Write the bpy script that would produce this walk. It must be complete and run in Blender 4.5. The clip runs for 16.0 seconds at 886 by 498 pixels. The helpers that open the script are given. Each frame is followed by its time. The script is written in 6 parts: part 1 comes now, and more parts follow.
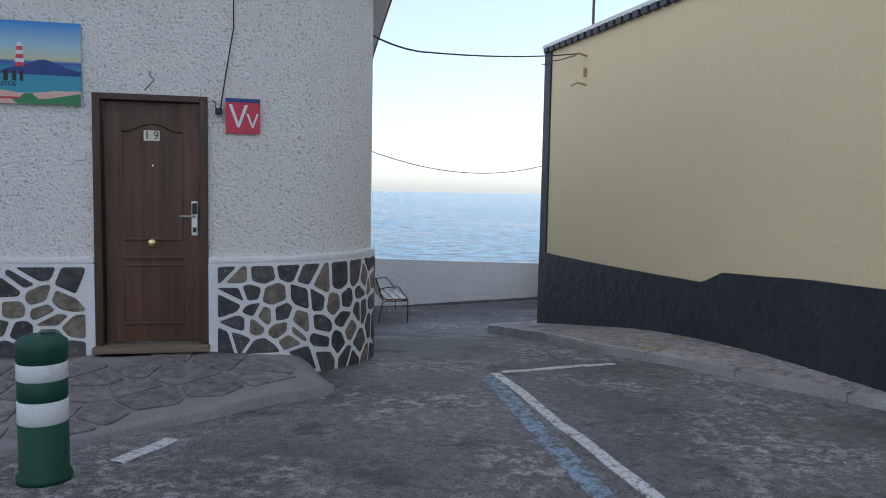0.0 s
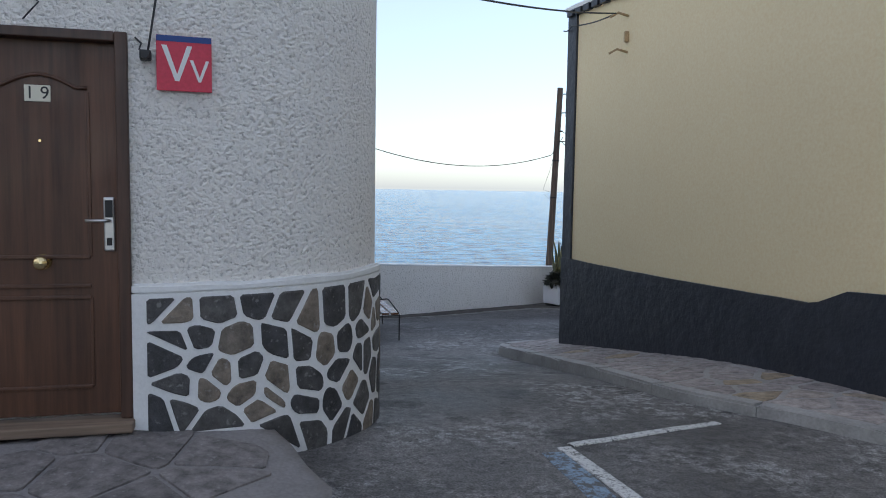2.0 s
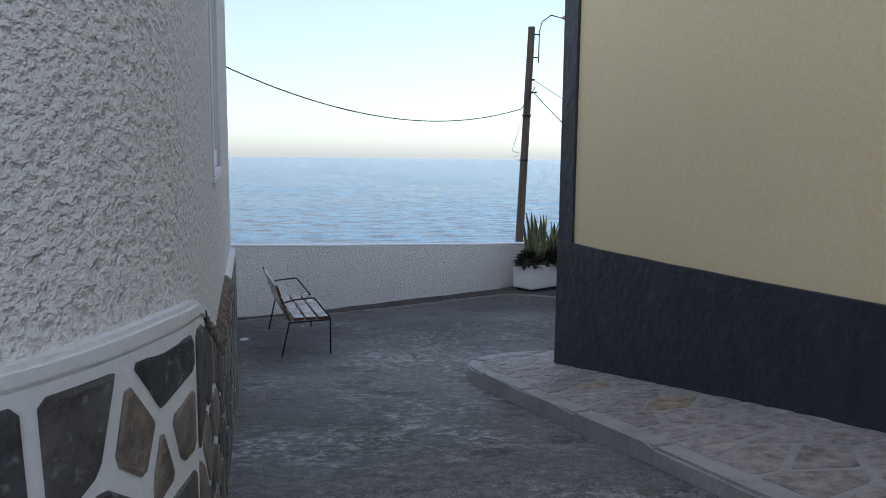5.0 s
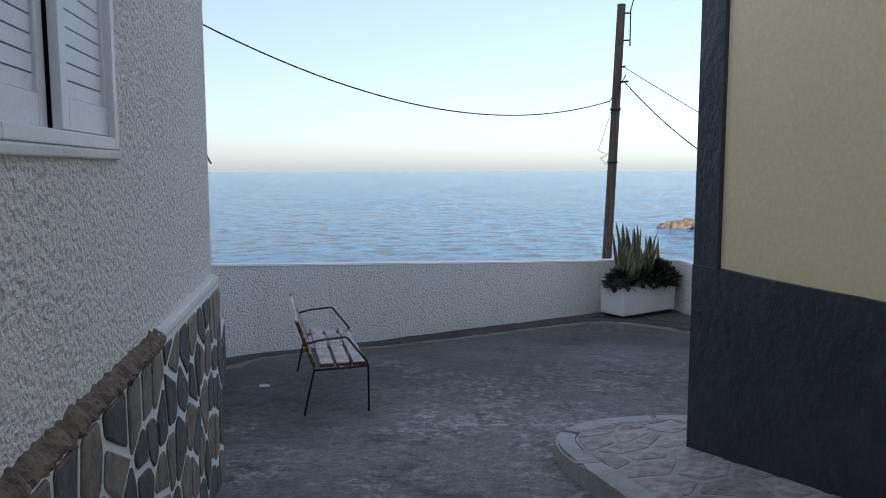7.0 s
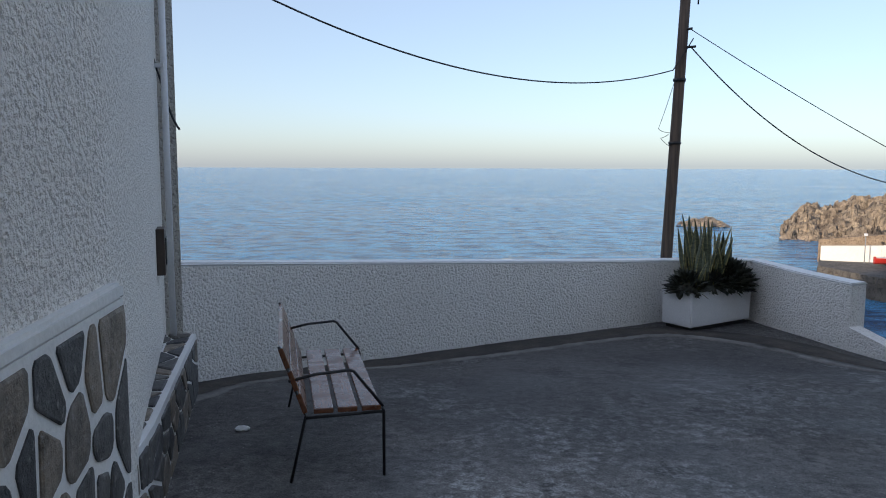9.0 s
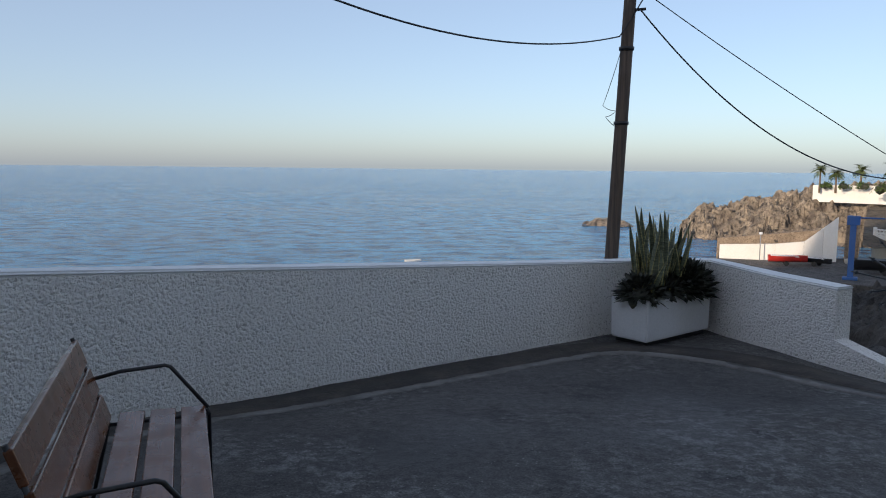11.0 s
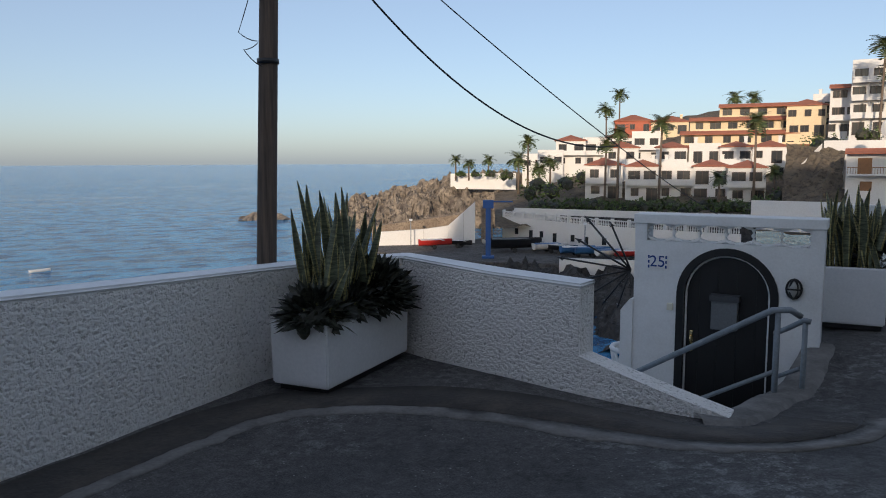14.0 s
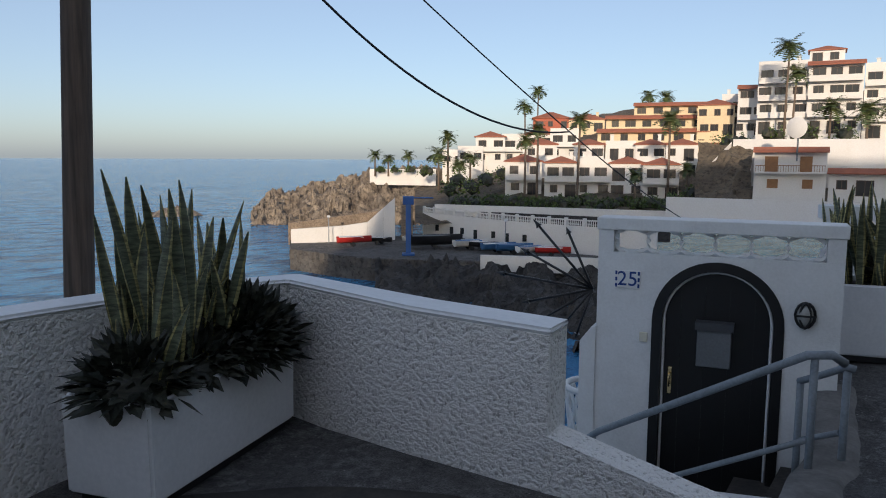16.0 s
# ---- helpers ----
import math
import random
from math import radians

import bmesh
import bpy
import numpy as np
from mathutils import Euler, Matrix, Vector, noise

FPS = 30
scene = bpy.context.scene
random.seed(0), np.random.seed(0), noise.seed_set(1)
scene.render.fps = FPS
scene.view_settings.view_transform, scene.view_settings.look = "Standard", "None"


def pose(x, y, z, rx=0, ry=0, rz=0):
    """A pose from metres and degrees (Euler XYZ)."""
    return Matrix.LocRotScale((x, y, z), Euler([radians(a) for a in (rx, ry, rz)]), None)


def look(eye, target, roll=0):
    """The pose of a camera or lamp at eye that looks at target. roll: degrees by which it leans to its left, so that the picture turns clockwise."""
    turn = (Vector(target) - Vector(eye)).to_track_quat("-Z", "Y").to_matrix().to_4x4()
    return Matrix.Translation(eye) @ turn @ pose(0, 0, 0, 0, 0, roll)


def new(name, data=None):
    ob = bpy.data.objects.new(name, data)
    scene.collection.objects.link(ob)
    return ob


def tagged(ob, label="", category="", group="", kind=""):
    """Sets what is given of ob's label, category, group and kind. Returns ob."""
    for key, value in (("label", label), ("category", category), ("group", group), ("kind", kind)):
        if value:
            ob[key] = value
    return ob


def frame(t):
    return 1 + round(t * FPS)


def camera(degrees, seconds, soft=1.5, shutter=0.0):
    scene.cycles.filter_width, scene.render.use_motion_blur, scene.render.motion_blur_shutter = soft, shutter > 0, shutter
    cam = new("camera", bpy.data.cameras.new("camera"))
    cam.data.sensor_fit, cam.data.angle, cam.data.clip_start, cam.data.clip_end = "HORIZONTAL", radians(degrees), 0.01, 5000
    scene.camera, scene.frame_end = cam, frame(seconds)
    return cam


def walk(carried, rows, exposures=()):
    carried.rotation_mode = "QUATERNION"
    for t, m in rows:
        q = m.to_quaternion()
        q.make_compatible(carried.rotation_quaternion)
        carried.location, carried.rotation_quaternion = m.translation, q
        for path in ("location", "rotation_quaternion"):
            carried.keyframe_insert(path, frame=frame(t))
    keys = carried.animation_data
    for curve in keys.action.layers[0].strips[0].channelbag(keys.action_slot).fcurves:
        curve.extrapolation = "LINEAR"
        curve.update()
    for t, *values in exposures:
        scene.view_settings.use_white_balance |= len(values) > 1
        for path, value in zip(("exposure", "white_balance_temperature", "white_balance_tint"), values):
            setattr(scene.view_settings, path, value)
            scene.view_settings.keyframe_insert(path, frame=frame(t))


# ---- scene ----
cam = camera(61.3, 16.0, 1.0)
METRES, EYE, TILT, LEAN, TURN = 16.5, 1.5, 0.75, 0.6, 0.0
ROWS = [
    (0.0, 0.0, 0.0, 0.0, 0.16, -5.27, -1.69),
    (0.5, -0.0073, 0.0339, -0.0013, 0.02, -4.66, -1.76),
    (1.0, -0.0162, 0.0656, -0.0025, 0.01, -4.42, -1.72),
    (1.5, -0.0221, 0.0986, -0.0043, -0.79, -4.68, -1.54),
    (2.0, -0.027, 0.1275, -0.0052, -2.24, -5.42, -1.55),
    (2.5, -0.026, 0.1596, -0.007, -3.9, -6.47, -1.48),
    (3.0, -0.0268, 0.19, -0.0086, -5.14, -7.31, -1.56),
    (3.5, -0.0245, 0.2226, -0.0108, -6.21, -7.9, -1.47),
    (4.0, -0.0231, 0.2526, -0.0121, -6.98, -8.38, -1.42),
    (6.5, -0.0002, 0.4141, -0.0247, -1.72, -6.62, -0.62),
    (7.0, -0.0019, 0.4455, -0.028, -0.38, -6.85, -0.47),
    (7.5, -0.0037, 0.4743, -0.0306, 0.69, -7.11, -0.6),
    (8.0, -0.0082, 0.5043, -0.0349, 1.16, -7.13, -0.8),
    (10.5, -0.0148, 0.6555, -0.0546, -3.05, -6.94, -0.93),
    (11.0, -0.0113, 0.6847, -0.0582, -6.1, -6.95, -1.27),
    (11.5, -0.0057, 0.7124, -0.0618, -9.94, -7.19, -1.38),
    (12.0, 0.0019, 0.7427, -0.0653, -14.63, -7.28, -1.32),
    (12.5, 0.0113, 0.7717, -0.0682, -19.64, -7.35, -1.19),
    (13.0, 0.0244, 0.8027, -0.0716, -24.46, -7.27, -1.01),
    (13.5, 0.0364, 0.8316, -0.0743, -28.48, -7.06, -0.93),
    (14.0, 0.0519, 0.8611, -0.0765, -32.04, -6.97, -0.73),
    (14.5, 0.0669, 0.8852, -0.0768, -34.91, -7.08, -0.7),
    (15.0, 0.0863, 0.9092, -0.0788, -36.71, -7.27, -0.73),
    (15.5, 0.1016, 0.9338, -0.0804, -37.66, -7.35, -0.96),
    (16.0, 0.1195, 0.9565, -0.0815, -38.14, -7.18, -1.2),
]
walk_exposures = [(0.0, 1.3, 6600, 10), (2.5, 1.25, 6600, 10), (4.0, 1.2, 6600, 10), (6.5, 1.15, 6500, 10), (8.2, 0.9, 6400, 9), (10.4, 0.65, 6300, 9), (12.0, 0.3, 6300, 9), (12.6, 0.25, 6300, 9), (13.5, 0.62, 6300, 9), (14.4, 0.05, 6300, 9), (15.0, 0.1, 6300, 9), (16.0, 0.3, 6300, 9)]
walk(cam, [(t, pose(0, 0, EYE, TILT, LEAN, TURN) @ pose(METRES * x, METRES * y, METRES * z, 90 + pitch, roll, yaw)) for t, x, y, z, yaw, pitch, roll in ROWS], walk_exposures)

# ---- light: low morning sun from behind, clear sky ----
SUN_BEARING, SUN_HEIGHT = 227.0, 13.0
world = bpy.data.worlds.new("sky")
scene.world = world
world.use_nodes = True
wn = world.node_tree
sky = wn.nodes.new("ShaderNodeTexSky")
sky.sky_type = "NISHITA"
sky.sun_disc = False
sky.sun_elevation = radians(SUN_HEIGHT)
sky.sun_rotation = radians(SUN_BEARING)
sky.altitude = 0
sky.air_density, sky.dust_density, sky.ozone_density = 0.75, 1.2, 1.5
# even pale blue mixed into the sky, added to lift the ambient light
sky_fill = wn.nodes.new("ShaderNodeMix")
sky_fill.data_type = "RGBA"
sky_fill.inputs[0].default_value = 0.45
sky_fill.inputs[7].default_value = (2.42, 2.58, 3.05, 1)
wn.links.new(sky.outputs[0], sky_fill.inputs[6])
wn.links.new(sky_fill.outputs[2], wn.nodes["Background"].inputs[0])
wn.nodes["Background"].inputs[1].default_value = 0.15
sun = new("sun", bpy.data.lights.new("sun", "SUN"))
sun.data.energy, sun.data.angle, sun.data.color = 2.9, radians(0.5), (1.0, 0.8, 0.6)
_b, _h = radians(SUN_BEARING), radians(SUN_HEIGHT)
sun.matrix_world = look((0, 0, 60), Vector((0, 0, 60)) - Vector((math.sin(_b) * math.cos(_h), math.cos(_b) * math.cos(_h), math.sin(_h))))

# ---- materials ----
def mat(name, base, rough=0.8, metal=0.0):
    m = bpy.data.materials.new(name)
    m.use_nodes = True
    b = m.node_tree.nodes["Principled BSDF"]
    b.inputs["Base Color"].default_value = (*base, 1)
    b.inputs["Roughness"].default_value = rough
    b.inputs["Metallic"].default_value = metal
    return m


def nd(m, kind, **ins):
    n = m.node_tree.nodes.new(kind)
    for k, v in ins.items():
        n.inputs[k].default_value = v
    return n


def coords(m, obj=False):
    if obj:
        return m.node_tree.nodes.new("ShaderNodeTexCoord").outputs["Object"]
    return m.node_tree.nodes.new("ShaderNodeNewGeometry").outputs["Position"]


def stretch(m, vec, sx, sy, sz):
    n = m.node_tree.nodes.new("ShaderNodeMapping")
    n.inputs["Scale"].default_value = (sx, sy, sz)
    m.node_tree.links.new(vec, n.inputs["Vector"])
    return n.outputs[0]


def noise_of(m, vec, scale, detail=4.0, rough=0.55):
    n = nd(m, "ShaderNodeTexNoise", Scale=scale, Detail=detail, Roughness=rough)
    m.node_tree.links.new(vec, n.inputs["Vector"])
    return n.outputs["Fac"]


def ramp(m, fac, *stops):
    n = m.node_tree.nodes.new("ShaderNodeValToRGB")
    while len(n.color_ramp.elements) < len(stops):
        n.color_ramp.elements.new(0.5)
    for e, (p, c) in zip(n.color_ramp.elements, stops):
        e.position = p
        e.color = (c, c, c, 1) if isinstance(c, (int, float)) else (*c, 1)
    m.node_tree.links.new(fac, n.inputs[0])
    return n.outputs[0]


def mix(m, fac, a, b, blend="MIX"):
    n = m.node_tree.nodes.new("ShaderNodeMix")
    n.data_type, n.blend_type = "RGBA", blend
    for sock, v in ((n.inputs[0], fac), (n.inputs[6], a), (n.inputs[7], b)):
        if isinstance(v, (int, float)):
            sock.default_value = v
        elif isinstance(v, tuple):
            sock.default_value = (*v, 1)
        else:
            m.node_tree.links.new(v, sock)
    return n.outputs[2]


def calc(m, op, a, b):
    n = m.node_tree.nodes.new("ShaderNodeMath")
    n.operation = op
    for sock, v in ((n.inputs[0], a), (n.inputs[1], b)):
        if isinstance(v, (int, float)):
            sock.default_value = v
        else:
            m.node_tree.links.new(v, sock)
    return n.outputs[0]


def set_in(m, name, out):
    m.node_tree.links.new(out, m.node_tree.nodes["Principled BSDF"].inputs[name])


def bump(m, height, strength, distance):
    n = nd(m, "ShaderNodeBump", Strength=strength, Distance=distance)
    m.node_tree.links.new(height, n.inputs["Height"])
    set_in(m, "Normal", n.outputs[0])


def rough_cast(name, base, dirt, grain=38.0, depth=0.011, obj=False):
    """Thrown render: lumps a couple of centimetres wide, dirt and painted shade in the hollows, soft stains."""
    m = mat(name, base, 0.92)
    v = coords(m, obj)
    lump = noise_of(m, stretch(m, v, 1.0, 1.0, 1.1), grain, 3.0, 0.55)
    fine = noise_of(m, v, grain * 3.3, 2.0)
    h = calc(m, "ADD", ramp(m, lump, (0.34, 0.0), (0.64, 1.0)), calc(m, "MULTIPLY", fine, 0.2))
    stain = ramp(m, noise_of(m, v, 0.9, 6.0, 0.6), (0.38, 0.0), (0.75, 1.0))
    streak = ramp(m, noise_of(m, stretch(m, v, 5, 5, 0.5), 1.0, 4.0), (0.5, 0.0), (0.8, 1.0))
    c = mix(m, calc(m, "MULTIPLY", stain, 0.22), base, dirt)
    c = mix(m, calc(m, "MULTIPLY", streak, 0.18), c, dirt)
    # lows of the lump noise darkened: hollow shade painted in along with dirt
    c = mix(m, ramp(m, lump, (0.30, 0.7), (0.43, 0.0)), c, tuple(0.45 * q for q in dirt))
    set_in(m, "Base Color", c)
    bump(m, h, 1.0, depth)
    return m


def plain_paint(name, base, dirt, rough=0.6, stain_scale=1.2, amount=0.35, relief=0.002, grain=60.0, obj=False):
    m = mat(name, base, rough)
    v = coords(m, obj)
    stain = ramp(m, noise_of(m, v, stain_scale, 7.0, 0.62), (0.42, 0.0), (0.8, 1.0))
    c = mix(m, calc(m, "MULTIPLY", stain, amount), base, dirt)
    c = mix(m, 0.12, c, ramp(m, noise_of(m, v, grain, 3.0), (0.3, 0.0), (0.7, 1.0)), "OVERLAY")
    set_in(m, "Base Color", c)
    bump(m, calc(m, "ADD", noise_of(m, v, grain, 4.0), calc(m, "MULTIPLY", noise_of(m, v, 6.0), 2.0)), 0.7, relief)
    return m


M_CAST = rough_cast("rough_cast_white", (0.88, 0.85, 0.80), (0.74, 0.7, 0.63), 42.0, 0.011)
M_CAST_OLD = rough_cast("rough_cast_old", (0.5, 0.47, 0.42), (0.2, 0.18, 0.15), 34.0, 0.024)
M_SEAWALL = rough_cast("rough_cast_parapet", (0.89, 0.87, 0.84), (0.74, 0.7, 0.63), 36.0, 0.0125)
M_WHITE = plain_paint("white_masonry_paint", (0.78, 0.78, 0.77), (0.5, 0.48, 0.44), 0.7, 3.0, 0.3, 0.004, 45.0)
M_CAPWHITE = plain_paint("white_cap_paint", (0.76, 0.77, 0.78), (0.5, 0.5, 0.5), 0.6, 4.0, 0.3, 0.006, 25.0)
M_YELLOW = plain_paint("cream_yellow_paint", (0.82, 0.68, 0.42), (0.74, 0.6, 0.36), 0.75, 0.8, 0.35, 0.0015, 40.0)
M_NAVY = plain_paint("navy_paint", (0.022, 0.026, 0.036), (0.06, 0.065, 0.075), 0.5, 2.5, 0.5, 0.014, 14.0)
M_CAVITY = mat("dark_inside", (0.02, 0.02, 0.022), 0.9)


def asphalt():
    """Old asphalt: grey worn ground, scuffed pale patches with ragged edges, damp dark ones, stones and pits."""
    m = mat("worn_asphalt", (0.1, 0.1, 0.1), 0.85)
    v = coords(m)
    big = ramp(m, noise_of(m, v, 0.55, 6.0, 0.65), (0.40, 0.0), (0.60, 1.0))
    c = mix(m, big, (0.095, 0.091, 0.088), (0.2, 0.19, 0.182))
    warm = ramp(m, noise_of(m, stretch(m, v, 1, 1, 1), 0.35, 4.0, 0.6), (0.45, 0.0), (0.65, 1.0))
    c = mix(m, calc(m, "MULTIPLY", warm, 0.45), c, (0.15, 0.135, 0.12))
    dark = ramp(m, noise_of(m, stretch(m, v, 1.6, 1.6, 1), 1.1, 8.0, 0.7), (0.54, 0.0), (0.63, 1.0))
    c = mix(m, calc(m, "MULTIPLY", dark, 0.75), c, (0.04, 0.039, 0.039))
    pale = calc(m, "MULTIPLY", ramp(m, noise_of(m, v, 0.7, 4.0, 0.6), (0.48, 0.0), (0.6, 1.0)), ramp(m, noise_of(m, v, 7.0, 8.0, 0.78), (0.49, 0.0), (0.58, 1.0)))
    c = mix(m, calc(m, "MULTIPLY", pale, 0.55), c, (0.43, 0.43, 0.42))
    sep = m.node_tree.nodes.new("ShaderNodeSeparateXYZ")
    m.node_tree.links.new(v, sep.inputs[0])
    edge = calc(m, "ADD", sep.outputs[1], calc(m, "MULTIPLY", noise_of(m, v, 1.2, 5.0, 0.65), 3.0))
    laid = ramp(m, calc(m, "MULTIPLY", edge, 0.05), (0.75, 0.0), (0.81, 1.0))
    c = mix(m, calc(m, "MULTIPLY", laid, 0.62), c, (0.03, 0.029, 0.03))
    c = mix(m, 0.7, c, ramp(m, noise_of(m, v, 14.0, 9.0, 0.8), (0.32, 0.08), (0.66, 0.88)), "OVERLAY")
    grit = noise_of(m, v, 90.0, 3.0, 0.75)
    c = mix(m, 0.75, c, ramp(m, grit, (0.3, 0.05), (0.7, 0.95)), "OVERLAY")
    for scale, lim, tone, where in ((13.0, 0.1, (0.02, 0.02, 0.02), 4.0), (23.0, 0.09, (0.4, 0.39, 0.37), 3.0)):
        vo = nd(m, "ShaderNodeTexVoronoi", Scale=scale)
        m.node_tree.links.new(v, vo.inputs["Vector"])
        speck = ramp(m, vo.outputs["Distance"], (lim, 1.0), (lim + 0.05, 0.0))
        gate_ = ramp(m, noise_of(m, v, where, 3.0), (0.5, 0.0), (0.58, 1.0))
        c = mix(m, calc(m, "MULTIPLY", calc(m, "MULTIPLY", speck, gate_), 0.75), c, tone)
    set_in(m, "Base Color", c)
    set_in(m, "Roughness", ramp(m, noise_of(m, v, 1.1, 5.0), (0.35, 0.58), (0.65, 0.88)))
    bump(m, calc(m, "ADD", calc(m, "MULTIPLY", grit, 0.6), calc(m, "MULTIPLY", noise_of(m, v, 14.0, 6.0, 0.65), 1.5)), 1.0, 0.012)
    return m


M_ASPHALT = asphalt()


def worn_line(name, colour, keep):
    m = mat(name, colour, 0.75)
    v = coords(m)
    wear = ramp(m, noise_of(m, v, 16.0, 8.0, 0.8), (keep, 0.0), (keep + 0.06, 1.0))
    c = mix(m, wear, colour, (0.11, 0.108, 0.105))
    c = mix(m, calc(m, "MULTIPLY", ramp(m, noise_of(m, v, 50.0, 3.0), (0.5, 0.0), (0.62, 1.0)), 0.55), c, (0.1, 0.1, 0.1))
    set_in(m, "Base Color", c)
    bump(m, noise_of(m, v, 70.0, 4.0), 0.8, 0.005)
    return m


M_LINE = worn_line("worn_white_line", (0.62, 0.62, 0.6), 0.54)
M_BLUELINE = worn_line("worn_blue_line", (0.24, 0.34, 0.44), 0.48)


def stone_mat(name, lo, hi, per_piece, rough=0.75, relief=0.01, tint=None, tint_share=0.8):
    """Natural stone; each piece takes its own shade."""
    m = mat(name, lo, rough)
    v = coords(m)
    if per_piece:
        rnd = m.node_tree.nodes.new("ShaderNodeObjectInfo").outputs["Random"]
    else:
        rnd = m.node_tree.nodes.new("ShaderNodeNewGeometry").outputs["Random Per Island"]
    c = mix(m, rnd, lo, hi)
    if tint:
        pick = ramp(m, calc(m, "FRACT", calc(m, "MULTIPLY", rnd, 7.31), 0.0), (tint_share, 0.0), (tint_share + 0.05, 1.0))
        c = mix(m, pick, c, tint)
    n1 = noise_of(m, v, 11.0, 7.0, 0.7)
    c = mix(m, 0.8, c, ramp(m, n1, (0.3, 0.12), (0.7, 0.85)), "OVERLAY")
    c = mix(m, calc(m, "MULTIPLY", ramp(m, noise_of(m, v, 30.0, 4.0), (0.6, 0.0), (0.7, 1.0)), 0.35), c, (0.42, 0.41, 0.4))
    set_in(m, "Base Color", c)
    bump(m, calc(m, "ADD", n1, calc(m, "MULTIPLY", noise_of(m, v, 60.0, 3.0), 0.25)), 0.9, relief)
    return m


M_BASALT = stone_mat("basalt", (0.045, 0.046, 0.05), (0.10, 0.095, 0.09), True, 0.6, 0.016, (0.20, 0.165, 0.13), 0.58)
M_FLAG = stone_mat("grey_flagstone", (0.165, 0.15, 0.144), (0.22, 0.2, 0.192), True, 0.75, 0.006)
M_FLAGWARM = stone_mat("coloured_flagstone", (0.25, 0.215, 0.203), (0.35, 0.305, 0.285), True, 0.75, 0.006, (0.31, 0.24, 0.165), 0.9)
M_MORTAR = plain_paint("cement_mortar", (0.36, 0.34, 0.32), (0.2, 0.19, 0.18), 0.9, 3.0, 0.6, 0.005, 50.0)
M_APRON = plain_paint("apron_mortar", (0.25, 0.235, 0.23), (0.15, 0.14, 0.135), 0.9, 3.0, 0.6, 0.005, 50.0)
M_CONCRETE = plain_paint("kerb_concrete", (0.38, 0.37, 0.355), (0.18, 0.175, 0.165), 0.88, 2.2, 0.8, 0.005, 45.0)
M_GUTTER = plain_paint("gutter_cement", (0.2, 0.192, 0.182), (0.06, 0.058, 0.055), 0.88, 3.2, 1.0, 0.012, 32.0)
M_DARKSTRIP = plain_paint("dark_cement", (0.045, 0.041, 0.038), (0.12, 0.1, 0.08), 0.85, 3.5, 0.7, 0.014, 28.0)
M_RUBBLE = stone_mat("brown_rubble", (0.16, 0.125, 0.095), (0.25, 0.2, 0.155), False, 0.95, 0.03)


def wood(name, lo, hi, rough, axis):
    """Stained wood with grain along x, y or z of the thing."""
    m = mat(name, lo, rough)
    v = coords(m, True)
    sc = [26, 26, 26]
    sc[axis] = 1.3
    g = noise_of(m, stretch(m, v, *sc), 1.0, 6.0, 0.65)
    broad = noise_of(m, stretch(m, v, *[q / 6 for q in sc]), 1.0, 3.0)
    c = mix(m, ramp(m, g, (0.32, 0.0), (0.68, 1.0)), lo, hi)
    c = mix(m, 0.5, c, ramp(m, broad, (0.3, 0.2), (0.7, 0.8)), "OVERLAY")
    set_in(m, "Base Color", c)
    set_in(m, "Roughness", ramp(m, noise_of(m, v, 7.0, 4.0), (0.3, rough - 0.1), (0.7, rough + 0.12)))
    bump(m, g, 0.4, 0.0012)
    return m


M_DOOR = wood("dark_brown_door", (0.06, 0.025, 0.013), (0.125, 0.054, 0.028), 0.42, 2)
M_DOORFRAME = wood("door_frame_brown", (0.035, 0.017, 0.011), (0.075, 0.036, 0.022), 0.45, 2)
M_SILLWOOD = wood("worn_threshold_wood", (0.12, 0.085, 0.06), (0.24, 0.17, 0.12), 0.7, 0)
M_BENCH = wood("varnished_bench_wood", (0.10, 0.036, 0.016), (0.19, 0.075, 0.033), 0.26, 1)
M_POLE = wood("weathered_pole_wood", (0.05, 0.038, 0.03), (0.14, 0.10, 0.075), 0.85, 2)
M_STEEL = mat("brushed_steel", (0.62, 0.62, 0.62), 0.32, 1.0)
M_BRASS = mat("polished_brass", (0.78, 0.62, 0.33), 0.25, 1.0)
M_BLACK = mat("black_plastic", (0.015, 0.015, 0.016), 0.5)
M_BLACKIRON = plain_paint("black_iron_paint", (0.012, 0.012, 0.014), (0.05, 0.045, 0.04), 0.38, 9.0, 0.5, 0.0006, 90.0)
M_CABLE = mat("cable_sheath", (0.03, 0.03, 0.032), 0.6)
M_ALU = plain_paint("white_aluminium", (0.72, 0.73, 0.75), (0.5, 0.5, 0.5), 0.4, 4.0, 0.3, 0.0005, 60.0)
M_SHUTTERGAP = mat("shutter_gap", (0.08, 0.085, 0.09), 0.8)
M_RAIL = plain_paint("galvanised_rail", (0.22, 0.25, 0.28), (0.12, 0.13, 0.14), 0.45, 14.0, 0.6, 0.0008, 60.0)
M_BLACKDOOR = plain_paint("black_gloss_door", (0.006, 0.006, 0.007), (0.016, 0.016, 0.017), 0.45, 5.0, 0.5, 0.0008, 30.0)
M_IVORY = mat("ivory_plastic", (0.72, 0.68, 0.55), 0.5)
M_PLANTER = plain_paint("white_planter", (0.74, 0.75, 0.77), (0.55, 0.55, 0.54), 0.5, 3.0, 0.3, 0.001, 40.0)
M_SOIL = plain_paint("soil", (0.04, 0.03, 0.022), (0.02, 0.015, 0.01), 0.95, 8.0, 0.8, 0.01, 40.0)
M_BOLLARD = plain_paint("green_plastic", (0.001, 0.06, 0.032), (0.003, 0.045, 0.028), 0.6, 6.0, 0.5, 0.0006, 40.0)
M_BAND = plain_paint("reflective_white", (0.7, 0.72, 0.72), (0.4, 0.42, 0.42), 0.45, 8.0, 0.5, 0.0006, 60.0)
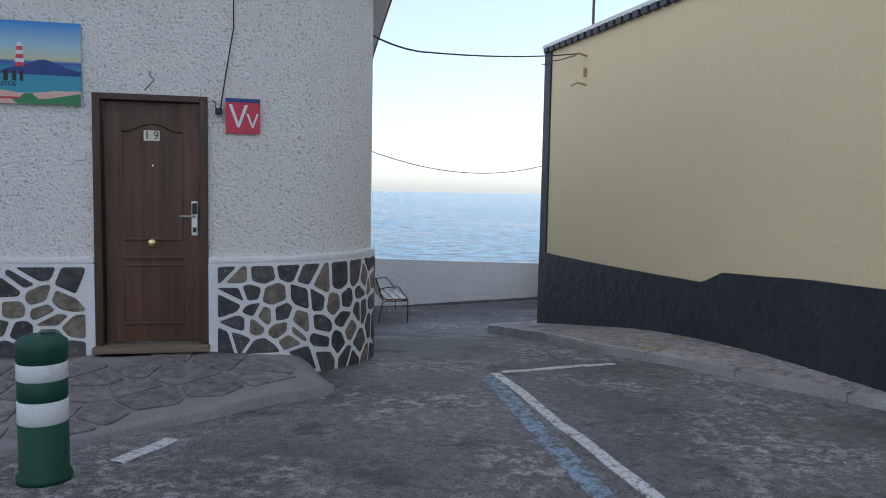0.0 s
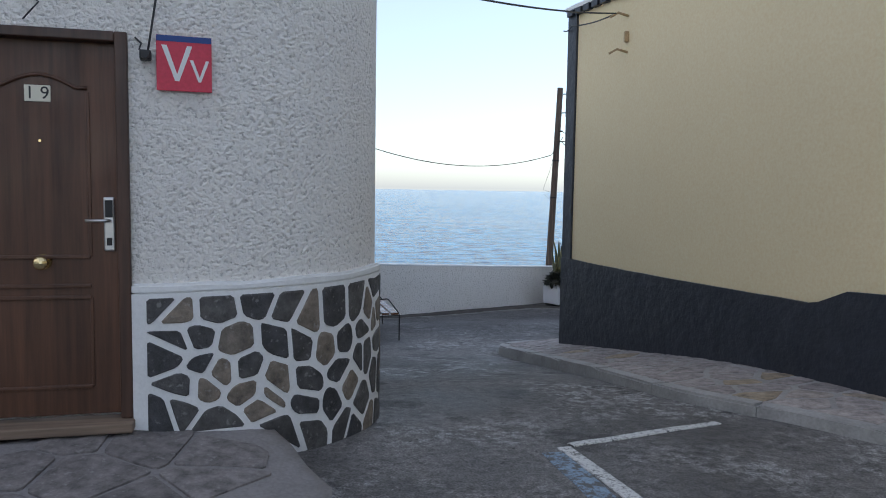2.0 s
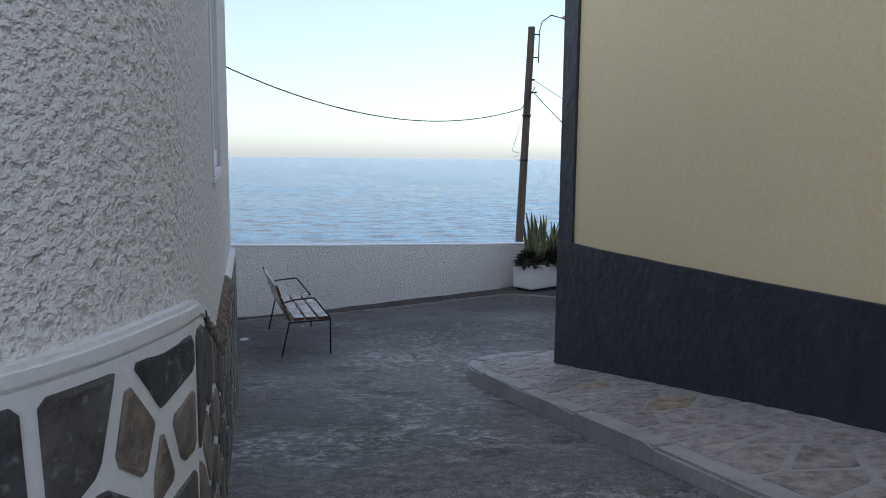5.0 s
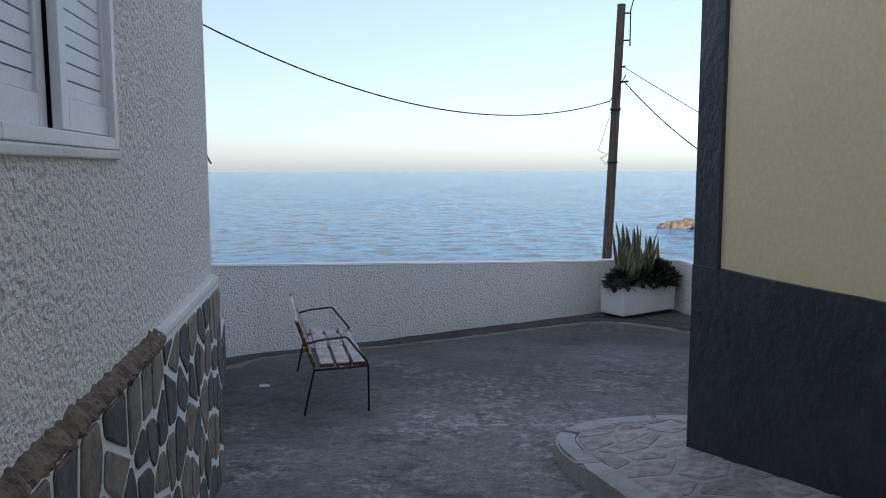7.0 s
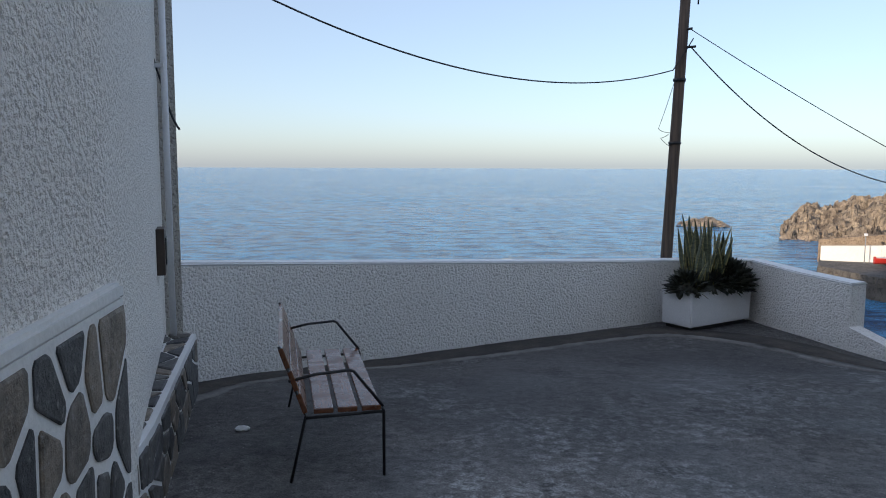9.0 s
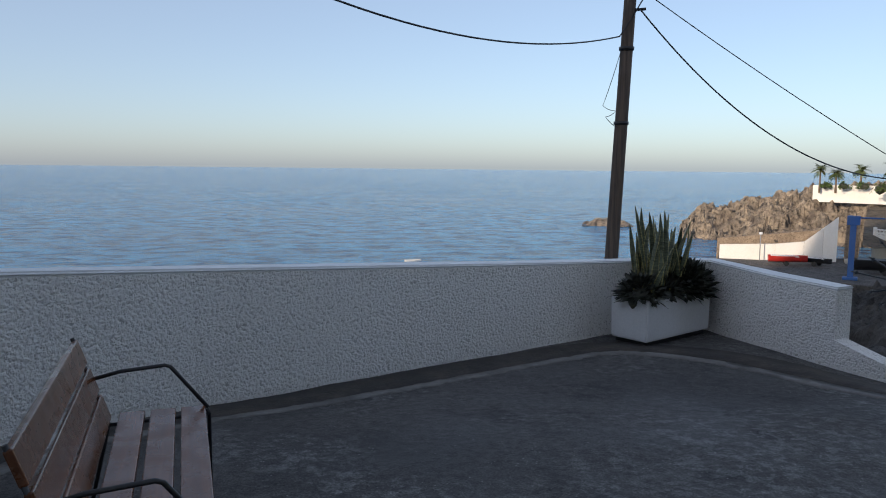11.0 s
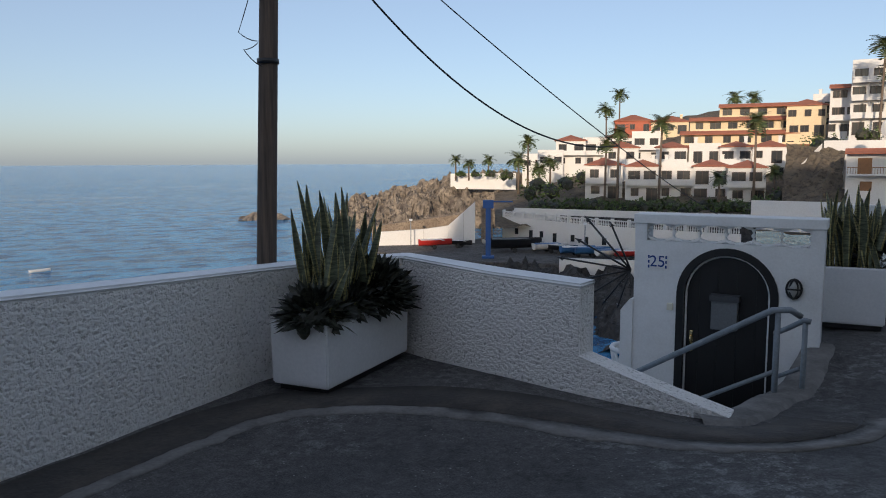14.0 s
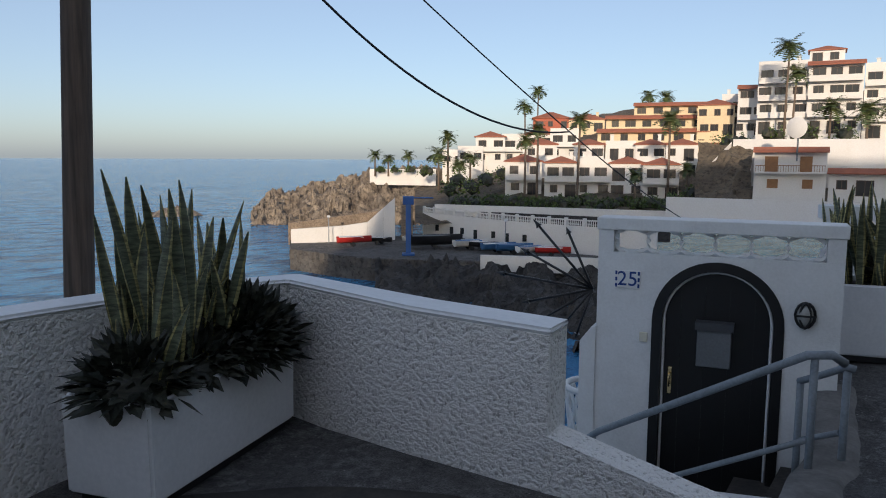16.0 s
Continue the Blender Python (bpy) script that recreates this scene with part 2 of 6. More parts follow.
M_TILE = stone_mat("roof_tile", (0.20, 0.075, 0.045), (0.33, 0.13, 0.08), False, 0.85, 0.01)
M_METER = plain_paint("brown_metal", (0.05, 0.035, 0.028), (0.1, 0.07, 0.05), 0.5, 6.0, 0.5)


def leaf_mat(name, lo, hi, edge=None):
    m = mat(name, lo, 0.5)
    v = coords(m)
    rnd = m.node_tree.nodes.new("ShaderNodeNewGeometry").outputs["Random Per Island"]
    c = mix(m, rnd, lo, hi)
    band = noise_of(m, stretch(m, v, 14, 14, 75), 1.0, 4.0, 0.65)
    c = mix(m, 0.8, c, ramp(m, band, (0.4, 0.2), (0.6, 0.75)), "OVERLAY")
    set_in(m, "Base Color", c)
    return m


M_SANSE = leaf_mat("sansevieria_green", (0.05, 0.065, 0.042), (0.135, 0.15, 0.09))
M_SANSE_EDGE = leaf_mat("sansevieria_edge", (0.22, 0.2, 0.08), (0.4, 0.35, 0.15))
M_DARKLEAF = leaf_mat("dark_succulent", (0.014, 0.019, 0.013), (0.045, 0.045, 0.03))
M_SHRUB = leaf_mat("shrub_leaf", (0.03, 0.06, 0.015), (0.10, 0.15, 0.03))
M_PALM = leaf_mat("palm_leaf", (0.05, 0.08, 0.025), (0.12, 0.14, 0.05))
M_TRUNK = plain_paint("palm_trunk", (0.16, 0.12, 0.09), (0.08, 0.06, 0.045), 0.9, 6.0, 0.8, 0.01, 20.0)


def sea_mat():
    m = mat("sea_water", (0.02, 0.13, 0.26), 0.25)
    m.node_tree.nodes["Principled BSDF"].inputs["IOR"].default_value = 1.33
    m.node_tree.nodes["Principled BSDF"].inputs["Specular IOR Level"].default_value = 0.28
    v = coords(m)
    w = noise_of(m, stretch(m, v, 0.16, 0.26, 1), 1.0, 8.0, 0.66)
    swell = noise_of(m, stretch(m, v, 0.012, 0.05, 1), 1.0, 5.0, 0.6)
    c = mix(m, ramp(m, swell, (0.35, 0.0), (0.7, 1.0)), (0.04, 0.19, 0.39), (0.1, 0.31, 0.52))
    # wave troughs painted darker: ripple shading put into the water colour
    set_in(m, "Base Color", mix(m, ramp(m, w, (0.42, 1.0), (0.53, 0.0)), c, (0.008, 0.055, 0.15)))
    bump(m, w, 1.0, 1.3)
    set_in(m, "Roughness", ramp(m, swell, (0.35, 0.1), (0.7, 0.22)))
    return m


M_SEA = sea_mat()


# ---- building helpers ----
def rot2(a):
    return Matrix.Rotation(a, 4, "Z")


def box(bm, c, s, rz=0.0, bev=0.0):
    """A box of size s about c, turned by rz degrees; bev rounds its edges."""
    m = Matrix.Translation(c) @ rot2(radians(rz)) @ Matrix.Diagonal((*s, 1))
    vs = bmesh.ops.create_cube(bm, size=1, matrix=m)["verts"]
    if bev:
        es = list({e for q in vs for e in q.link_edges})
        bmesh.ops.bevel(bm, geom=es, offset=bev, segments=2, affect="EDGES", profile=0.5)


def prism(bm, poly, z0, z1):
    """An upright prism on a plan polygon; z0, z1: numbers or one height per corner."""
    n = len(poly)
    a = [bm.verts.new((x, y, z0[i] if isinstance(z0, (list, tuple)) else z0)) for i, (x, y) in enumerate(poly)]
    b = [bm.verts.new((x, y, z1[i] if isinstance(z1, (list, tuple)) else z1)) for i, (x, y) in enumerate(poly)]
    bm.faces.new(b)
    bm.faces.new(a[::-1])
    for i in range(n):
        bm.faces.new((a[i], a[(i + 1) % n], b[(i + 1) % n], b[i]))


def tube(bm, pts, r, n=8, r1=None):
    """A round bar along points, tapering to r1."""
    pts = [Vector(p) for p in pts]
    rings = []
    for i, p in enumerate(pts):
        d = (pts[min(i + 1, len(pts) - 1)] - pts[max(i - 1, 0)]).normalized()
        u = d.cross(Vector((0, 0, 1)))
        if u.length < 0.05:
            u = d.cross(Vector((0, 1, 0)))
        u.normalize()
        w = u.cross(d)
        rr = r if r1 is None else r + (r1 - r) * i / (len(pts) - 1)
        rings.append([bm.verts.new(p + rr * (math.cos(k * 2 * math.pi / n) * u + math.sin(k * 2 * math.pi / n) * w)) for k in range(n)])
    for q, s in zip(rings, rings[1:]):
        for k in range(n):
            bm.faces.new((q[k], q[(k + 1) % n], s[(k + 1) % n], s[k])).smooth = True
    bm.faces.new(rings[0][::-1])
    bm.faces.new(rings[-1])


def mesh_of(bm, name, material):
    bmesh.ops.recalc_face_normals(bm, faces=bm.faces)
    me = bpy.data.meshes.new(name)
    bm.to_mesh(me)
    bm.free()
    for q in material if isinstance(material, (list, tuple)) else [material]:
        me.materials.append(q)
    return me


def part(name, bm, material, parent=None, label=""):
    ob = new(name, mesh_of(bm, name, material))
    ob.parent = parent
    return tagged(ob, label)


def thing(name, label, category, at=(0, 0, 0), rz=0.0, group="", kind=""):
    ob = new(name)
    ob.empty_display_size = 0.1
    ob.matrix_basis = pose(*at, 0, 0, rz)
    return tagged(ob, label, category, group, kind)


def solid(name, bm, material, label, category="", kind="", group=""):
    return tagged(part(name, bm, material), label, category, group, kind)


def smooth_path(pts, n=6):
    """A rounded line through plan points."""
    P = [Vector((*p, 0) if len(p) == 2 else p) for p in pts]
    P = [2 * P[0] - P[1]] + P + [2 * P[-1] - P[-2]]
    out = []
    for a, b, c, d in zip(P, P[1:], P[2:], P[3:]):
        for k in range(n):
            t = k / n
            out.append(0.5 * (2 * b + (c - a) * t + (2 * a - 5 * b + 4 * c - d) * t * t + (3 * b - a - 3 * c + d) * t ** 3))
    return out + [P[-2]]


class Line:
    """A plan line measured by its length, with a side normal to its right."""
    def __init__(self, pts):
        self.p = [Vector((q[0], q[1])) for q in pts]
        self.s = [0.0]
        for a, b in zip(self.p, self.p[1:]):
            self.s.append(self.s[-1] + (b - a).length)
        self.length = self.s[-1]

    def seg(self, s):
        k = 0
        while k < len(self.p) - 2 and self.s[k + 1] < s:
            k += 1
        return k

    def at(self, s, out=0.0):
        k = self.seg(s)
        d = (self.p[k + 1] - self.p[k]).normalized()
        a = self.p[k] + d * (s - self.s[k])
        nrm = Vector((d.y, -d.x))
        if k + 1 < len(self.p) - 1 and s > self.s[k + 1] - 1e-6 or (k > 0 and s < self.s[k] + 1e-6):
            j = k + 1 if s > self.s[k + 1] - 1e-6 else k - 1
            e = (self.p[j + 1] - self.p[j]).normalized()
            nrm = (nrm + Vector((e.y, -e.x))).normalized()
        return a + nrm * out

    def near(self, x, y):
        return min((abs((self.at(q / 200 * self.length) - Vector((x, y))).length), q / 200 * self.length) for q in range(201))[1]


def strip_wall(bm, line, s0, s1, z0, z1, o0, o1):
    """A wall along a line between two lengths and two offsets; z0, z1: numbers or functions of s."""
    ss = [s0] + [q for q in line.s if s0 + 1e-3 < q < s1 - 1e-3] + [s1]
    f = lambda z, s: z(s) if callable(z) else z
    rows = []
    for s in ss:
        a, b = line.at(s, o0), line.at(s, o1)
        rows.append([bm.verts.new((a.x, a.y, f(z0, s))), bm.verts.new((b.x, b.y, f(z0, s))), bm.verts.new((b.x, b.y, f(z1, s))), bm.verts.new((a.x, a.y, f(z1, s)))])
    for p, q in zip(rows, rows[1:]):
        for k in range(4):
            bm.faces.new((p[k], p[(k + 1) % 4], q[(k + 1) % 4], q[k]))
    bm.faces.new(rows[0][::-1])
    bm.faces.new(rows[-1])


def clip_poly(poly, px, py, nx, ny):
    out = []
    for i, a in enumerate(poly):
        b = poly[(i + 1) % len(poly)]
        da, db = (a[0] - px) * nx + (a[1] - py) * ny, (b[0] - px) * nx + (b[1] - py) * ny
        if da <= 0:
            out.append(a)
        if da * db < 0:
            t = da / (da - db)
            out.append((a[0] + t * (b[0] - a[0]), a[1] + t * (b[1] - a[1])))
    return out


def cells(rng, x0, x1, y0, y1, size, joint, stretch_y=1.0, jitter=0.42, keep=None):
    """Irregular stones filling a rectangle: rounded cells, each set in from its neighbours by half a joint."""
    nx, ny = max(1, round((x1 - x0) / size)), max(1, round((y1 - y0) / (size * stretch_y)))
    dx, dy = (x1 - x0) / nx, (y1 - y0) / ny
    sites = [(x0 + (i + 0.5 + 0.5 * (j % 2) - 0.25 + rng.uniform(-jitter, jitter)) * dx, y0 + (j + 0.5 + rng.uniform(-jitter, jitter)) * dy) for j in range(ny) for i in range(nx)]
    out = []
    for k, (cx, cy) in enumerate(sites):
        if keep and not keep(cx, cy):
            continue
        poly = [(x0, y0), (x1, y0), (x1, y1), (x0, y1)]
        for q, (ox, oy) in enumerate(sites):
            if q == k or abs(ox - cx) > 3 * dx or abs(oy - cy) > 3 * dy:
                continue
            d = math.hypot(ox - cx, oy - cy)
            nxx, nyy = (ox - cx) / d, (oy - cy) / d
            g = joint * rng.uniform(0.35, 0.75)
            poly = clip_poly(poly, (cx + ox) / 2 - nxx * g, (cy + oy) / 2 - nyy * g, nxx, nyy)
            if len(poly) < 3:
                break
        if len(poly) < 3:
            continue
        rnd = []
        for i, b in enumerate(poly):
            a, c = poly[i - 1], poly[(i + 1) % len(poly)]
            for o in (a, c):
                l = math.hypot(o[0] - b[0], o[1] - b[1])
                t = min(0.24, 0.016 / max(l, 1e-4)) if l > 0.02 else 0.3
                rnd.append((b[0] + (o[0] - b[0]) * t, b[1] + (o[1] - b[1]) * t))
        area = 0.5 * abs(sum(p[0] * q[1] - q[0] * p[1] for p, q in zip(rnd, rnd[1:] + rnd[:1])))
        if area > size * size * 0.08:
            out.append(rnd)
    return out


def slab(bm, poly, place, lift, rng):
    """A stone on a surface: place(u, v, out) gives the point; its face is proud by lift and softened at the edge."""
    n = len(poly)
    cx, cy = sum(p[0] for p in poly) / n, sum(p[1] for p in poly) / n
    tilt = rng.uniform(-0.25, 0.25) * lift
    a = [bm.verts.new(place(u, v, -0.012)) for u, v in poly]
    b = [bm.verts.new(place(u, v, lift * 0.65)) for u, v in poly]
    c = [bm.verts.new(place(cx + (u - cx) * 0.9, cy + (v - cy) * 0.9, lift + tilt * (1 if u > cx else -1))) for u, v in poly]
    for p, q in ((a, b), (b, c)):
        for i in range(n):
            bm.faces.new((p[i], p[(i + 1) % n], q[(i + 1) % n], q[i]))
    bm.faces.new(c)


def wire(name, pts, sag, r, label, n=14):
    """A hanging cable through points, sagging between each pair."""
    out = []
    for a, b in zip(pts, pts[1:]):
        a, b = Vector(a), Vector(b)
        for k in range(n):
            t = k / n
            out.append(a.lerp(b, t) - Vector((0, 0, 4 * sag * t * (1 - t))))
    out.append(Vector(pts[-1]))
    bm = bmesh.new()
    tube(bm, out, r, 6)
    return solid(name, bm, M_CABLE, label, "cable")


def letters(text, size, material, parent, m, extrude=0.002, name="writing"):
    cu = bpy.data.curves.new(name, "FONT")
    cu.body, cu.size, cu.extrude, cu.align_x, cu.align_y = text, size, extrude, "CENTER", "CENTER"
    tmp = bpy.data.objects.new(name, cu)
    scene.collection.objects.link(tmp)
    me = bpy.data.meshes.new_from_object(tmp.evaluated_get(bpy.context.evaluated_depsgraph_get()))
    bpy.data.objects.remove(tmp)
    me.materials.clear()
    me.materials.append(material)
    ob = new(name, me)
    ob.parent = parent
    ob.matrix_basis = m
    return ob


UP = pose(0, 0, 0, 90, 0, 0)

# ---- ground ----
GY = [-60, 0, 7, 8.5, 11.5, 12.7, 14, 16, 17.3, 20, 60]
GZ = [1.2, 0.08, -0.10, -0.24, -0.73, -0.90, -0.98, -1.06, -1.25, -1.28, -1.3]


def gz(x, y):
    s = sum(float(np.interp(y + o, GY, GZ)) for o in (-0.5, -0.25, 0, 0.25, 0.5)) / 5
    return s - float(np.interp(x, [4.2, 6.2, 7.2, 8.2], [0, 0.2, 0.15, 0.0])) * min(1.0, max(0.0, (y - 12) / 5))


def inside(poly, x, y):
    c = False
    for (ax, ay), (bx, by) in zip(poly, poly[1:] + poly[:1]):
        if (ay > y) != (by > y) and x < (bx - ax) * (y - ay) / (by - ay) + ax:
            c = not c
    return c


def surface_z(x, y):
    """The ground with its small unevenness."""
    return gz(x, y) + 0.012 * noise.noise(Vector((x * 1.3, y * 1.3, 0))) + 0.006 * noise.noise(Vector((x * 4, y * 4, 3)))


PARAPET = [(-2.8, 15.65), (-2.3, 16.35), (-1.5, 17.2), (-0.2, 18.08), (1.33, 18.95), (2.65, 19.78), (3.4, 20.06), (4.02, 19.98), (4.24, 18.97), (4.52, 18.25), (4.8, 17.62), (5.0, 17.28)]
TERRACE = [(-70, -60), (60, -60), (60, 12), (13, 14), (10.4, 16.4), (8.7, 19.8), (7.55, 18.25), (6.2, 17.68), (5.05, 17.4), (4.9, 17.5), (4.6, 18.25), (4.34, 18.97), (4.12, 20.08), (3.4, 20.16), (2.6, 19.88), (1.3, 19.05), (-0.25, 18.18), (-1.55, 17.3), (-2.8, 15.9), (-70, 15.9)]
bm = bmesh.new()
xs = [-70, -40, -20, -12] + [-8 + 0.125 * k for k in range(161)] + [13, 16, 20, 30, 45, 60]
ys = [-60, -40, -25, -15, -8, -4] + [-2 + 0.125 * k for k in range(180)]
grid = {}
for i, x in enumerate(xs):
    for j, y in enumerate(ys):
        grid[i, j] = (x, y, surface_z(x, y))
made = {}
for i in range(len(xs) - 1):
    for j in range(len(ys) - 1):
        if not inside(TERRACE, (xs[i] + xs[i + 1]) / 2, (ys[j] + ys[j + 1]) / 2):
            continue
        q = []
        for k in ((i, j), (i + 1, j), (i + 1, j + 1), (i, j + 1)):
            if k not in made:
                made[k] = bm.verts.new(grid[k])
            q.append(made[k])
        bm.faces.new(q).smooth = True
ground = solid("ground", bm, M_ASPHALT, "worn patchy grey asphalt of a lane and terrace", "ground", "structure")

SEA = -14.0
bm = bmesh.new()
for k, (a, b) in enumerate(((-4800, -4800),)):
    v = [bm.verts.new(p) for p in ((-4800, -700, SEA), (4800, -700, SEA), (4800, 4900, SEA), (-4800, 4900, SEA))]
    bm.faces.new(v)
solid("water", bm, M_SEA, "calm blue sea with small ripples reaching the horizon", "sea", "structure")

# ---- parapet above the sea ----
PAR = Line(PARAPET)
S_END = PAR.near(4.52, 18.25)


def par_top(s):
    p = PAR.at(s)
    t = float(np.interp(p.y, [15.6, 16, 17.7, 19.5, 20.2], [0.08, 0.03, -0.17, -0.37, -0.43]))
    return t if s < PAR.near(4.02, 19.98) else float(np.interp(s, [PAR.near(4.02, 19.98), S_END], [-0.41, -0.47]))


parapet = thing("parapet_wall", "white rough-cast parapet wall curving along the terrace above the sea", "wall", kind="structure")
bm = bmesh.new()
strip_wall(bm, PAR, 0, S_END, -14.5, lambda s: par_top(s) - 0.035, 0, -0.26)
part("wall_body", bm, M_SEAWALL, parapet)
bm = bmesh.new()
strip_wall(bm, PAR, 0, S_END + 0.01, lambda s: par_top(s) - 0.037, lambda s: par_top(s) + 0.008 * noise.noise(Vector((s * 1.7, 2, 0))), 0.003, -0.263)
bmesh.ops.bevel(bm, geom=[e for e in bm.edges], offset=0.017, segments=3, affect="EDGES")
part("cap", bm, M_CAPWHITE, parapet, "smooth white painted cap")
bm = bmesh.new()
strip_wall(bm, PAR, S_END - 0.02, PAR.length, -6.0, lambda s: float(np.interp(s, [S_END, PAR.length], [-1.0, -1.28])), 0.004, -0.2)
part("low_end", bm, M_SEAWALL, parapet)

# cement gutter strips along the parapet
G_IN = Line([(p.x, p.y) for p in smooth_path([(-2.5, 15.3), (-2.0, 16.1), (-1.2, 16.85), (0.0, 17.65), (1.4, 18.45), (2.4, 18.95), (3.2, 18.7), (3.75, 18.2), (4.1, 17.55), (4.35, 17.05), (4.75, 16.75), (5.4, 16.75), (6.0, 17.0)])])
for nm, o0, o1, lift, material, label in (("gutter_edge", 0.0, 0.12, 0.005, M_GUTTER, "worn pale cement edging strip on the terrace"), ("gutter", -0.42, 0.0, 0.003, M_DARKSTRIP, "dark cement gutter strip below the parapet")):
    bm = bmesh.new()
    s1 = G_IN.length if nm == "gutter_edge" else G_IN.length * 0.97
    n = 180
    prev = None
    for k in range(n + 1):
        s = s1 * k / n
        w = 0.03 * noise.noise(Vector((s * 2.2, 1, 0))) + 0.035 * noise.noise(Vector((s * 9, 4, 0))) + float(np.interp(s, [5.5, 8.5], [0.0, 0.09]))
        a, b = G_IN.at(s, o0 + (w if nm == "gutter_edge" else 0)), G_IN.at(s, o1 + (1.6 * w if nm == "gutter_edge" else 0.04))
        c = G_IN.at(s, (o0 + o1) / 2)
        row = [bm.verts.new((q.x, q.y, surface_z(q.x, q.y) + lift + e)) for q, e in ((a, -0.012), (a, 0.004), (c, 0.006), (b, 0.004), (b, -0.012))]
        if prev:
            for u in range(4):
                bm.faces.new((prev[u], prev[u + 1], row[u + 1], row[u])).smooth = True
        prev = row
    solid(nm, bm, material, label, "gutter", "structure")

# ---- white house with stone base ----
A_PTS = [(-9.0, 4.6), (-2.74, 5.85), (-1.9, 6.02)] + [(p.x, p.y) for p in smooth_path([(-1.9, 6.02), (-1.45, 6.16), (-1.08, 6.37), (-0.82, 6.69), (-0.705, 7.1), (-0.76, 7.6)], 6)[1:]] + [(-0.76 - 0.36 * k / 8, 7.6 + 2.32 * k / 8) for k in range(1, 8)] + [(-1.12, 9.92), (-1.41, 11.86), (-2.73, 15.7)]
LA = Line(A_PTS)
SD0, SD1 = LA.near(-2.74, 5.85), LA.near(-1.9, 6.02)
SD0, SD1 = LA.s[1], LA.s[2]
SC = LA.near(-0.75, 7.1)
SW0 = LA.s[-3] - 1.0
SW1 = LA.s[-3] - 0.02
SE = LA.s[-2]
ATOP = 3.3
houseA = thing("white_house", "white rough-cast house with a basalt stone base and tiled eaves", "house")


def ledge(s):
    return float(np.interp(s, [0, SD1, SC - 0.2, SC + 0.1, SC + 1.35, SE, SE + 0.6, LA.length], [0.92, 0.92, 0.94, 0.93, 0.5, 0.5, 0.3, 0.1]))


for s0, s1, z0, z1 in ((0, SD0, -1.6, ATOP), (SD0, SD1, 2.2, ATOP), (SD0, SD1, -1.6, 0.2), (SD1, SW0, -1.6, ATOP), (SW0, SW1, 2.35, ATOP), (SW0, SW1, -1.6, 1.2), (SW1, SE, -1.6, ATOP)):
    bm = bmesh.new()
    strip_wall(bm, LA, s0, s1, z0, z1, 0, -0.3)
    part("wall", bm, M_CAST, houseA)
bm = bmesh.new()
strip_wall(bm, LA, SE + 0.002, LA.length, -1.6, 2.62, 0, -0.3)
part("wall", bm, M_CAST, houseA)
# stone base, door gap left open
for s0, s1, capped in ((0, SD0, True), (SD1, SC + 0.25, True), (SC + 0.25, SC + 3.2, False), (SC + 3.2, SE + 0.04, True)):
    bm = bmesh.new()
    strip_wall(bm, LA, s0, s1, -1.5, lambda s: ledge(s) - 0.05, 0.035, -0.05)
    base = part("stone_base", bm, M_WHITE, houseA, "white painted masonry between dark stones")
    bm = bmesh.new()
    if capped:
        strip_wall(bm, LA, s0, s1, lambda s: ledge(s) - 0.052, lambda s: ledge(s) + 0.012 * noise.noise(Vector((s * 3, 0, 0))), 0.038, -0.02)
        bmesh.ops.bevel(bm, geom=bm.edges[:], offset=0.012, segments=2, affect="EDGES")
        part("ledge", bm, M_WHITE, base)
    if s0 == 0:
        base_left = base
    elif s0 == SD1:
        base_right = base
    elif not capped:
        base_side = base
# crumbled bare stone where the side ledge has broken away
bm = bmesh.new()
prev = None
for k in range(241):
    s = SC + 0.22 + 3.0 * k / 240
    row = []
    for o, dz in ((-0.02, 0.0), (0.008, -0.004), (0.02, -0.014), (0.034, -0.026), (0.044, -0.042), (0.046, -0.06), (0.03, -0.075)):
        p = LA.at(s, o)
        q = Vector((p.x, p.y, ledge(s) + dz))
        f = noise.fractal(Vector((s * 26, dz * 34, 0)), 1.0, 2.0, 4)
        p = LA.at(s, o + 0.018 * f)
        row.append(bm.verts.new((p.x, p.y, q.z + 0.02 * noise.fractal(Vector((s * 17, dz * 17, 4)), 1.0, 2.0, 3))))
    if prev:
        for u in range(len(row) - 1):
            bm.faces.new((prev[u], prev[u + 1], row[u + 1], row[u]))
    prev = row
part("broken_edge", bm, M_RUBBLE, houseA, "crumbled brown rubble of the broken ledge")
# roof eave
bm = bmesh.new()
strip_wall(bm, LA, 0, SE, ATOP + 0.002, ATOP + 0.1, 0.16, -0.35)
part("eave", bm, M_WHITE, houseA)
bm = bmesh.new()
s = 0.1
while s < SE - 0.1:
    a, b = LA.at(s, 0.22), LA.at(s, -0.6)
    tube(bm, [(a.x, a.y, ATOP + 0.13), (b.x, b.y, ATOP + 0.4)], 0.075, 8, 0.065)
    s += 0.19
part("roof_tiles", bm, M_TILE, houseA, "curved terracotta eave tiles")
bm = bmesh.new()
top = [(p.x, p.y) for p in (LA.at(SE * k / 12, -0.45) for k in range(13))] + [(-12, 12.2), (-12, 4.2)]
prism(bm, top, ATOP + 0.1, ATOP + 0.38)
part("roof", bm, M_TILE, houseA)

# front door, number 19
def along(line, s, out=0.0, z=0.0):
    p = line.at(s, out)
    return (p.x, p.y, z)


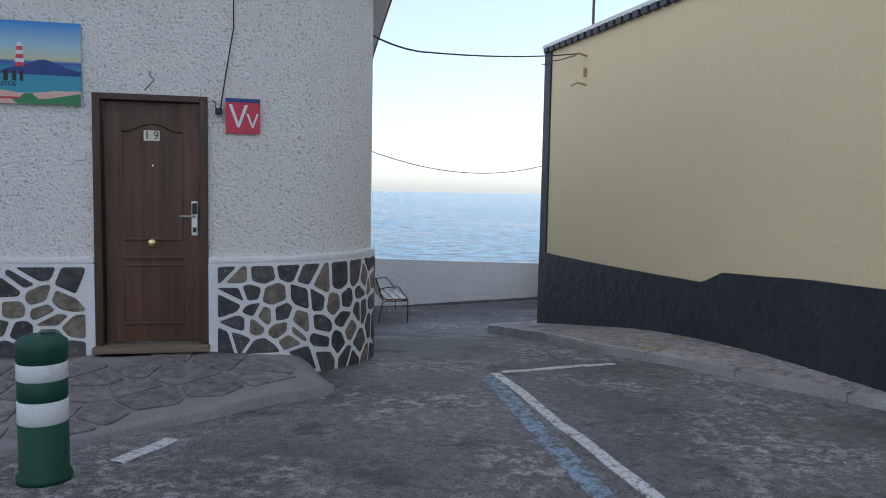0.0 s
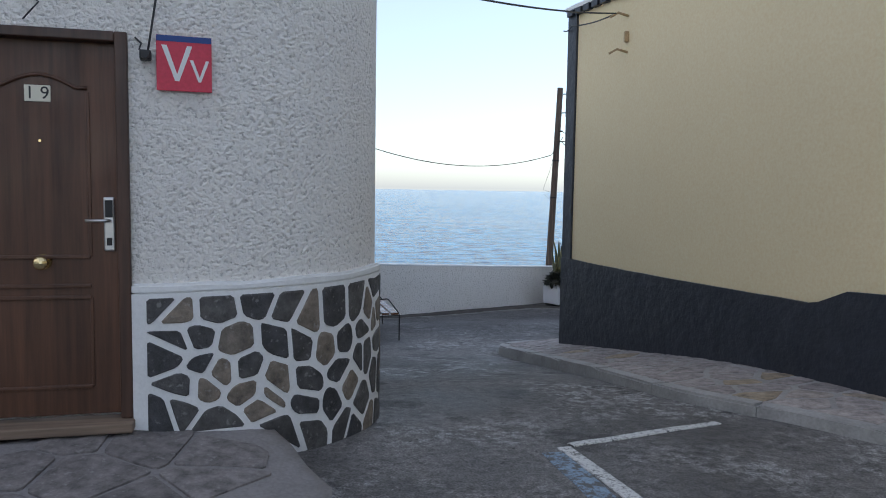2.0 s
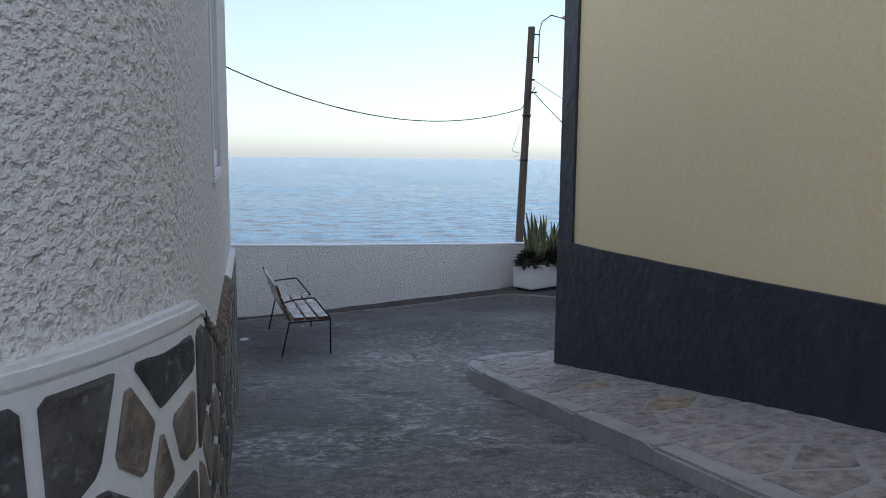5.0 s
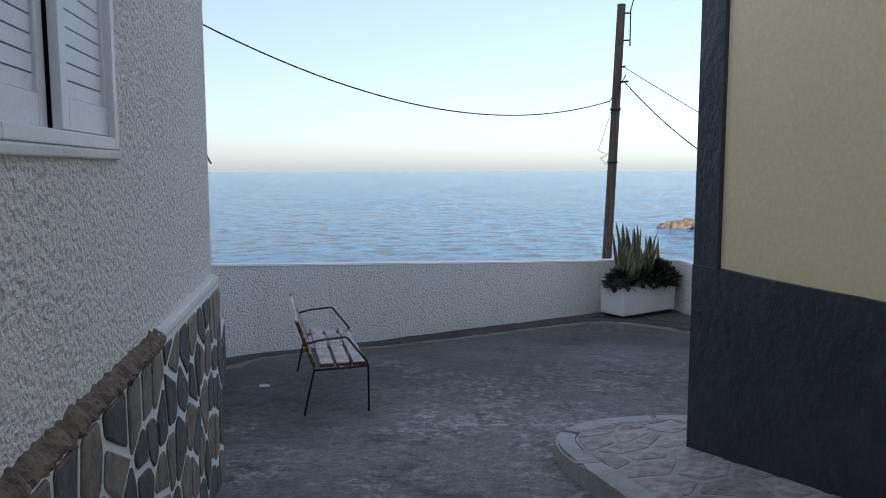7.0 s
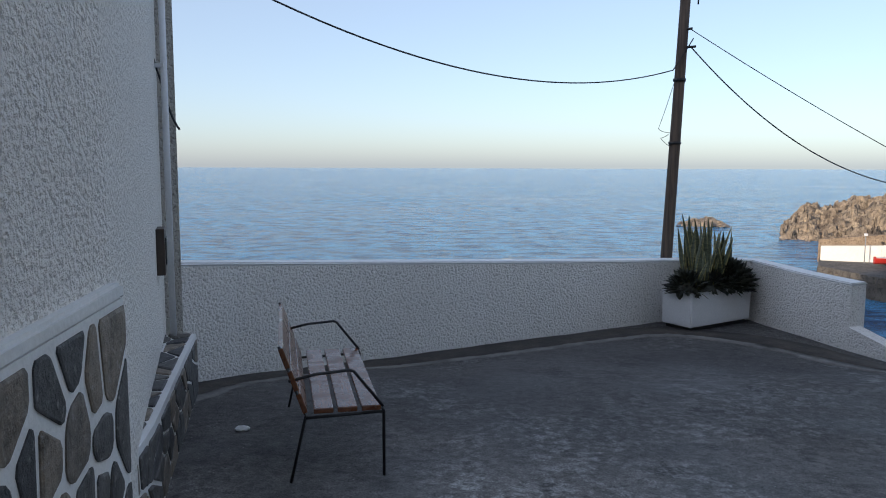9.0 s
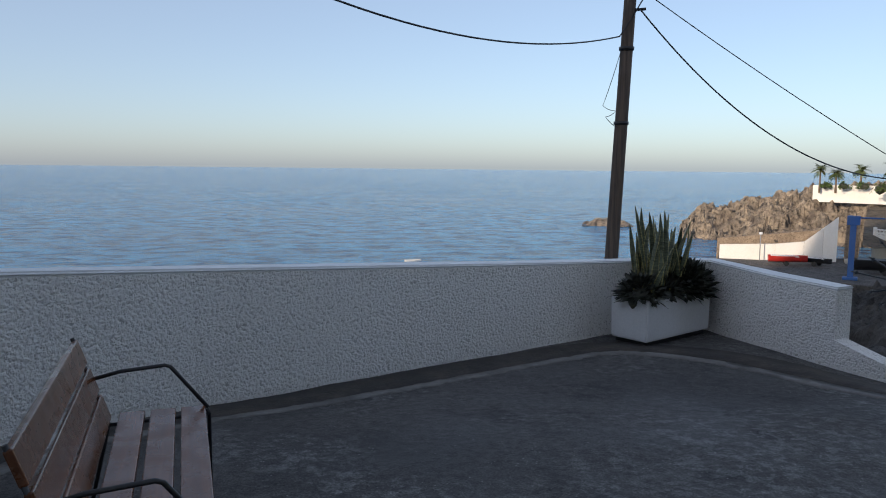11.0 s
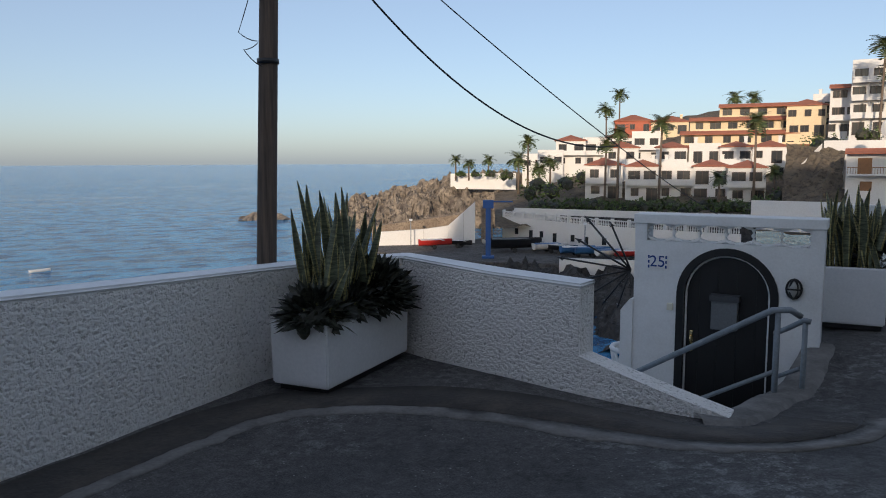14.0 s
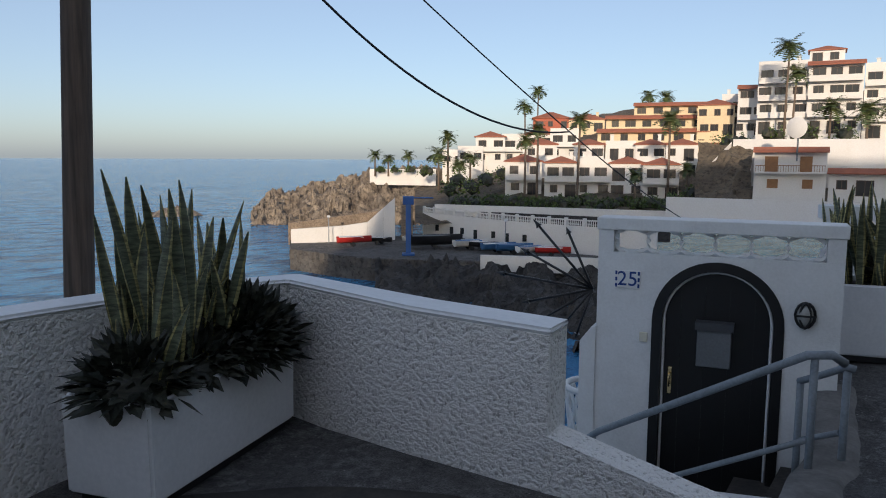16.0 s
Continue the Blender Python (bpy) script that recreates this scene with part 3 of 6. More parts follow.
dmid = LA.at((SD0 + SD1) / 2)
ddir = LA.p[2] - LA.p[1]
DANG = math.degrees(math.atan2(ddir.y, ddir.x))
DW, DH = ddir.length, 1.98
door = thing("door_1", "dark brown panelled wooden front door, closed, with number 19", "door", (dmid.x, dmid.y, 0.22), DANG, kind="structure")
bm = bmesh.new()
for x, z, w, h in ((-DW / 2 + 0.03, DH / 2, 0.06, DH), (DW / 2 - 0.03, DH / 2, 0.06, DH), (0, DH - 0.025, DW - 0.12, 0.05)):
    box(bm, (x, 0.045, z), (w, 0.15, h), 0, 0.006)
part("door_frame", bm, M_DOORFRAME, door)
LW = DW - 0.13
bm = bmesh.new()
box(bm, (0, 0.07, DH / 2 - 0.02), (LW, 0.04, DH - 0.06), 0, 0.003)
leaf = part("door_leaf", bm, M_DOOR, door)
bm = bmesh.new()
pw = LW * 0.62 / 2
for z in (0.16, 0.63, 0.69, 0.84):
    box(bm, (0, 0.046, z), (pw * 2, 0.014, 0.022), 0, 0.005)
for x, z0, z1 in ((-pw, 0.16, 0.63), (pw, 0.16, 0.63), (-pw, 0.84, 1.68), (pw, 0.84, 1.68)):
    box(bm, (x, 0.048, (z0 + z1) / 2), (0.016, 0.008, z1 - z0), 0, 0.003)
arch = [(-pw + 2 * pw * k / 16, 0.047, 1.70 + 0.06 * math.sin(max(0, min(1, (k - 2) / 12)) * math.pi)) for k in range(17)]
tube(bm, arch, 0.011, 6)
part("moulding", bm, M_DOOR, leaf)
bm = bmesh.new()
tube(bm, [(0, 0.05, 0.815), (0, 0.0, 0.815)], 0.016, 10)
bmesh.ops.create_uvsphere(bm, u_segments=16, v_segments=10, radius=0.036, matrix=Matrix.Translation((0, -0.01, 0.815)) @ Matrix.Diagonal((1, 0.75, 1, 1)))
bmesh.ops.create_cone(bm, segments=18, radius1=0.042, radius2=0.036, depth=0.008, cap_ends=True, matrix=Matrix.Translation((0, 0.045, 0.815)) @ pose(0, 0, 0, 90))
part("knob", bm, M_BRASS, leaf, "round polished brass knob")
bm = bmesh.new()
box(bm, (LW / 2 - 0.045, 0.044, 1.01), (0.055, 0.018, 0.28), 0, 0.008)
lock = part("lock_plate", bm, M_STEEL, leaf, "steel lock plate with keypad")
bm = bmesh.new()
tube(bm, [(LW / 2 - 0.045, 0.04, 1.03), (LW / 2 - 0.045, -0.005, 1.03), (LW / 2 - 0.065, -0.012, 1.03), (LW / 2 - 0.15, -0.012, 1.03)], 0.008, 8)
part("lever", bm, M_STEEL, leaf)
bm = bmesh.new()
box(bm, (LW / 2 - 0.045, 0.033, 1.09), (0.036, 0.01, 0.09), 0, 0.003)
box(bm, (LW / 2 - 0.045, 0.033, 0.92), (0.026, 0.01, 0.04), 0, 0.003)
part("keypad", bm, M_BLACK, leaf)
bm = bmesh.new()
bmesh.ops.create_cone(bm, segments=12, radius1=0.009, radius2=0.007, depth=0.01, cap_ends=True, matrix=Matrix.Translation((0, 0.047, 1.43)) @ pose(0, 0, 0, 90))
part("peephole", bm, M_BRASS, leaf)
bm = bmesh.new()
box(bm, (-0.005, 0.046, 1.665), (0.12, 0.008, 0.082), 0, 0.002)
plate = part("number_plate", bm, M_IVORY, leaf, "ivory plate with black number 19")
letters("1 9", 0.088, M_BLACK, leaf, pose(-0.005, 0.0415, 1.665, 90), 0.001, "number")
bm = bmesh.new()
box(bm, (0, -0.02, -0.028), (DW + 0.02, 0.2, 0.05), 0, 0.008)
part("threshold", bm, M_SILLWOOD, door, "worn wooden threshold")

# things on the front wall
def on_wall(line, s, z, out=0.0):
    p = line.at(s, out)
    k = line.seg(s)
    d = line.p[k + 1] - line.p[k]
    return pose(p.x, p.y, z, 0, 0, math.degrees(math.atan2(d.y, d.x)))


M_SIGNSKY = mat("sign_sky", (0.09, 0.36, 0.68), 0.45)
_v = coords(M_SIGNSKY, True)
_s = M_SIGNSKY.node_tree.nodes.new("ShaderNodeSeparateXYZ")
M_SIGNSKY.node_tree.links.new(_v, _s.inputs[0])
set_in(M_SIGNSKY, "Base Color", ramp(M_SIGNSKY, calc(M_SIGNSKY, "ADD", calc(M_SIGNSKY, "MULTIPLY", _s.outputs[2], 1.6), 0.42), (0.3, (0.03, 0.30, 0.42)), (0.43, (0.03, 0.10, 0.36)), (0.46, (0.55, 0.55, 0.36)), (0.62, (0.35, 0.55, 0.62)), (0.9, (0.03, 0.25, 0.62))))
M_SIGNPINK = plain_paint("sign_sand", (0.72, 0.45, 0.38), (0.65, 0.4, 0.33), 0.5)
M_SIGNGREEN = mat("sign_green", (0.03, 0.22, 0.09), 0.5)
M_SIGNBLUE = mat("sign_navy", (0.012, 0.05, 0.22), 0.5)
M_SIGNRED = plain_paint("sign_red", (0.62, 0.035, 0.075), (0.5, 0.04, 0.07), 0.45)
M_SIGNWHITE = mat("sign_white", (0.75, 0.75, 0.74), 0.5)

ssign = LA.near(-3.15, 5.76) - 0.02
sign = thing("apartment_sign", "printed apartment sign with a lighthouse, blue hill and beach", "sign")
sign.matrix_basis = on_wall(LA, SD0 - 0.07 - 0.55, 2.4, 0.02)
SWD, SHT = 1.1, 0.62
bm = bmesh.new()
box(bm, (0, 0, 0), (SWD, 0.012, SHT), 0, 0.002)
part("panel", bm, M_SIGNSKY, sign)


def flat(bm, pts, y):
    f = bm.faces.new([bm.verts.new((x, y, z)) for x, z in pts])
    r = bmesh.ops.extrude_face_region(bm, geom=[f])
    bmesh.ops.translate(bm, verts=[g for g in r["geom"] if isinstance(g, bmesh.types.BMVert)], vec=(0, -0.0015, 0))


bm = bmesh.new()
flat(bm, [(-0.55, -0.31), (0.55, -0.31), (0.55, -0.2)] + [(0.55 - 1.1 * k / 12, -0.215 + 0.012 * math.sin(k * 1.1)) for k in range(1, 13)], -0.0065)
part("beach", bm, M_SIGNPINK, sign)
bm = bmesh.new()
flat(bm, [(0.05 + 0.25 * k / 5, -0.309 + (0.04 if k in (2, 3) else 0.02) * 2) for k in range(6)] + [(0.545, -0.22), (0.545, -0.308), (0.1, -0.308)], -0.0085)
part("bush_picture", bm, M_SIGNGREEN, sign)
bm = bmesh.new()
flat(bm, [(-0.06, -0.085), (0.548, -0.09), (0.548, -0.055), (0.45, -0.03), (0.37, 0.005), (0.3, 0.028), (0.25, 0.025), (0.18, -0.005), (0.05, -0.04)], -0.0065)
part("hill_picture", bm, M_SIGNBLUE, sign)
for k in range(6):
    bm = bmesh.new()
    w0, w1 = 0.034 - 0.003 * k, 0.031 - 0.003 * k
    z = -0.03 + 0.03 * k
    flat(bm, [(0.12 - w0, z), (0.12 + w0, z), (0.12 + w1, z + 0.03), (0.12 - w1, z + 0.03)], -0.0085)
    part("lighthouse_band", bm, M_SIGNRED if k % 2 == 0 else M_SIGNWHITE, sign)
letters("APARTAMENTOS", 0.048, M_BLACK, sign, pose(-0.09, -0.0085, -0.165, 90), 0.001)
for k, (x, w, h) in enumerate(((-0.5, 0.05, 0.075), (-0.43, 0.05, 0.08), (-0.36, 0.035, 0.07), (-0.3, 0.03, 0.085), (-0.25, 0.02, 0.08), (-0.2, 0.045, 0.08), (-0.14, 0.04, 0.075), (-0.09, 0.035, 0.08))):
    bm = bmesh.new()
    box(bm, (x + 0.22, -0.0075, -0.1), (w * 0.7, 0.003, h))
    part("name_bar", bm, M_BLACK, sign)
bm = bmesh.new()
box(bm, (-0.05, -0.0095, -0.265), (0.34, 0.003, 0.014))
part("contact_bar", bm, M_SIGNRED, sign)

vv = thing("rental_plaque", "red holiday rental plaque with two white letters V", "sign")
vv.matrix_basis = on_wall(LA, SD1 + 0.27, 2.06, 0.02)
bm = bmesh.new()
box(bm, (0, 0, 0), (0.27, 0.01, 0.28), 0, 0.002)
part("panel", bm, M_SIGNRED, vv)
bm = bmesh.new()
box(bm, (0, -0.0055, 0.124), (0.268, 0.003, 0.03))
part("top_strip", bm, M_SIGNBLUE, vv)
for x, z, w, h, t in ((-0.035, 0.0, 0.075, 0.18, 0.02), (0.075, -0.035, 0.048, 0.11, 0.013)):
    bm = bmesh.new()
    flat(bm, [(x - w, z + h / 2), (x - w + t * 1.3, z + h / 2), (x, z - h / 2 + t * 1.8), (x + w - t * 1.3, z + h / 2), (x + w, z + h / 2), (x + t * 0.5, z - h / 2), (x - t * 0.5, z - h / 2)], -0.0055)
    part("letter_v", bm, M_SIGNWHITE, vv)

wcam = thing("wall_camera", "small black plastic device under a hanging cable", "camera")
wcam.matrix_basis = on_wall(LA, SD1 + 0.085, 2.09, 0.0)
bm = bmesh.new()
box(bm, (0, -0.03, 0), (0.055, 0.06, 0.05), 0, 0.008)
bmesh.ops.create_cone(bm, segments=12, radius1=0.02, radius2=0.018, depth=0.03, cap_ends=True, matrix=Matrix.Translation((0, -0.07, -0.005)) @ pose(0, 0, 0, 90))
part("body", bm, M_BLACK, wcam)
bm = bmesh.new()
tube(bm, [(-0.05, -0.005, 0.09), (-0.02, -0.02, 0.06), (-0.03, -0.02, 0.03), (0, -0.03, 0.02)], 0.005, 6)
part("bracket", bm, M_BLACK, wcam)
c0 = along(LA, SD1 + 0.095, 0.03, 2.1)
c1 = along(LA, SD1 + 0.15, 0.03, 2.45)
c2 = along(LA, SD1 + 0.2, 0.03, 2.75)
c3 = along(LA, SD1 + 0.2, 0.03, 3.3)
wire("hanging_cable", [c0, c1, c2, c3], 0.0, 0.006, "thin black cable running up the wall", 3)
w0 = SD0 + 0.42
wire("loose_wire", [along(LA, w0, 0.02, 2.38), along(LA, w0 + 0.02, 0.06, 2.33), along(LA, w0 + 0.05, 0.07, 2.31), along(LA, w0 + 0.02, 0.08, 2.27), along(LA, w0 - 0.03, 0.04, 2.23)], 0.0, 0.004, "short loose wire sticking out above the door", 2)
sw = thing("light_switch", "small ivory light switch on the house wall", "switch")
sw.matrix_basis = on_wall(LA, SD0 - 0.1, 1.72, 0.008)
bm = bmesh.new()
box(bm, (0, 0, 0), (0.085, 0.02, 0.085), 0, 0.004)
part("plate", bm, M_WHITE, sw)
bm = bmesh.new()
box(bm, (0.01, -0.012, 0), (0.02, 0.01, 0.03), 0, 0.002)
part("rocker", bm, M_IVORY, sw)

# shuttered window in the side wall
wm = LA.at((SW0 + SW1) / 2)
win = thing("window_1", "white aluminium window with closed slatted shutters", "window", kind="structure")
win.matrix_basis = on_wall(LA, (SW0 + SW1) / 2, 1.2, 0.0)
WW, WH = SW1 - SW0, 1.15
bm = bmesh.new()
for x, z, w, h in ((-WW / 2 + 0.02, WH / 2, 0.04, WH), (WW / 2 - 0.02, WH / 2, 0.04, WH), (0, 0.02, WW - 0.08, 0.04), (0, WH - 0.02, WW - 0.08, 0.04)):
    box(bm, (x, 0.03, z), (w, 0.08, h), 0, 0.004)
part("window_frame", bm, M_ALU, win)
bm = bmesh.new()
box(bm, (0, 0.02, -0.018), (WW - 0.01, 0.07, 0.03), 0, 0.006)
part("window_sill", bm, M_WHITE, win)
for cx, dy in ((-WW / 4, 0.06), (WW / 4, 0.025)):
    bm = bmesh.new()
    hw = WW / 4 - 0.005
    for x, z, w, h in ((cx - hw + 0.03, WH / 2, 0.06, WH - 0.09), (cx + hw - 0.03, WH / 2, 0.06, WH - 0.09), (cx, 0.09, 2 * hw - 0.12, 0.09), (cx, WH - 0.08, 2 * hw - 0.12, 0.08)):
        box(bm, (x, dy, z), (w, 0.028, h), 0, 0.003)
    sash = part("shutter", bm, M_ALU, win)
    z = 0.14
    while z < WH - 0.13:
        bm = bmesh.new()
        box(bm, (cx, dy + 0.004, z + 0.02), (2 * hw - 0.12, 0.016, 0.046), 0, 0.002)
        part("slat", bm, M_ALU, sash)
        z += 0.0495
bm = bmesh.new()
box(bm, (0, 0.11, WH / 2), (WW - 0.06, 0.02, WH - 0.06))
part("backing", bm, M_SHUTTERGAP, win)

# high end wall beside the terrace, low stone bench, pipe and meter box
pil = thing("end_wall", "grey weathered rough-cast wall closing the terrace", "wall", kind="structure")
bm = bmesh.new()
prism(bm, [(-2.75, 15.62), (-2.64, 15.86), (-2.76, 16.05), (-5.4, 16.1), (-5.4, 15.5), (-2.9, 15.5)], -14.2, 2.6)
part("wall_body", bm, M_CAST_OLD, pil)
LB = Line([(-1.62, 12.35), (-1.75, 13.0), (-2.2, 14.7), (-2.42, 15.55)])
bench_st = thing("stone_ledge", "low stone ledge with white painted joints beside the house", "ledge")


def ledge_top(s):
    return float(np.interp(s, [0, LB.length], [-0.38, -0.52]))


bm = bmesh.new()
strip_wall(bm, LB, 0, LB.length, -1.6, ledge_top, 0, -0.5)
part("masonry", bm, M_WHITE, bench_st)
pipe = thing("drain_pipe", "white vertical drain pipe on the house wall", "pipe")
bm = bmesh.new()
tube(bm, [(-2.56, 15.42, -0.55), (-2.56, 15.42, 2.6)], 0.028, 8)
part("tube", bm, M_ALU, pipe)
for z in (0.3, 1.7):
    bm = bmesh.new()
    box(bm, (-2.6, 15.42, z), (0.1, 0.07, 0.03))
    part("clip", bm, M_ALU, pipe)
mtr = thing("meter_box", "small brown metal box with a dark slot on the wall", "box")
mtr.matrix_basis = on_wall(LA, LA.near(-2.42, 14.8), 0.28, 0.03)
bm = bmesh.new()
box(bm, (0, 0, 0), (0.24, 0.06, 0.34), 0, 0.006)
part("body", bm, M_METER, mtr)
bm = bmesh.new()
box(bm, (0, -0.034, 0), (0.12, 0.01, 0.2), 0, 0.003)
part("hatch", bm, M_BLACK, mtr)
wire("end_wall_cable", [(-2.72, 15.4, 2.2), (-2.6, 15.44, 1.6), (-2.5, 15.56, 1.2)], 0.06, 0.009, "black cable hanging down the end wall", 6)

# ---- yellow house with navy base ----
B0, B1 = Vector((1.56, 11.86)), Vector((6.4, -4.13))
LBW = Line([(B1.x, B1.y), (B0.x, B0.y)])
houseB = thing("yellow_house", "cream yellow rendered house with a navy base and corner band", "house")
BLEN = LBW.length
BTOP = 3.72
bdir = (B0 - B1).normalized()
bn = Vector((-bdir.y, bdir.x))
bm = bmesh.new()
prism(bm, [tuple(B0), tuple(B1), tuple(B1 - bn * 9), tuple(B0 - bn * 9)], -1.8, BTOP)
part("wall", bm, M_YELLOW, houseB)


def bplace(s, z, out):
    """Along the yellow wall from its corner."""
    p = B0 - bdir * s + bn * out
    return (p.x, p.y, z)


def band_piece(bm, prof, o):
    """A slab on the yellow wall with profile (s, z)."""
    a = [bm.verts.new(bplace(s, z, -0.01)) for s, z in prof]
    b = [bm.verts.new(bplace(s, z, o)) for s, z in prof]
    bm.faces.new(b)
    for i in range(len(a)):
        bm.faces.new((a[i], a[(i + 1) % len(a)], b[(i + 1) % len(a)], b[i]))


prof = [(-0.03, 0.555), (1.2, 0.545), (2.4, 0.55), (4.1, 0.575), (4.22, 0.6), (4.48, 0.715), (5.7, 0.785), (6.4, 0.8), (9, 0.95), (BLEN, 1.2)]
bm = bmesh.new()
for (s0, z0), (s1, z1) in zip(prof, prof[1:]):
    n = max(1, int((s1 - s0) / 0.3))
    for k in range(n):
        a, b = s0 + (s1 - s0) * k / n, s0 + (s1 - s0) * (k + 1) / n
        za, zb = z0 + (z1 - z0) * k / n, z0 + (z1 - z0) * (k + 1) / n
        za += 0.008 * noise.noise(Vector((a * 3, 0, 0)))
        zb += 0.008 * noise.noise(Vector((b * 3, 0, 0)))
        band_piece(bm, [(a, -1.8), (b, -1.8), (b, zb), (a, za)], 0.035)
bmesh.ops.remove_doubles(bm, verts=bm.verts, dist=0.0005)
bd = part("base_band", bm, M_NAVY, houseB, "thick uneven navy painted base")
bm = bmesh.new()
band_piece(bm, [(-0.03, 0.54), (0.19, 0.54), (0.19, BTOP), (-0.03, BTOP)], 0.028)
part("corner_band", bm, M_NAVY, houseB, "navy vertical corner band")
bm = bmesh.new()
for w, z0, z1, y in ((9.0, -1.8, 0.55, 0.035), (0.25, 0.55, BTOP, 0.028)):
    c = [B0 + bdir * 0.0, B0 - bn * w, B0 - bn * w + bdir * y, B0 + bdir * y + bn * 0.0]
    prism(bm, [tuple(q) for q in c], z0, z1)
part("rear_band", bm, M_NAVY, houseB)
bm = bmesh.new()
prism(bm, [tuple(B0 + bn * 0.06 + bdir * 0.06), tuple(B1 + bn * 0.06), tuple(B1 - bn * 9), tuple(B0 - bn * 9 + bdir * 0.06)], BTOP + 0.001, BTOP + 0.05)
part("parapet_cap", bm, M_WHITE, houseB)
s = 0.0
sq = None
while s < BLEN - 0.3:
    bm = bmesh.new()
    band_piece(bm, [(s, BTOP - 0.075), (s + 0.14, BTOP - 0.075), (s + 0.14, BTOP + 0.0), (s, BTOP + 0.0)], 0.067)
    part("edge_tile", bm, M_NAVY, houseB)
    s += 0.2
    if s > 10:
        break
for s, h in ((0.9, 1.6), (3.6, 1.2)):
    ant = thing("antenna_mast", "thin rusty metal mast on the roof", "mast")
    bm = bmesh.new()
    p = bplace(s, BTOP + 0.05, -0.3)
    tube(bm, [p, (p[0], p[1], p[2] + h)], 0.02, 6)
    part("tube", bm, M_TRUNK, ant)
br = thing("wire_bracket", "old wire bracket and spout on the yellow wall", "bracket")
M_RUST = plain_paint("rusted_iron", (0.5, 0.36, 0.2), (0.3, 0.16, 0.07), 0.8, 12.0, 0.8)
for z in (3.4, 3.0):
    bm = bmesh.new()
    tube(bm, [bplace(1.32, z, 0.0), bplace(1.3, z + 0.03, 0.12), bplace(1.26, z - 0.02, 0.2)], 0.014, 6)
    part("hook", bm, M_RUST, br)
bm = bmesh.new()
box(bm, bplace(1.32, 3.17, 0.02), (0.05, 0.05, 0.12), 0, 0.01)
part("plate", bm, M_RUST, br)
wire("street_cable", [(-0.78, 7.2, 2.98), (-0.2, 7.95, 2.93), bplace(1.3, 3.42, 0.15)], 0.04, 0.009, "twisted black cable between the two houses")
wire("street_cable_end", [bplace(1.3, 3.42, 0.15), bplace(0.2, 3.5, 0.1), bplace(-0.2, 3.52, 0.0)], 0.03, 0.008, "twisted black cable along the wall top")

# ---- raised pavement with kerb on the yellow side ----
KERB = Line([(p.x, p.y) for p in smooth_path([(4.9, 3.4), (3.75, 4.75), (2.85, 5.95), (2.1, 6.95), (1.5, 7.9), (1.12, 9.7), (0.86, 11.3), (0.76, 12.25), (0.95, 12.75), (1.4, 13.02), (2.2, 13.05), (4.5, 12.7)], 5)])


def kerb_h(y):
    """The kerb stands higher towards the terrace."""
    return float(np.interp(y, [3.5, 7.0, 11.0], [0.055, 0.085, 0.13]))


kerb = thing("kerb", "worn grey concrete kerb stones along the raised pavement", "kerb", kind="structure")
pave = thing("pavement", "raised pavement of coloured crazy-paving flagstones in cement", "pavement", kind="structure")
edge_in = [KERB.at(KERB.length * k / 60, 0.14) for k in range(61)]
poly = [(p.x, p.y) for p in edge_in] + [(4.4, 11.0), (5.5, 8.0), (6.5, 2.0)]
bm = bmesh.new()
nrow = 7
grid2 = []
for k, p in enumerate(edge_in):
    q = B0 - bdir * min(max((B0 - p).dot(bdir), -0.8), 12) - bn * 0.3
    if k > 52:
        q = B0 - bn * (1 + (k - 52) * 0.4)
    grid2.append([bm.verts.new((*p.lerp(q, j / nrow), gz(*p) + kerb_h(p.y) - 0.008 + 0.05 * j / nrow)) for j in range(nrow + 1)])
for a, b in zip(grid2, grid2[1:]):
    for j in range(nrow):
        bm.faces.new((a[j], b[j], b[j + 1], a[j + 1])).smooth = True
bed = part("mortar_bed", bm, M_MORTAR, pave)

# ---- crazy paving before the brown door ----
LEFT_POLY = [(-1.25, 6.3), (-0.98, 5.88), (-0.8, 5.62), (-0.92, 5.46), (-1.16, 5.28), (-1.4, 4.98), (-1.67, 4.68), (-2.1, 4.3), (-2.5, 4.0), (-2.9, 3.6), (-3.6, 3.3), (-6.0, 2.6), (-6.0, 5.1), (-2.7, 5.8)]
pave2 = thing("door_pavement", "uneven grey crazy-paving apron before the brown door", "pavement", kind="structure")


def left_z(x, y):
    """The apron slopes from the door sill down to the road and to its broken corner."""
    wall = y - (5.85 + (x + 2.74) * 0.2)
    t = max(0.0, min(1.0, 1 + wall / 1.7)) * float(np.interp(x, [-2.0, -1.3, -0.8], [1.0, 0.72, 0.22]))
    return (gz(x, y) + 0.035) * (1 - t) + 0.165 * t + 0.008 * noise.noise(Vector((x * 2.1, y * 2.1, 7)))


bm = bmesh.new()
made = {}
for i in range(58):
    for j in range(44):
        x, y = -6.0 + 0.09 * i, 2.5 + 0.09 * j
        if not inside(LEFT_POLY, x + 0.045, y + 0.045):
            continue
        q = []
        for k in ((i, j), (i + 1, j), (i + 1, j + 1), (i, j + 1)):
            if k not in made:
                px, py = -6.0 + 0.09 * k[0], 2.5 + 0.09 * k[1]
                made[k] = bm.verts.new((px + 0.03 * noise.noise(Vector((px * 9, py * 9, 0))), py + 0.03 * noise.noise(Vector((px * 9, py * 9, 5))), left_z(px, py) - 0.009))
            q.append(made[k])
        bm.faces.new(q).smooth = True
rim = [e for e in bm.edges if e.is_boundary]
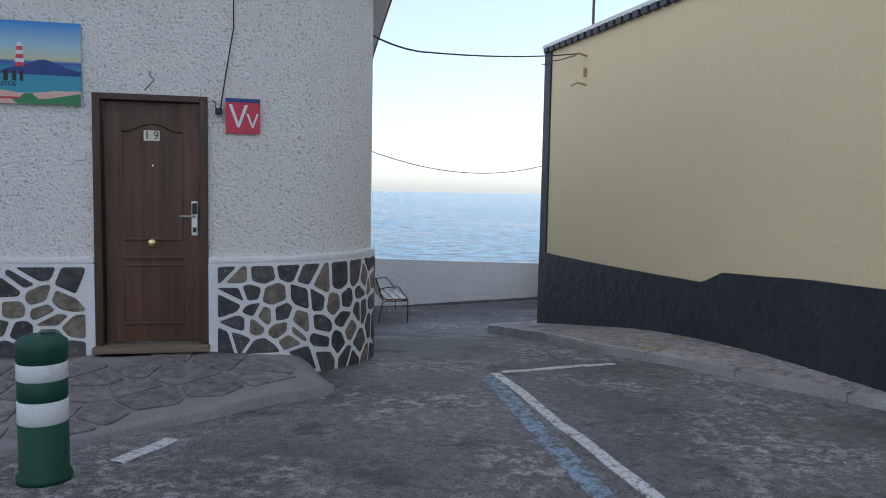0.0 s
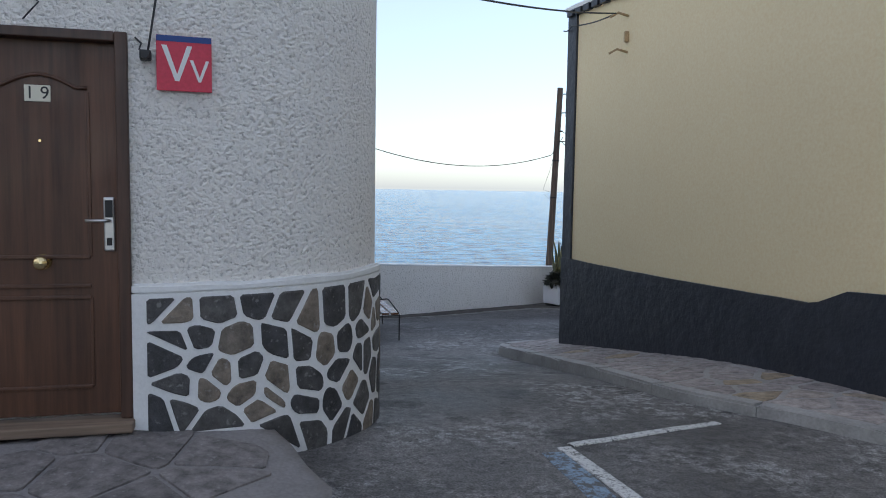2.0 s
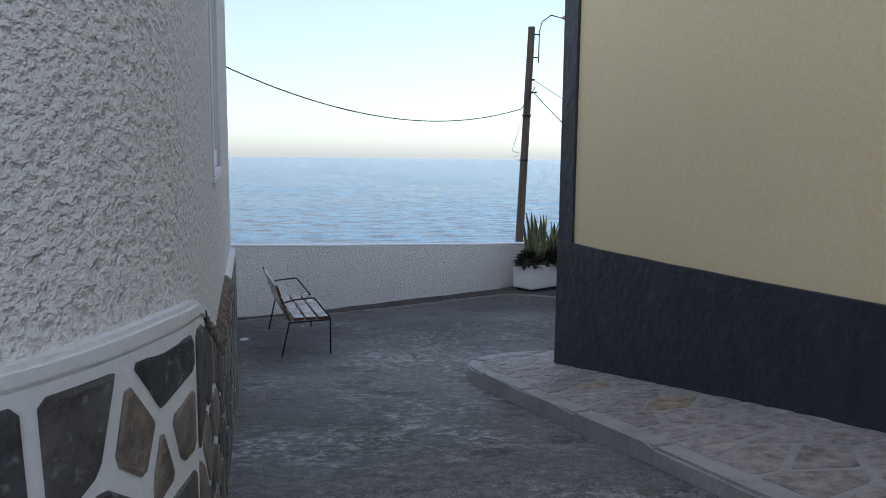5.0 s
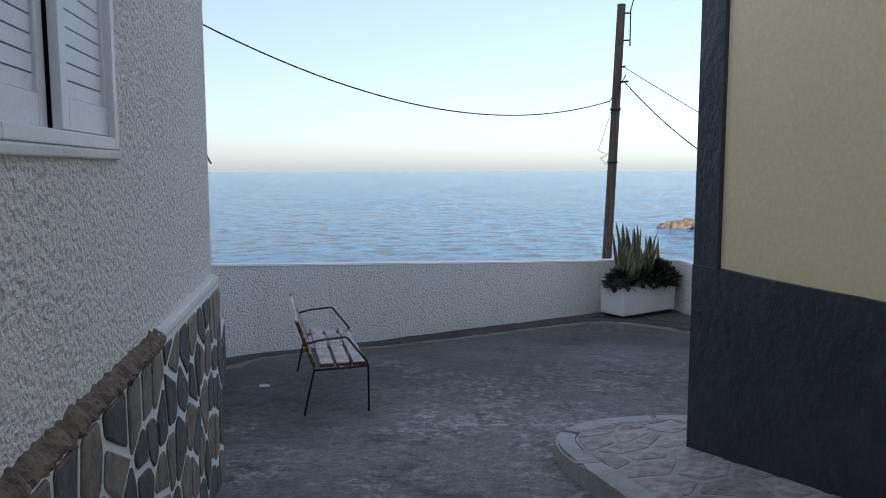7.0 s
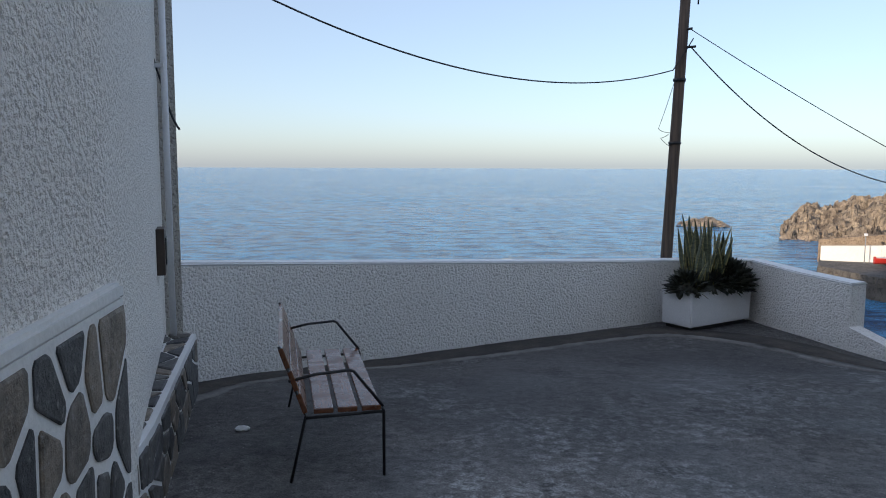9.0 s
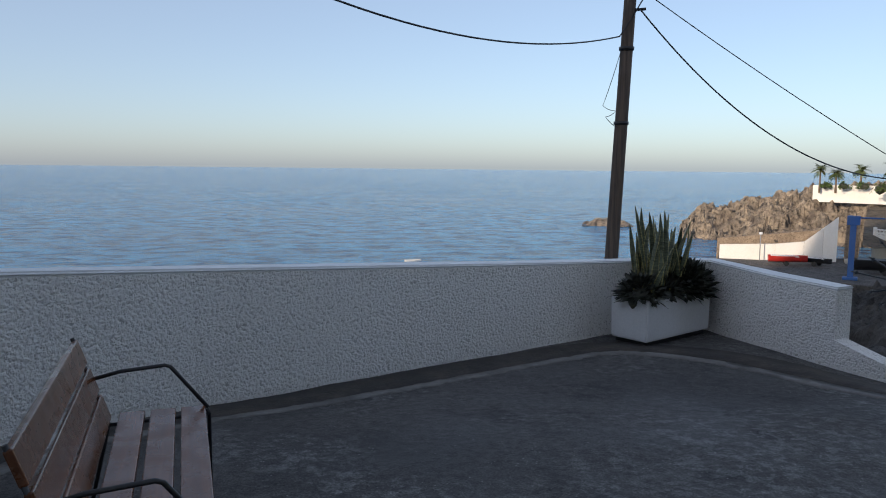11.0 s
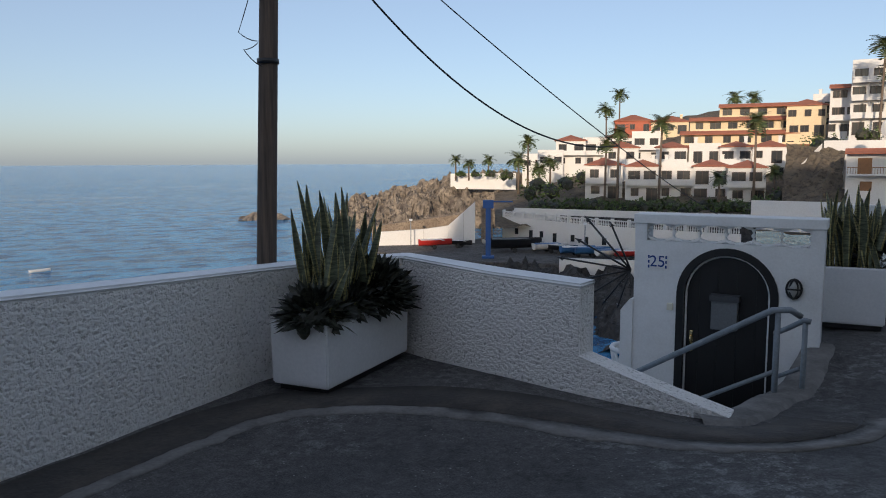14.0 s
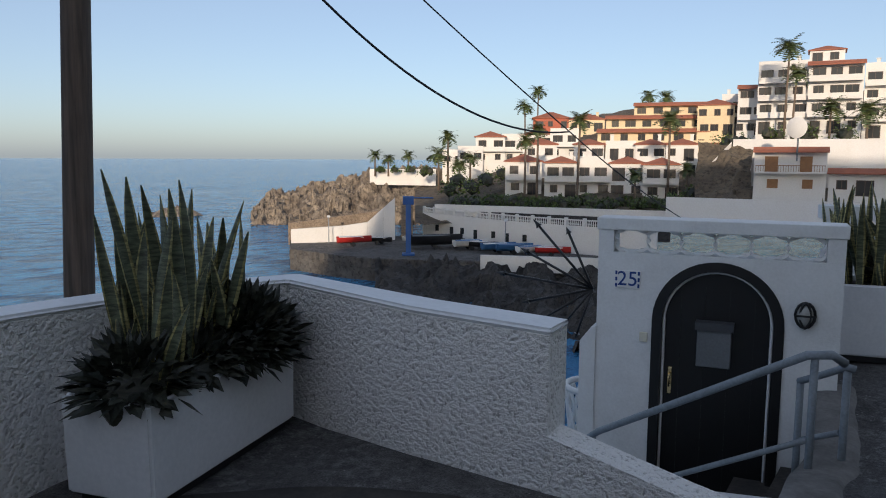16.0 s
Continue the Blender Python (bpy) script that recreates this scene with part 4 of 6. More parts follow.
for v in {v for e in rim for v in e.verts}:
    best = None
    for a, b in zip(LEFT_POLY, LEFT_POLY[1:] + LEFT_POLY[:1]):
        a, b = Vector(a), Vector(b)
        f = max(0.0, min(1.0, (v.co.xy - a).dot(b - a) / (b - a).length_squared))
        q = a.lerp(b, f)
        if best is None or (q - v.co.xy).length < (best - v.co.xy).length:
            best = q
    best = best + Vector((noise.noise(Vector((best.x * 5, best.y * 5, 2))), noise.noise(Vector((best.x * 5, best.y * 5, 8))))) * 0.035
    v.co = (best.x, best.y, left_z(best.x, best.y) - 0.009)
ext = bmesh.ops.extrude_edge_only(bm, edges=rim)["geom"]
for v in ext:
    if isinstance(v, bmesh.types.BMVert):
        v.co.z -= 0.3
part("mortar_bed", bm, M_APRON, pave2)

# ---- painted lines ----
def stripe(name, a, b, w, material, label, lift=0.012):
    a, b = Vector(a), Vector(b)
    d = (b - a).normalized()
    nrm = Vector((-d.y, d.x)) * w / 2
    n = max(2, int((b - a).length / 0.06))
    bm = bmesh.new()
    prev = None
    for k in range(n + 1):
        p = a.lerp(b, k / n)
        row = [bm.verts.new((*(p + nrm * q), surface_z(*(p + nrm * q)) + z)) for q, z in ((-1, 0), (-0.96, lift), (0, lift + 0.001), (0.96, lift), (1, 0))]
        if prev:
            for u in range(4):
                bm.faces.new((prev[u], prev[u + 1], row[u + 1], row[u]))
        prev = row
    return solid(name, bm, material, label, "road marking", "structure")


stripe("white_line", (0.47, 6.42), (1.75, 0.6), 0.09, M_LINE, "worn white painted parking line on the asphalt", 0.007)
stripe("white_cross_line", (0.52, 6.46), (1.62, 6.95), 0.07, M_LINE, "worn white painted cross line of the parking bay", 0.0075)
stripe("blue_line", (0.39, 6.32), (1.3, 0.6), 0.14, M_BLUELINE, "faded blue painted line beside the white one", 0.005)
stripe("white_patch", (-1.78, 4.0), (-1.62, 4.42), 0.1, M_LINE, "worn white paint patch beside the bollard", 0.006)

# ---- unseen house blocks and hill added behind the walk to shade the lane ----
M_PLAINHOUSE = plain_paint("pale_render", (0.6, 0.57, 0.5), (0.45, 0.42, 0.36), 0.85, 0.6, 0.4, 0.004, 20.0)
BACK = Vector((math.sin(_b), math.cos(_b)))
ACROSS = Vector((-BACK.y, BACK.x))


def behind(u, v):
    """A plan point u metres across and v metres back towards the sun from the terrace."""
    p = Vector((2, 10)) + ACROSS * u + BACK * v
    return p.x, p.y


# house blocks out of view, added towards the sun to close the lane
for u0, u1, v0, h in ((-42, -27, 46, 8.5), (-26.8, -13, 45, 9.5), (-12.8, 0, 47, 8.0), (0.2, 13, 45, 10.0), (13.2, 30, 46, 9.0)):
    hh = thing("unseen_house", "unseen plain pale house block added to close the lane", "house", group="village houses")
    bm = bmesh.new()
    prism(bm, [behind(u0, v0), behind(u1, v0), behind(u1, v0 + 14), behind(u0, v0 + 14)], -1.5, h)
    part("wall", bm, M_PLAINHOUSE, hh)
    bm = bmesh.new()
    prism(bm, [behind(u0 - 0.1, v0 - 0.3), behind(u1 + 0.05, v0 - 0.3), behind(u1 + 0.05, v0 + 14.2), behind(u0 - 0.1, v0 + 14.2)], h + 0.002, h + 0.25)
    part("roof", bm, M_TILE, hh)

# ridge out of view, shaped to throw shade on the lane and lower town
bm = bmesh.new()
gr = []
for u in range(-60, 86, 4):
    side = float(np.interp(u, [-44, -26, 48, 70], [0.0, 1.0, 1.0, 0.0]))
    gr.append([bm.verts.new((*behind(u, v), -3 + 58 * side * math.exp(-((v - 112) / 24) ** 2) + 1.5 * noise.noise(Vector((u, v, 0)) * 0.1))) for v in range(62, 166, 4)])
for a, q in zip(gr, gr[1:]):
    for j in range(len(a) - 1):
        bm.faces.new((a[j], a[j + 1], q[j + 1], q[j])).smooth = True
solid("village_hill", bm, M_PLAINHOUSE, "unseen bare hill added to block the low sun", "hill", "structure")

# ---- kerb stones ----
s = 0.0
rng = random.Random(11)
while s < KERB.length - 0.3:
    w = 0.95
    bm = bmesh.new()
    s1 = min(s + w - 0.008, KERB.length)
    lift = rng.uniform(-0.006, 0.006)
    strip_wall(bm, KERB, s, s1, lambda q: gz(*KERB.at(q)) - 0.2, lambda q: gz(*KERB.at(q)) + kerb_h(KERB.at(q).y) + lift, 0.0, 0.15)
    bmesh.ops.bevel(bm, geom=[e for e in bm.edges if e.calc_length() > 0.08 and all(v.co.z > gz(v.co.x, v.co.y) for v in e.verts)], offset=0.018, segments=2, affect="EDGES")
    part("kerb_stone", bm, M_CONCRETE, kerb)
    s += w

# ---- utility pole and overhead wires ----
pole = thing("utility_pole", "weathered dark wooden utility pole behind the parapet", "pole", (2.95, 20.42, 0))
PT = Vector((0.13, -0.07, 3.9))
bm = bmesh.new()
tube(bm, [(-0.16, 0.06, -14.2), (-0.03, 0.02, -1.0), (0.05, -0.02, 1.4), PT], 0.095, 14, 0.07)
part("shaft", bm, M_POLE, pole)
for z in (1.25, 2.15):
    bm = bmesh.new()
    k = z / 3.9
    c = Vector((0.13 * k, -0.07 * k, z))
    tube(bm, [c + Vector((0, 0, -0.02)), c + Vector((0, 0, 0.02))], 0.092, 14)
    part("iron_band", bm, M_BLACKIRON, pole)
bm = bmesh.new()
for z in (3.3, 3.75):
    tube(bm, [(0.14, -0.07, z), (0.28, -0.1, z)], 0.014, 6)
tube(bm, [(0.28, -0.1, 3.2), (0.28, -0.1, 3.8), (0.33, -0.11, 4.0), (0.5, -0.16, 4.12), (0.75, -0.22, 4.05)], 0.012, 6)
part("bracket", bm, M_BLACKIRON, pole)
bm = bmesh.new()
tube(bm, [(0.72, -0.22, 4.08), (0.95, -0.28, 3.93)], 0.035, 8, 0.02)
part("lamp_arm", bm, plain_paint("orange_plastic", (0.45, 0.2, 0.08), (0.3, 0.1, 0.05), 0.5), pole)
for z, d in ((2.85, 0.2), (2.6, 0.26)):
    bm = bmesh.new()
    tube(bm, [(0.05, -0.06, z), (d, -0.14, z + 0.01)], 0.018, 6)
    part("insulator_arm", bm, M_BLACKIRON, pole)
PW = (3.0, 20.28, 2.3)
wire("overhead_cable", [(-2.62, 15.72, 2.72), (2.9, 20.3, 2.28)], 0.55, 0.009, "black overhead cable sagging from the house to the pole", 30)
wire("overhead_cable_joint", [(2.9, 20.3, 2.28), (3.16, 20.25, 2.72)], 0.01, 0.009, "black cable running over the pole side", 6)
MEET = (7.5, 20.85, 0.6)
FARP = (10.6, 21.0, -0.45)
wire("overhead_cable_lower", [(3.14, 20.28, 2.6), MEET], 0.6, 0.009, "black overhead cable sagging towards the harbour", 30)
wire("overhead_cable_upper", [(3.12, 20.3, 2.86), MEET, (10.6, 21.4, -0.55)], 0.06, 0.006, "thin overhead cable running to the far gate", 24)
wire("loose_pole_wire", [(2.93, 20.33, 2.1), (2.72, 20.3, 1.45), (2.9, 20.33, 1.4), (2.76, 20.31, 1.32), (2.92, 20.34, 1.2)], 0.02, 0.004, "thin loose wire dangling beside the pole", 5)

# ---- garden bench ----
BX, BY = -0.64, 13.66
bench = thing("garden_bench", "varnished brown slatted bench with thin black iron frame", "bench", (BX, BY, gz(BX, BY) + 0.012), 13)
BL = 1.42
for k, x in enumerate((-0.075, -0.215, -0.355)):
    bm = bmesh.new()
    box(bm, (x, BL / 2, 0.425), (0.115, BL + 0.02, 0.032), 0, 0.006)
    part("seat_slat", bm, M_BENCH, bench)
for k in range(3):
    bm = bmesh.new()
    t = 0.07 + 0.145 * k
    box(bm, (0, BL / 2, 0), (0.03, BL + 0.02, 0.125), 0, 0.006)
    bmesh.ops.transform(bm, verts=bm.verts, matrix=pose(-0.458 - 0.33 * t, 0, 0.41 + 0.94 * t, 0, -19, 0))
    part("back_slat", bm, M_BENCH, bench)
for y in (0.0, BL):
    bm = bmesh.new()
    tube(bm, [(0, y, 0), (0.0, y, 0.40), (-0.01, y, 0.425)], 0.0095, 8)
    part("front_leg", bm, M_BLACKIRON, bench)
    bm = bmesh.new()
    tube(bm, [(-0.55, y, 0), (-0.46, y, 0.395), (-0.47, y, 0.43), (-0.605, y, 0.82)], 0.0095, 8)
    part("back_leg", bm, M_BLACKIRON, bench)
    bm = bmesh.new()
    tube(bm, [(0, y, 0.398), (-0.2, y, 0.392), (-0.46, y, 0.385)], 0.0095, 8)
    part("seat_rail", bm, M_BLACKIRON, bench)
    bm = bmesh.new()
    tube(bm, [(-0.555, y, 0.61), (-0.4, y, 0.645), (-0.2, y, 0.66), (-0.175, y, 0.65), (-0.005, y, 0.43)], 0.0095, 8)
    part("armrest", bm, M_BLACKIRON, bench)

# ---- planters ----
def sword_leaf(h, w, rng):
    """A stiff upright leaf with pale edges."""
    bm = bmesh.new()
    lean, bend, tw = rng.uniform(-0.2, 0.2), rng.uniform(-0.16, 0.16), rng.uniform(-1.6, 1.6)
    prev = None
    n = 9
    for k in range(n + 1):
        t = k / n
        ww = w * (0.55 + 0.9 * t - 0.15 * t * t) if t < 0.6 else w * 1.04 * max(0.02, (1 - t) / 0.4) ** 0.6
        a = tw * t
        c = Vector((lean * h * t + bend * h * t * t, 0.5 * bend * h * t * t, h * t))
        d = Vector((math.cos(a), math.sin(a), 0)) * ww / 2
        f = Vector((-math.sin(a), math.cos(a), 0)) * ww * 0.22
        row = [bm.verts.new(c + q) for q in (-d, -d * 0.72 + f * 0.5, f, d * 0.72 + f * 0.5, d)]
        back = [bm.verts.new(c + q + f * 0.35) for q in (-d * 0.72 + f * 0.5, f, d * 0.72 + f * 0.5)]
        ring = row + back[::-1]
        if prev:
            m = len(ring)
            for u in range(m):
                fc = bm.faces.new((prev[u], prev[(u + 1) % m], ring[(u + 1) % m], ring[u]))
                fc.smooth = True
                fc.material_index = 1 if u in (0, 3, 4, 7) else 0
        prev = ring
    return mesh_of(bm, "leaf", [M_SANSE, M_SANSE_EDGE])


rng = random.Random(21)
LEAVES = [sword_leaf(1.0, 0.078 + 0.03 * rng.random(), rng) for k in range(12)]


def sword_plant(name, label, at, rz, spots, rng):
    p = thing(name, label, "plant", at, rz)
    for x, y, h in spots:
        o = new("leaf", rng.choice(LEAVES))
        o.parent = p
        o.matrix_basis = pose(x, y, 0, rng.uniform(-11, 11), rng.uniform(-11, 11) + 10 * x, rng.uniform(0, 360)) @ Matrix.Diagonal((rng.uniform(0.75, 1.05), rng.uniform(0.75, 1.05), h, 1))
    return p


def rosette_clump(bm, cx, cy, cz, r, n, rng, hang=0.5):
    """Pointed leaves bursting outwards from a rounded heap."""
    for k in range(n):
        a, e = rng.uniform(0, 6.283), math.asin(rng.uniform(-hang, 1))
        d = Vector((math.cos(a) * math.cos(e), math.sin(a) * math.cos(e), math.sin(e)))
        o = Vector((cx, cy, cz)) + Vector((d.x * r, d.y * r * 0.8, d.z * r * 0.75)) * rng.uniform(0.55, 0.95)
        u = d.cross(Vector((rng.uniform(-1, 1), rng.uniform(-1, 1), 1))).normalized()
        w = u.cross(d)
        L, W = rng.uniform(0.1, 0.18), rng.uniform(0.02, 0.034)
        d = (d + 0.35 * Vector((rng.uniform(-1, 1), rng.uniform(-1, 1), rng.uniform(-0.6, 1)))).normalized()
        v = [bm.verts.new(q) for q in (o, o + d * L * 0.5 + u * W, o + d * L - Vector((0, 0, 0.01)), o + d * L * 0.5 - u * W, o + d * L * 0.5 + w * W * 0.4)]
        for f in ((0, 1, 4), (1, 2, 4), (2, 3, 4), (3, 0, 4)):
            bm.faces.new([v[q] for q in f])


def planter(label, at, rz, L, W, H):
    p = thing("planter", label, "planter", at, rz, group="white planters")
    bm = bmesh.new()
    out = [(-L / 2, -W / 2), (L / 2, -W / 2), (L / 2, W / 2), (-L / 2, W / 2)]
    t = 0.035
    inn = [(-L / 2 + t, -W / 2 + t), (L / 2 - t, -W / 2 + t), (L / 2 - t, W / 2 - t), (-L / 2 + t, W / 2 - t)]
    lv = [[bm.verts.new((x * f, y * f, z)) for x, y in q] for q, z, f in ((out, 0.05, 0.985), (out, H, 1), (inn, H, 1), (inn, H - 0.06, 1))]
    bm.faces.new(lv[0][::-1])
    for a, b in zip(lv, lv[1:]):
        for i in range(4):
            bm.faces.new((a[i], a[(i + 1) % 4], b[(i + 1) % 4], b[i]))
    bmesh.ops.bevel(bm, geom=[e for e in bm.edges if not e.is_boundary], offset=0.014, segments=3, affect="EDGES")
    part("trough", bm, M_PLANTER, p)
    bm = bmesh.new()
    box(bm, (0, 0, H - 0.05), (L - 2 * t, W - 2 * t, 0.03))
    part("soil", bm, M_SOIL, p)
    # black block added in place of the dark, shaded gap under the trough
    bm = bmesh.new()
    box(bm, (0, 0, 0.027), (L * 0.9, W * 0.84, 0.054))
    part("foot", bm, M_BLACK, p)
    return p


PA = math.degrees(math.atan2(0.70, 1.06))
PC = Vector((2.873, 19.073)) + 0.5 * Vector((1.06, 0.70)) + 0.5 * Vector((-0.23, 0.47)) * 0.92
PZ = gz(PC.x, PC.y) + 0.008
planter("white rectangular planter standing on the terrace by the parapet", (PC.x, PC.y, PZ), PA, 1.27, 0.5, 0.52)
rng = random.Random(4)
spots = [(rng.uniform(-0.48, 0.12), rng.uniform(-0.16, 0.16), rng.uniform(0.42, 1.08)) for k in range(40)] + [(rng.uniform(0.1, 0.5), rng.uniform(-0.05, 0.18), rng.uniform(0.5, 0.95)) for k in range(16)] + [(-0.25, 0.0, 1.16), (-0.1, 0.05, 1.1), (-0.17, 0.0, 1.05)]
sword_plant("snake_plant", "tall striped snake plant with yellow edges growing in the planter", (PC.x, PC.y, PZ + 0.42), PA, spots, rng)
suc = thing("succulent", "dark leafy succulent cushion spilling over the planter", "plant", (PC.x, PC.y, PZ + 0.45), PA)
for cx, cy, r, n in ((0.33, -0.05, 0.38, 900), (-0.47, -0.05, 0.25, 280), (-0.1, -0.12, 0.17, 130)):
    bm = bmesh.new()
    rosette_clump(bm, cx, cy, 0.1, r, n, rng, 0.3)
    tagged(part("leaf_clump", bm, M_DARKLEAF, suc), kind="stuff")
    bm = bmesh.new()
    bmesh.ops.create_icosphere(bm, subdivisions=2, radius=r * 0.78, matrix=Matrix.Translation((cx, cy, 0.03)) @ Matrix.Diagonal((1, 0.7, 0.75, 1)))
    part("stem_core", bm, M_DARKLEAF, suc)
P2 = (8.35, 18.4, gz(8.35, 18.4) + 0.01)
planter("white square planter standing behind the gate", P2, -58, 0.62, 0.52, 0.62)
spots = [(rng.uniform(-0.24, 0.24), rng.uniform(-0.2, 0.2), rng.uniform(0.5, 0.88)) for k in range(40)]
sword_plant("snake_plant", "yellow-green snake plant in the planter behind the gate", (P2[0], P2[1], P2[2] + 0.55), -58, spots, rng)
suc2 = thing("succulent", "small dark succulent beside the snake plant", "plant", (P2[0], P2[1], P2[2] + 0.55), -58)
bm = bmesh.new()
rosette_clump(bm, 0.28, 0.05, 0.1, 0.2, 160, rng, 0.5)
tagged(part("leaf_clump", bm, M_DARKLEAF, suc2), kind="stuff")

# ---- bollard ----
bol = thing("bollard", "green plastic flexible bollard with two white bands", "bollard", (-2.02, 3.72, gz(-2.02, 3.72)), 8)
R = 0.118


def ring_body(bm, rows, n=28):
    prev = None
    for r, z in rows:
        ring = [bm.verts.new((r * math.cos(k * 6.28319 / n), r * math.sin(k * 6.28319 / n), z)) for k in range(n)]
        if prev:
            for k in range(n):
                bm.faces.new((prev[k], prev[(k + 1) % n], ring[(k + 1) % n], ring[k])).smooth = True
        else:
            bm.faces.new(ring[::-1])
        prev = ring
    bm.faces.new(prev)


bm = bmesh.new()
ring_body(bm, [(R + 0.012, 0), (R + 0.014, 0.03), (R, 0.055), (R, 0.3), (R - 0.004, 0.305), (R - 0.004, 0.425), (R, 0.43), (R, 0.52), (R - 0.004, 0.525), (R - 0.004, 0.615), (R, 0.62), (R + 0.004, 0.69), (R + 0.002, 0.72), (R - 0.02, 0.738), (R * 0.6, 0.75), (0.03, 0.752)])
part("body", bm, M_BOLLARD, bol)
for z0, z1 in ((0.307, 0.423), (0.527, 0.613)):
    bm = bmesh.new()
    ring_body(bm, [(R - 0.002, z0), (R + 0.001, z0 + 0.004), (R + 0.001, z1 - 0.004), (R - 0.002, z1)])
    part("reflective_band", bm, M_BAND, bol, "white reflective band")
bm = bmesh.new()
box(bm, (0.03, 0, 0.755), (0.07, 0.02, 0.02), 20, 0.006)
part("top_lug", bm, M_BOLLARD, bol)

# ---- gate with arched black door, number 25 ----
GU = Vector((0.83, -1.56)).normalized()
GANG = math.degrees(math.atan2(GU.y, GU.x))
gate = thing("garden_gate", "white gate wall with an arched black door and pierced frieze", "gate", (6.66, 19.74, 0), GANG)
GW, GT = 1.77, -0.125
UC, UR, SPR = 0.92, 0.48, -0.92
GD = 0.26


def gprism(bm, pts, y0, y1):
    a = [bm.verts.new((u, y0, z)) for u, z in pts]
    b = [bm.verts.new((u, y1, z)) for u, z in pts]
    bm.faces.new(a)
    bm.faces.new(b[::-1])
    for i in range(len(a)):
        bm.faces.new((a[i], a[(i + 1) % len(a)], b[(i + 1) % len(a)], b[i]))


bm = bmesh.new()
FZ0, FZ1 = -0.40, -0.225
gprism(bm, [(0, -14), (UC - UR, -14), (UC - UR, SPR), (0, SPR)], 0, GD)
gprism(bm, [(UC + UR, -3.2), (GW, -3.2), (GW, SPR), (UC + UR, SPR)], 0, GD)
na = 20
arc = [(UC - UR * math.cos(math.pi * k / na), SPR + UR * math.sin(math.pi * k / na)) for k in range(na + 1)]
for (u0, z0), (u1, z1) in zip(arc, arc[1:]):
    gprism(bm, [(u0, z0), (u1, z1), (u1, FZ0 - 0.001), (u0, FZ0 - 0.001)], 0, GD)
gprism(bm, [(0, SPR), (UC - UR, SPR), (UC - UR, FZ0 - 0.001), (0, FZ0 - 0.001)], 0, GD)
gprism(bm, [(UC + UR, SPR), (GW, SPR), (GW, FZ0 - 0.001), (UC + UR, FZ0 - 0.001)], 0, GD)
gprism(bm, [(0, FZ0), (0.12, FZ0), (0.12, FZ1), (0, FZ1)], 0, GD)
gprism(bm, [(GW - 0.12, FZ0), (GW, FZ0), (GW, FZ1), (GW - 0.12, FZ1)], 0, GD)
bmesh.ops.remove_doubles(bm, verts=bm.verts, dist=0.0008)
part("wall", bm, M_WHITE, gate)
bm = bmesh.new()
box(bm, (GW / 2, GD / 2, (GT + FZ1) / 2), (GW + 0.03, GD + 0.03, GT - FZ1 - 0.002), 0, 0.008)
part("top_beam", bm, M_WHITE, gate)
bm = bmesh.new()
gprism(bm, [(-0.13, -14), (-0.001, -14), (-0.001, -1.02), (-0.04, -1.03), (-0.13, -1.15)], -0.02, GD)
part("side_pier", bm, M_WHITE, gate)


def pierced(bm, u0, u1, z0, z1, y0, y1, lobes=0.0):
    """A plate with a rounded opening."""
    n = 20
    uc, zc, a, b = (u0 + u1) / 2, (z0 + z1) / 2, (u1 - u0) * 0.42, (z1 - z0) * 0.42
    rows = []
    for y in (y0, y1):
        o, i = [], []
        for k in range(n):
            t = 2 * math.pi * k / n
            f = max(abs(math.cos(t)), abs(math.sin(t)))
            q = 1 + lobes * abs(math.sin(3 * t))
            o.append(bm.verts.new((uc + (u1 - u0) / 2 * math.cos(t) / f, y, zc + (z1 - z0) / 2 * math.sin(t) / f)))
            i.append(bm.verts.new((uc + a * q * math.cos(t), y, zc + b * q * math.sin(t))))
        rows.append((o, i))
    (o0, i0), (o1, i1) = rows
    for k in range(n):
        j = (k + 1) % n
        bm.faces.new((o0[k], o0[j], i0[j], i0[k]))
        bm.faces.new((o1[k], i1[k], i1[j], o1[j]))
        bm.faces.new((i0[k], i0[j], i1[j], i1[k]))


for k in range(6):
    bm = bmesh.new()
    u0 = 0.121 + (GW - 0.242) / 6 * k
    pierced(bm, u0, u0 + (GW - 0.242) / 6 - 0.002, FZ0 + 0.001, FZ1 - 0.001, 0.06, 0.13, 0.3)
    part("frieze_block", bm, M_WHITE, gate, "pierced white ornamental block")
bm = bmesh.new()
ro, ri = UR - 0.001, UR - 0.075
for p0, p1 in zip(range(na), range(1, na + 1)):
    t0, t1 = math.pi * p0 / na, math.pi * p1 / na
    gprism(bm, [(UC - ro * math.cos(t0), SPR + ro * math.sin(t0)), (UC - ro * math.cos(t1), SPR + ro * math.sin(t1)), (UC - ri * math.cos(t1), SPR + ri * math.sin(t1)), (UC - ri * math.cos(t0), SPR + ri * math.sin(t0))], -0.012, 0.1)
for q in (-1, 1):
    gprism(bm, [(UC + q * ro, -2.6), (UC + q * ri, -2.6), (UC + q * ri, SPR), (UC + q * ro, SPR)], -0.012, 0.1)
part("door_surround", bm, M_BLACKDOOR, gate, "black painted arched surround")
bm = bmesh.new()
rr = ri - 0.012
tube(bm, [(UC - rr, 0.06, -2.6), (UC - rr, 0.06, -1.6)] + [(UC - rr * math.cos(math.pi * k / na), 0.06, SPR + rr * math.sin(math.pi * k / na)) for k in range(na + 1)] + [(UC + rr, 0.06, -1.6), (UC + rr, 0.06, -2.6)], 0.012, 6)
part("white_line", bm, M_WHITE, gate, "thin white line round the door")
bm = bmesh.new()
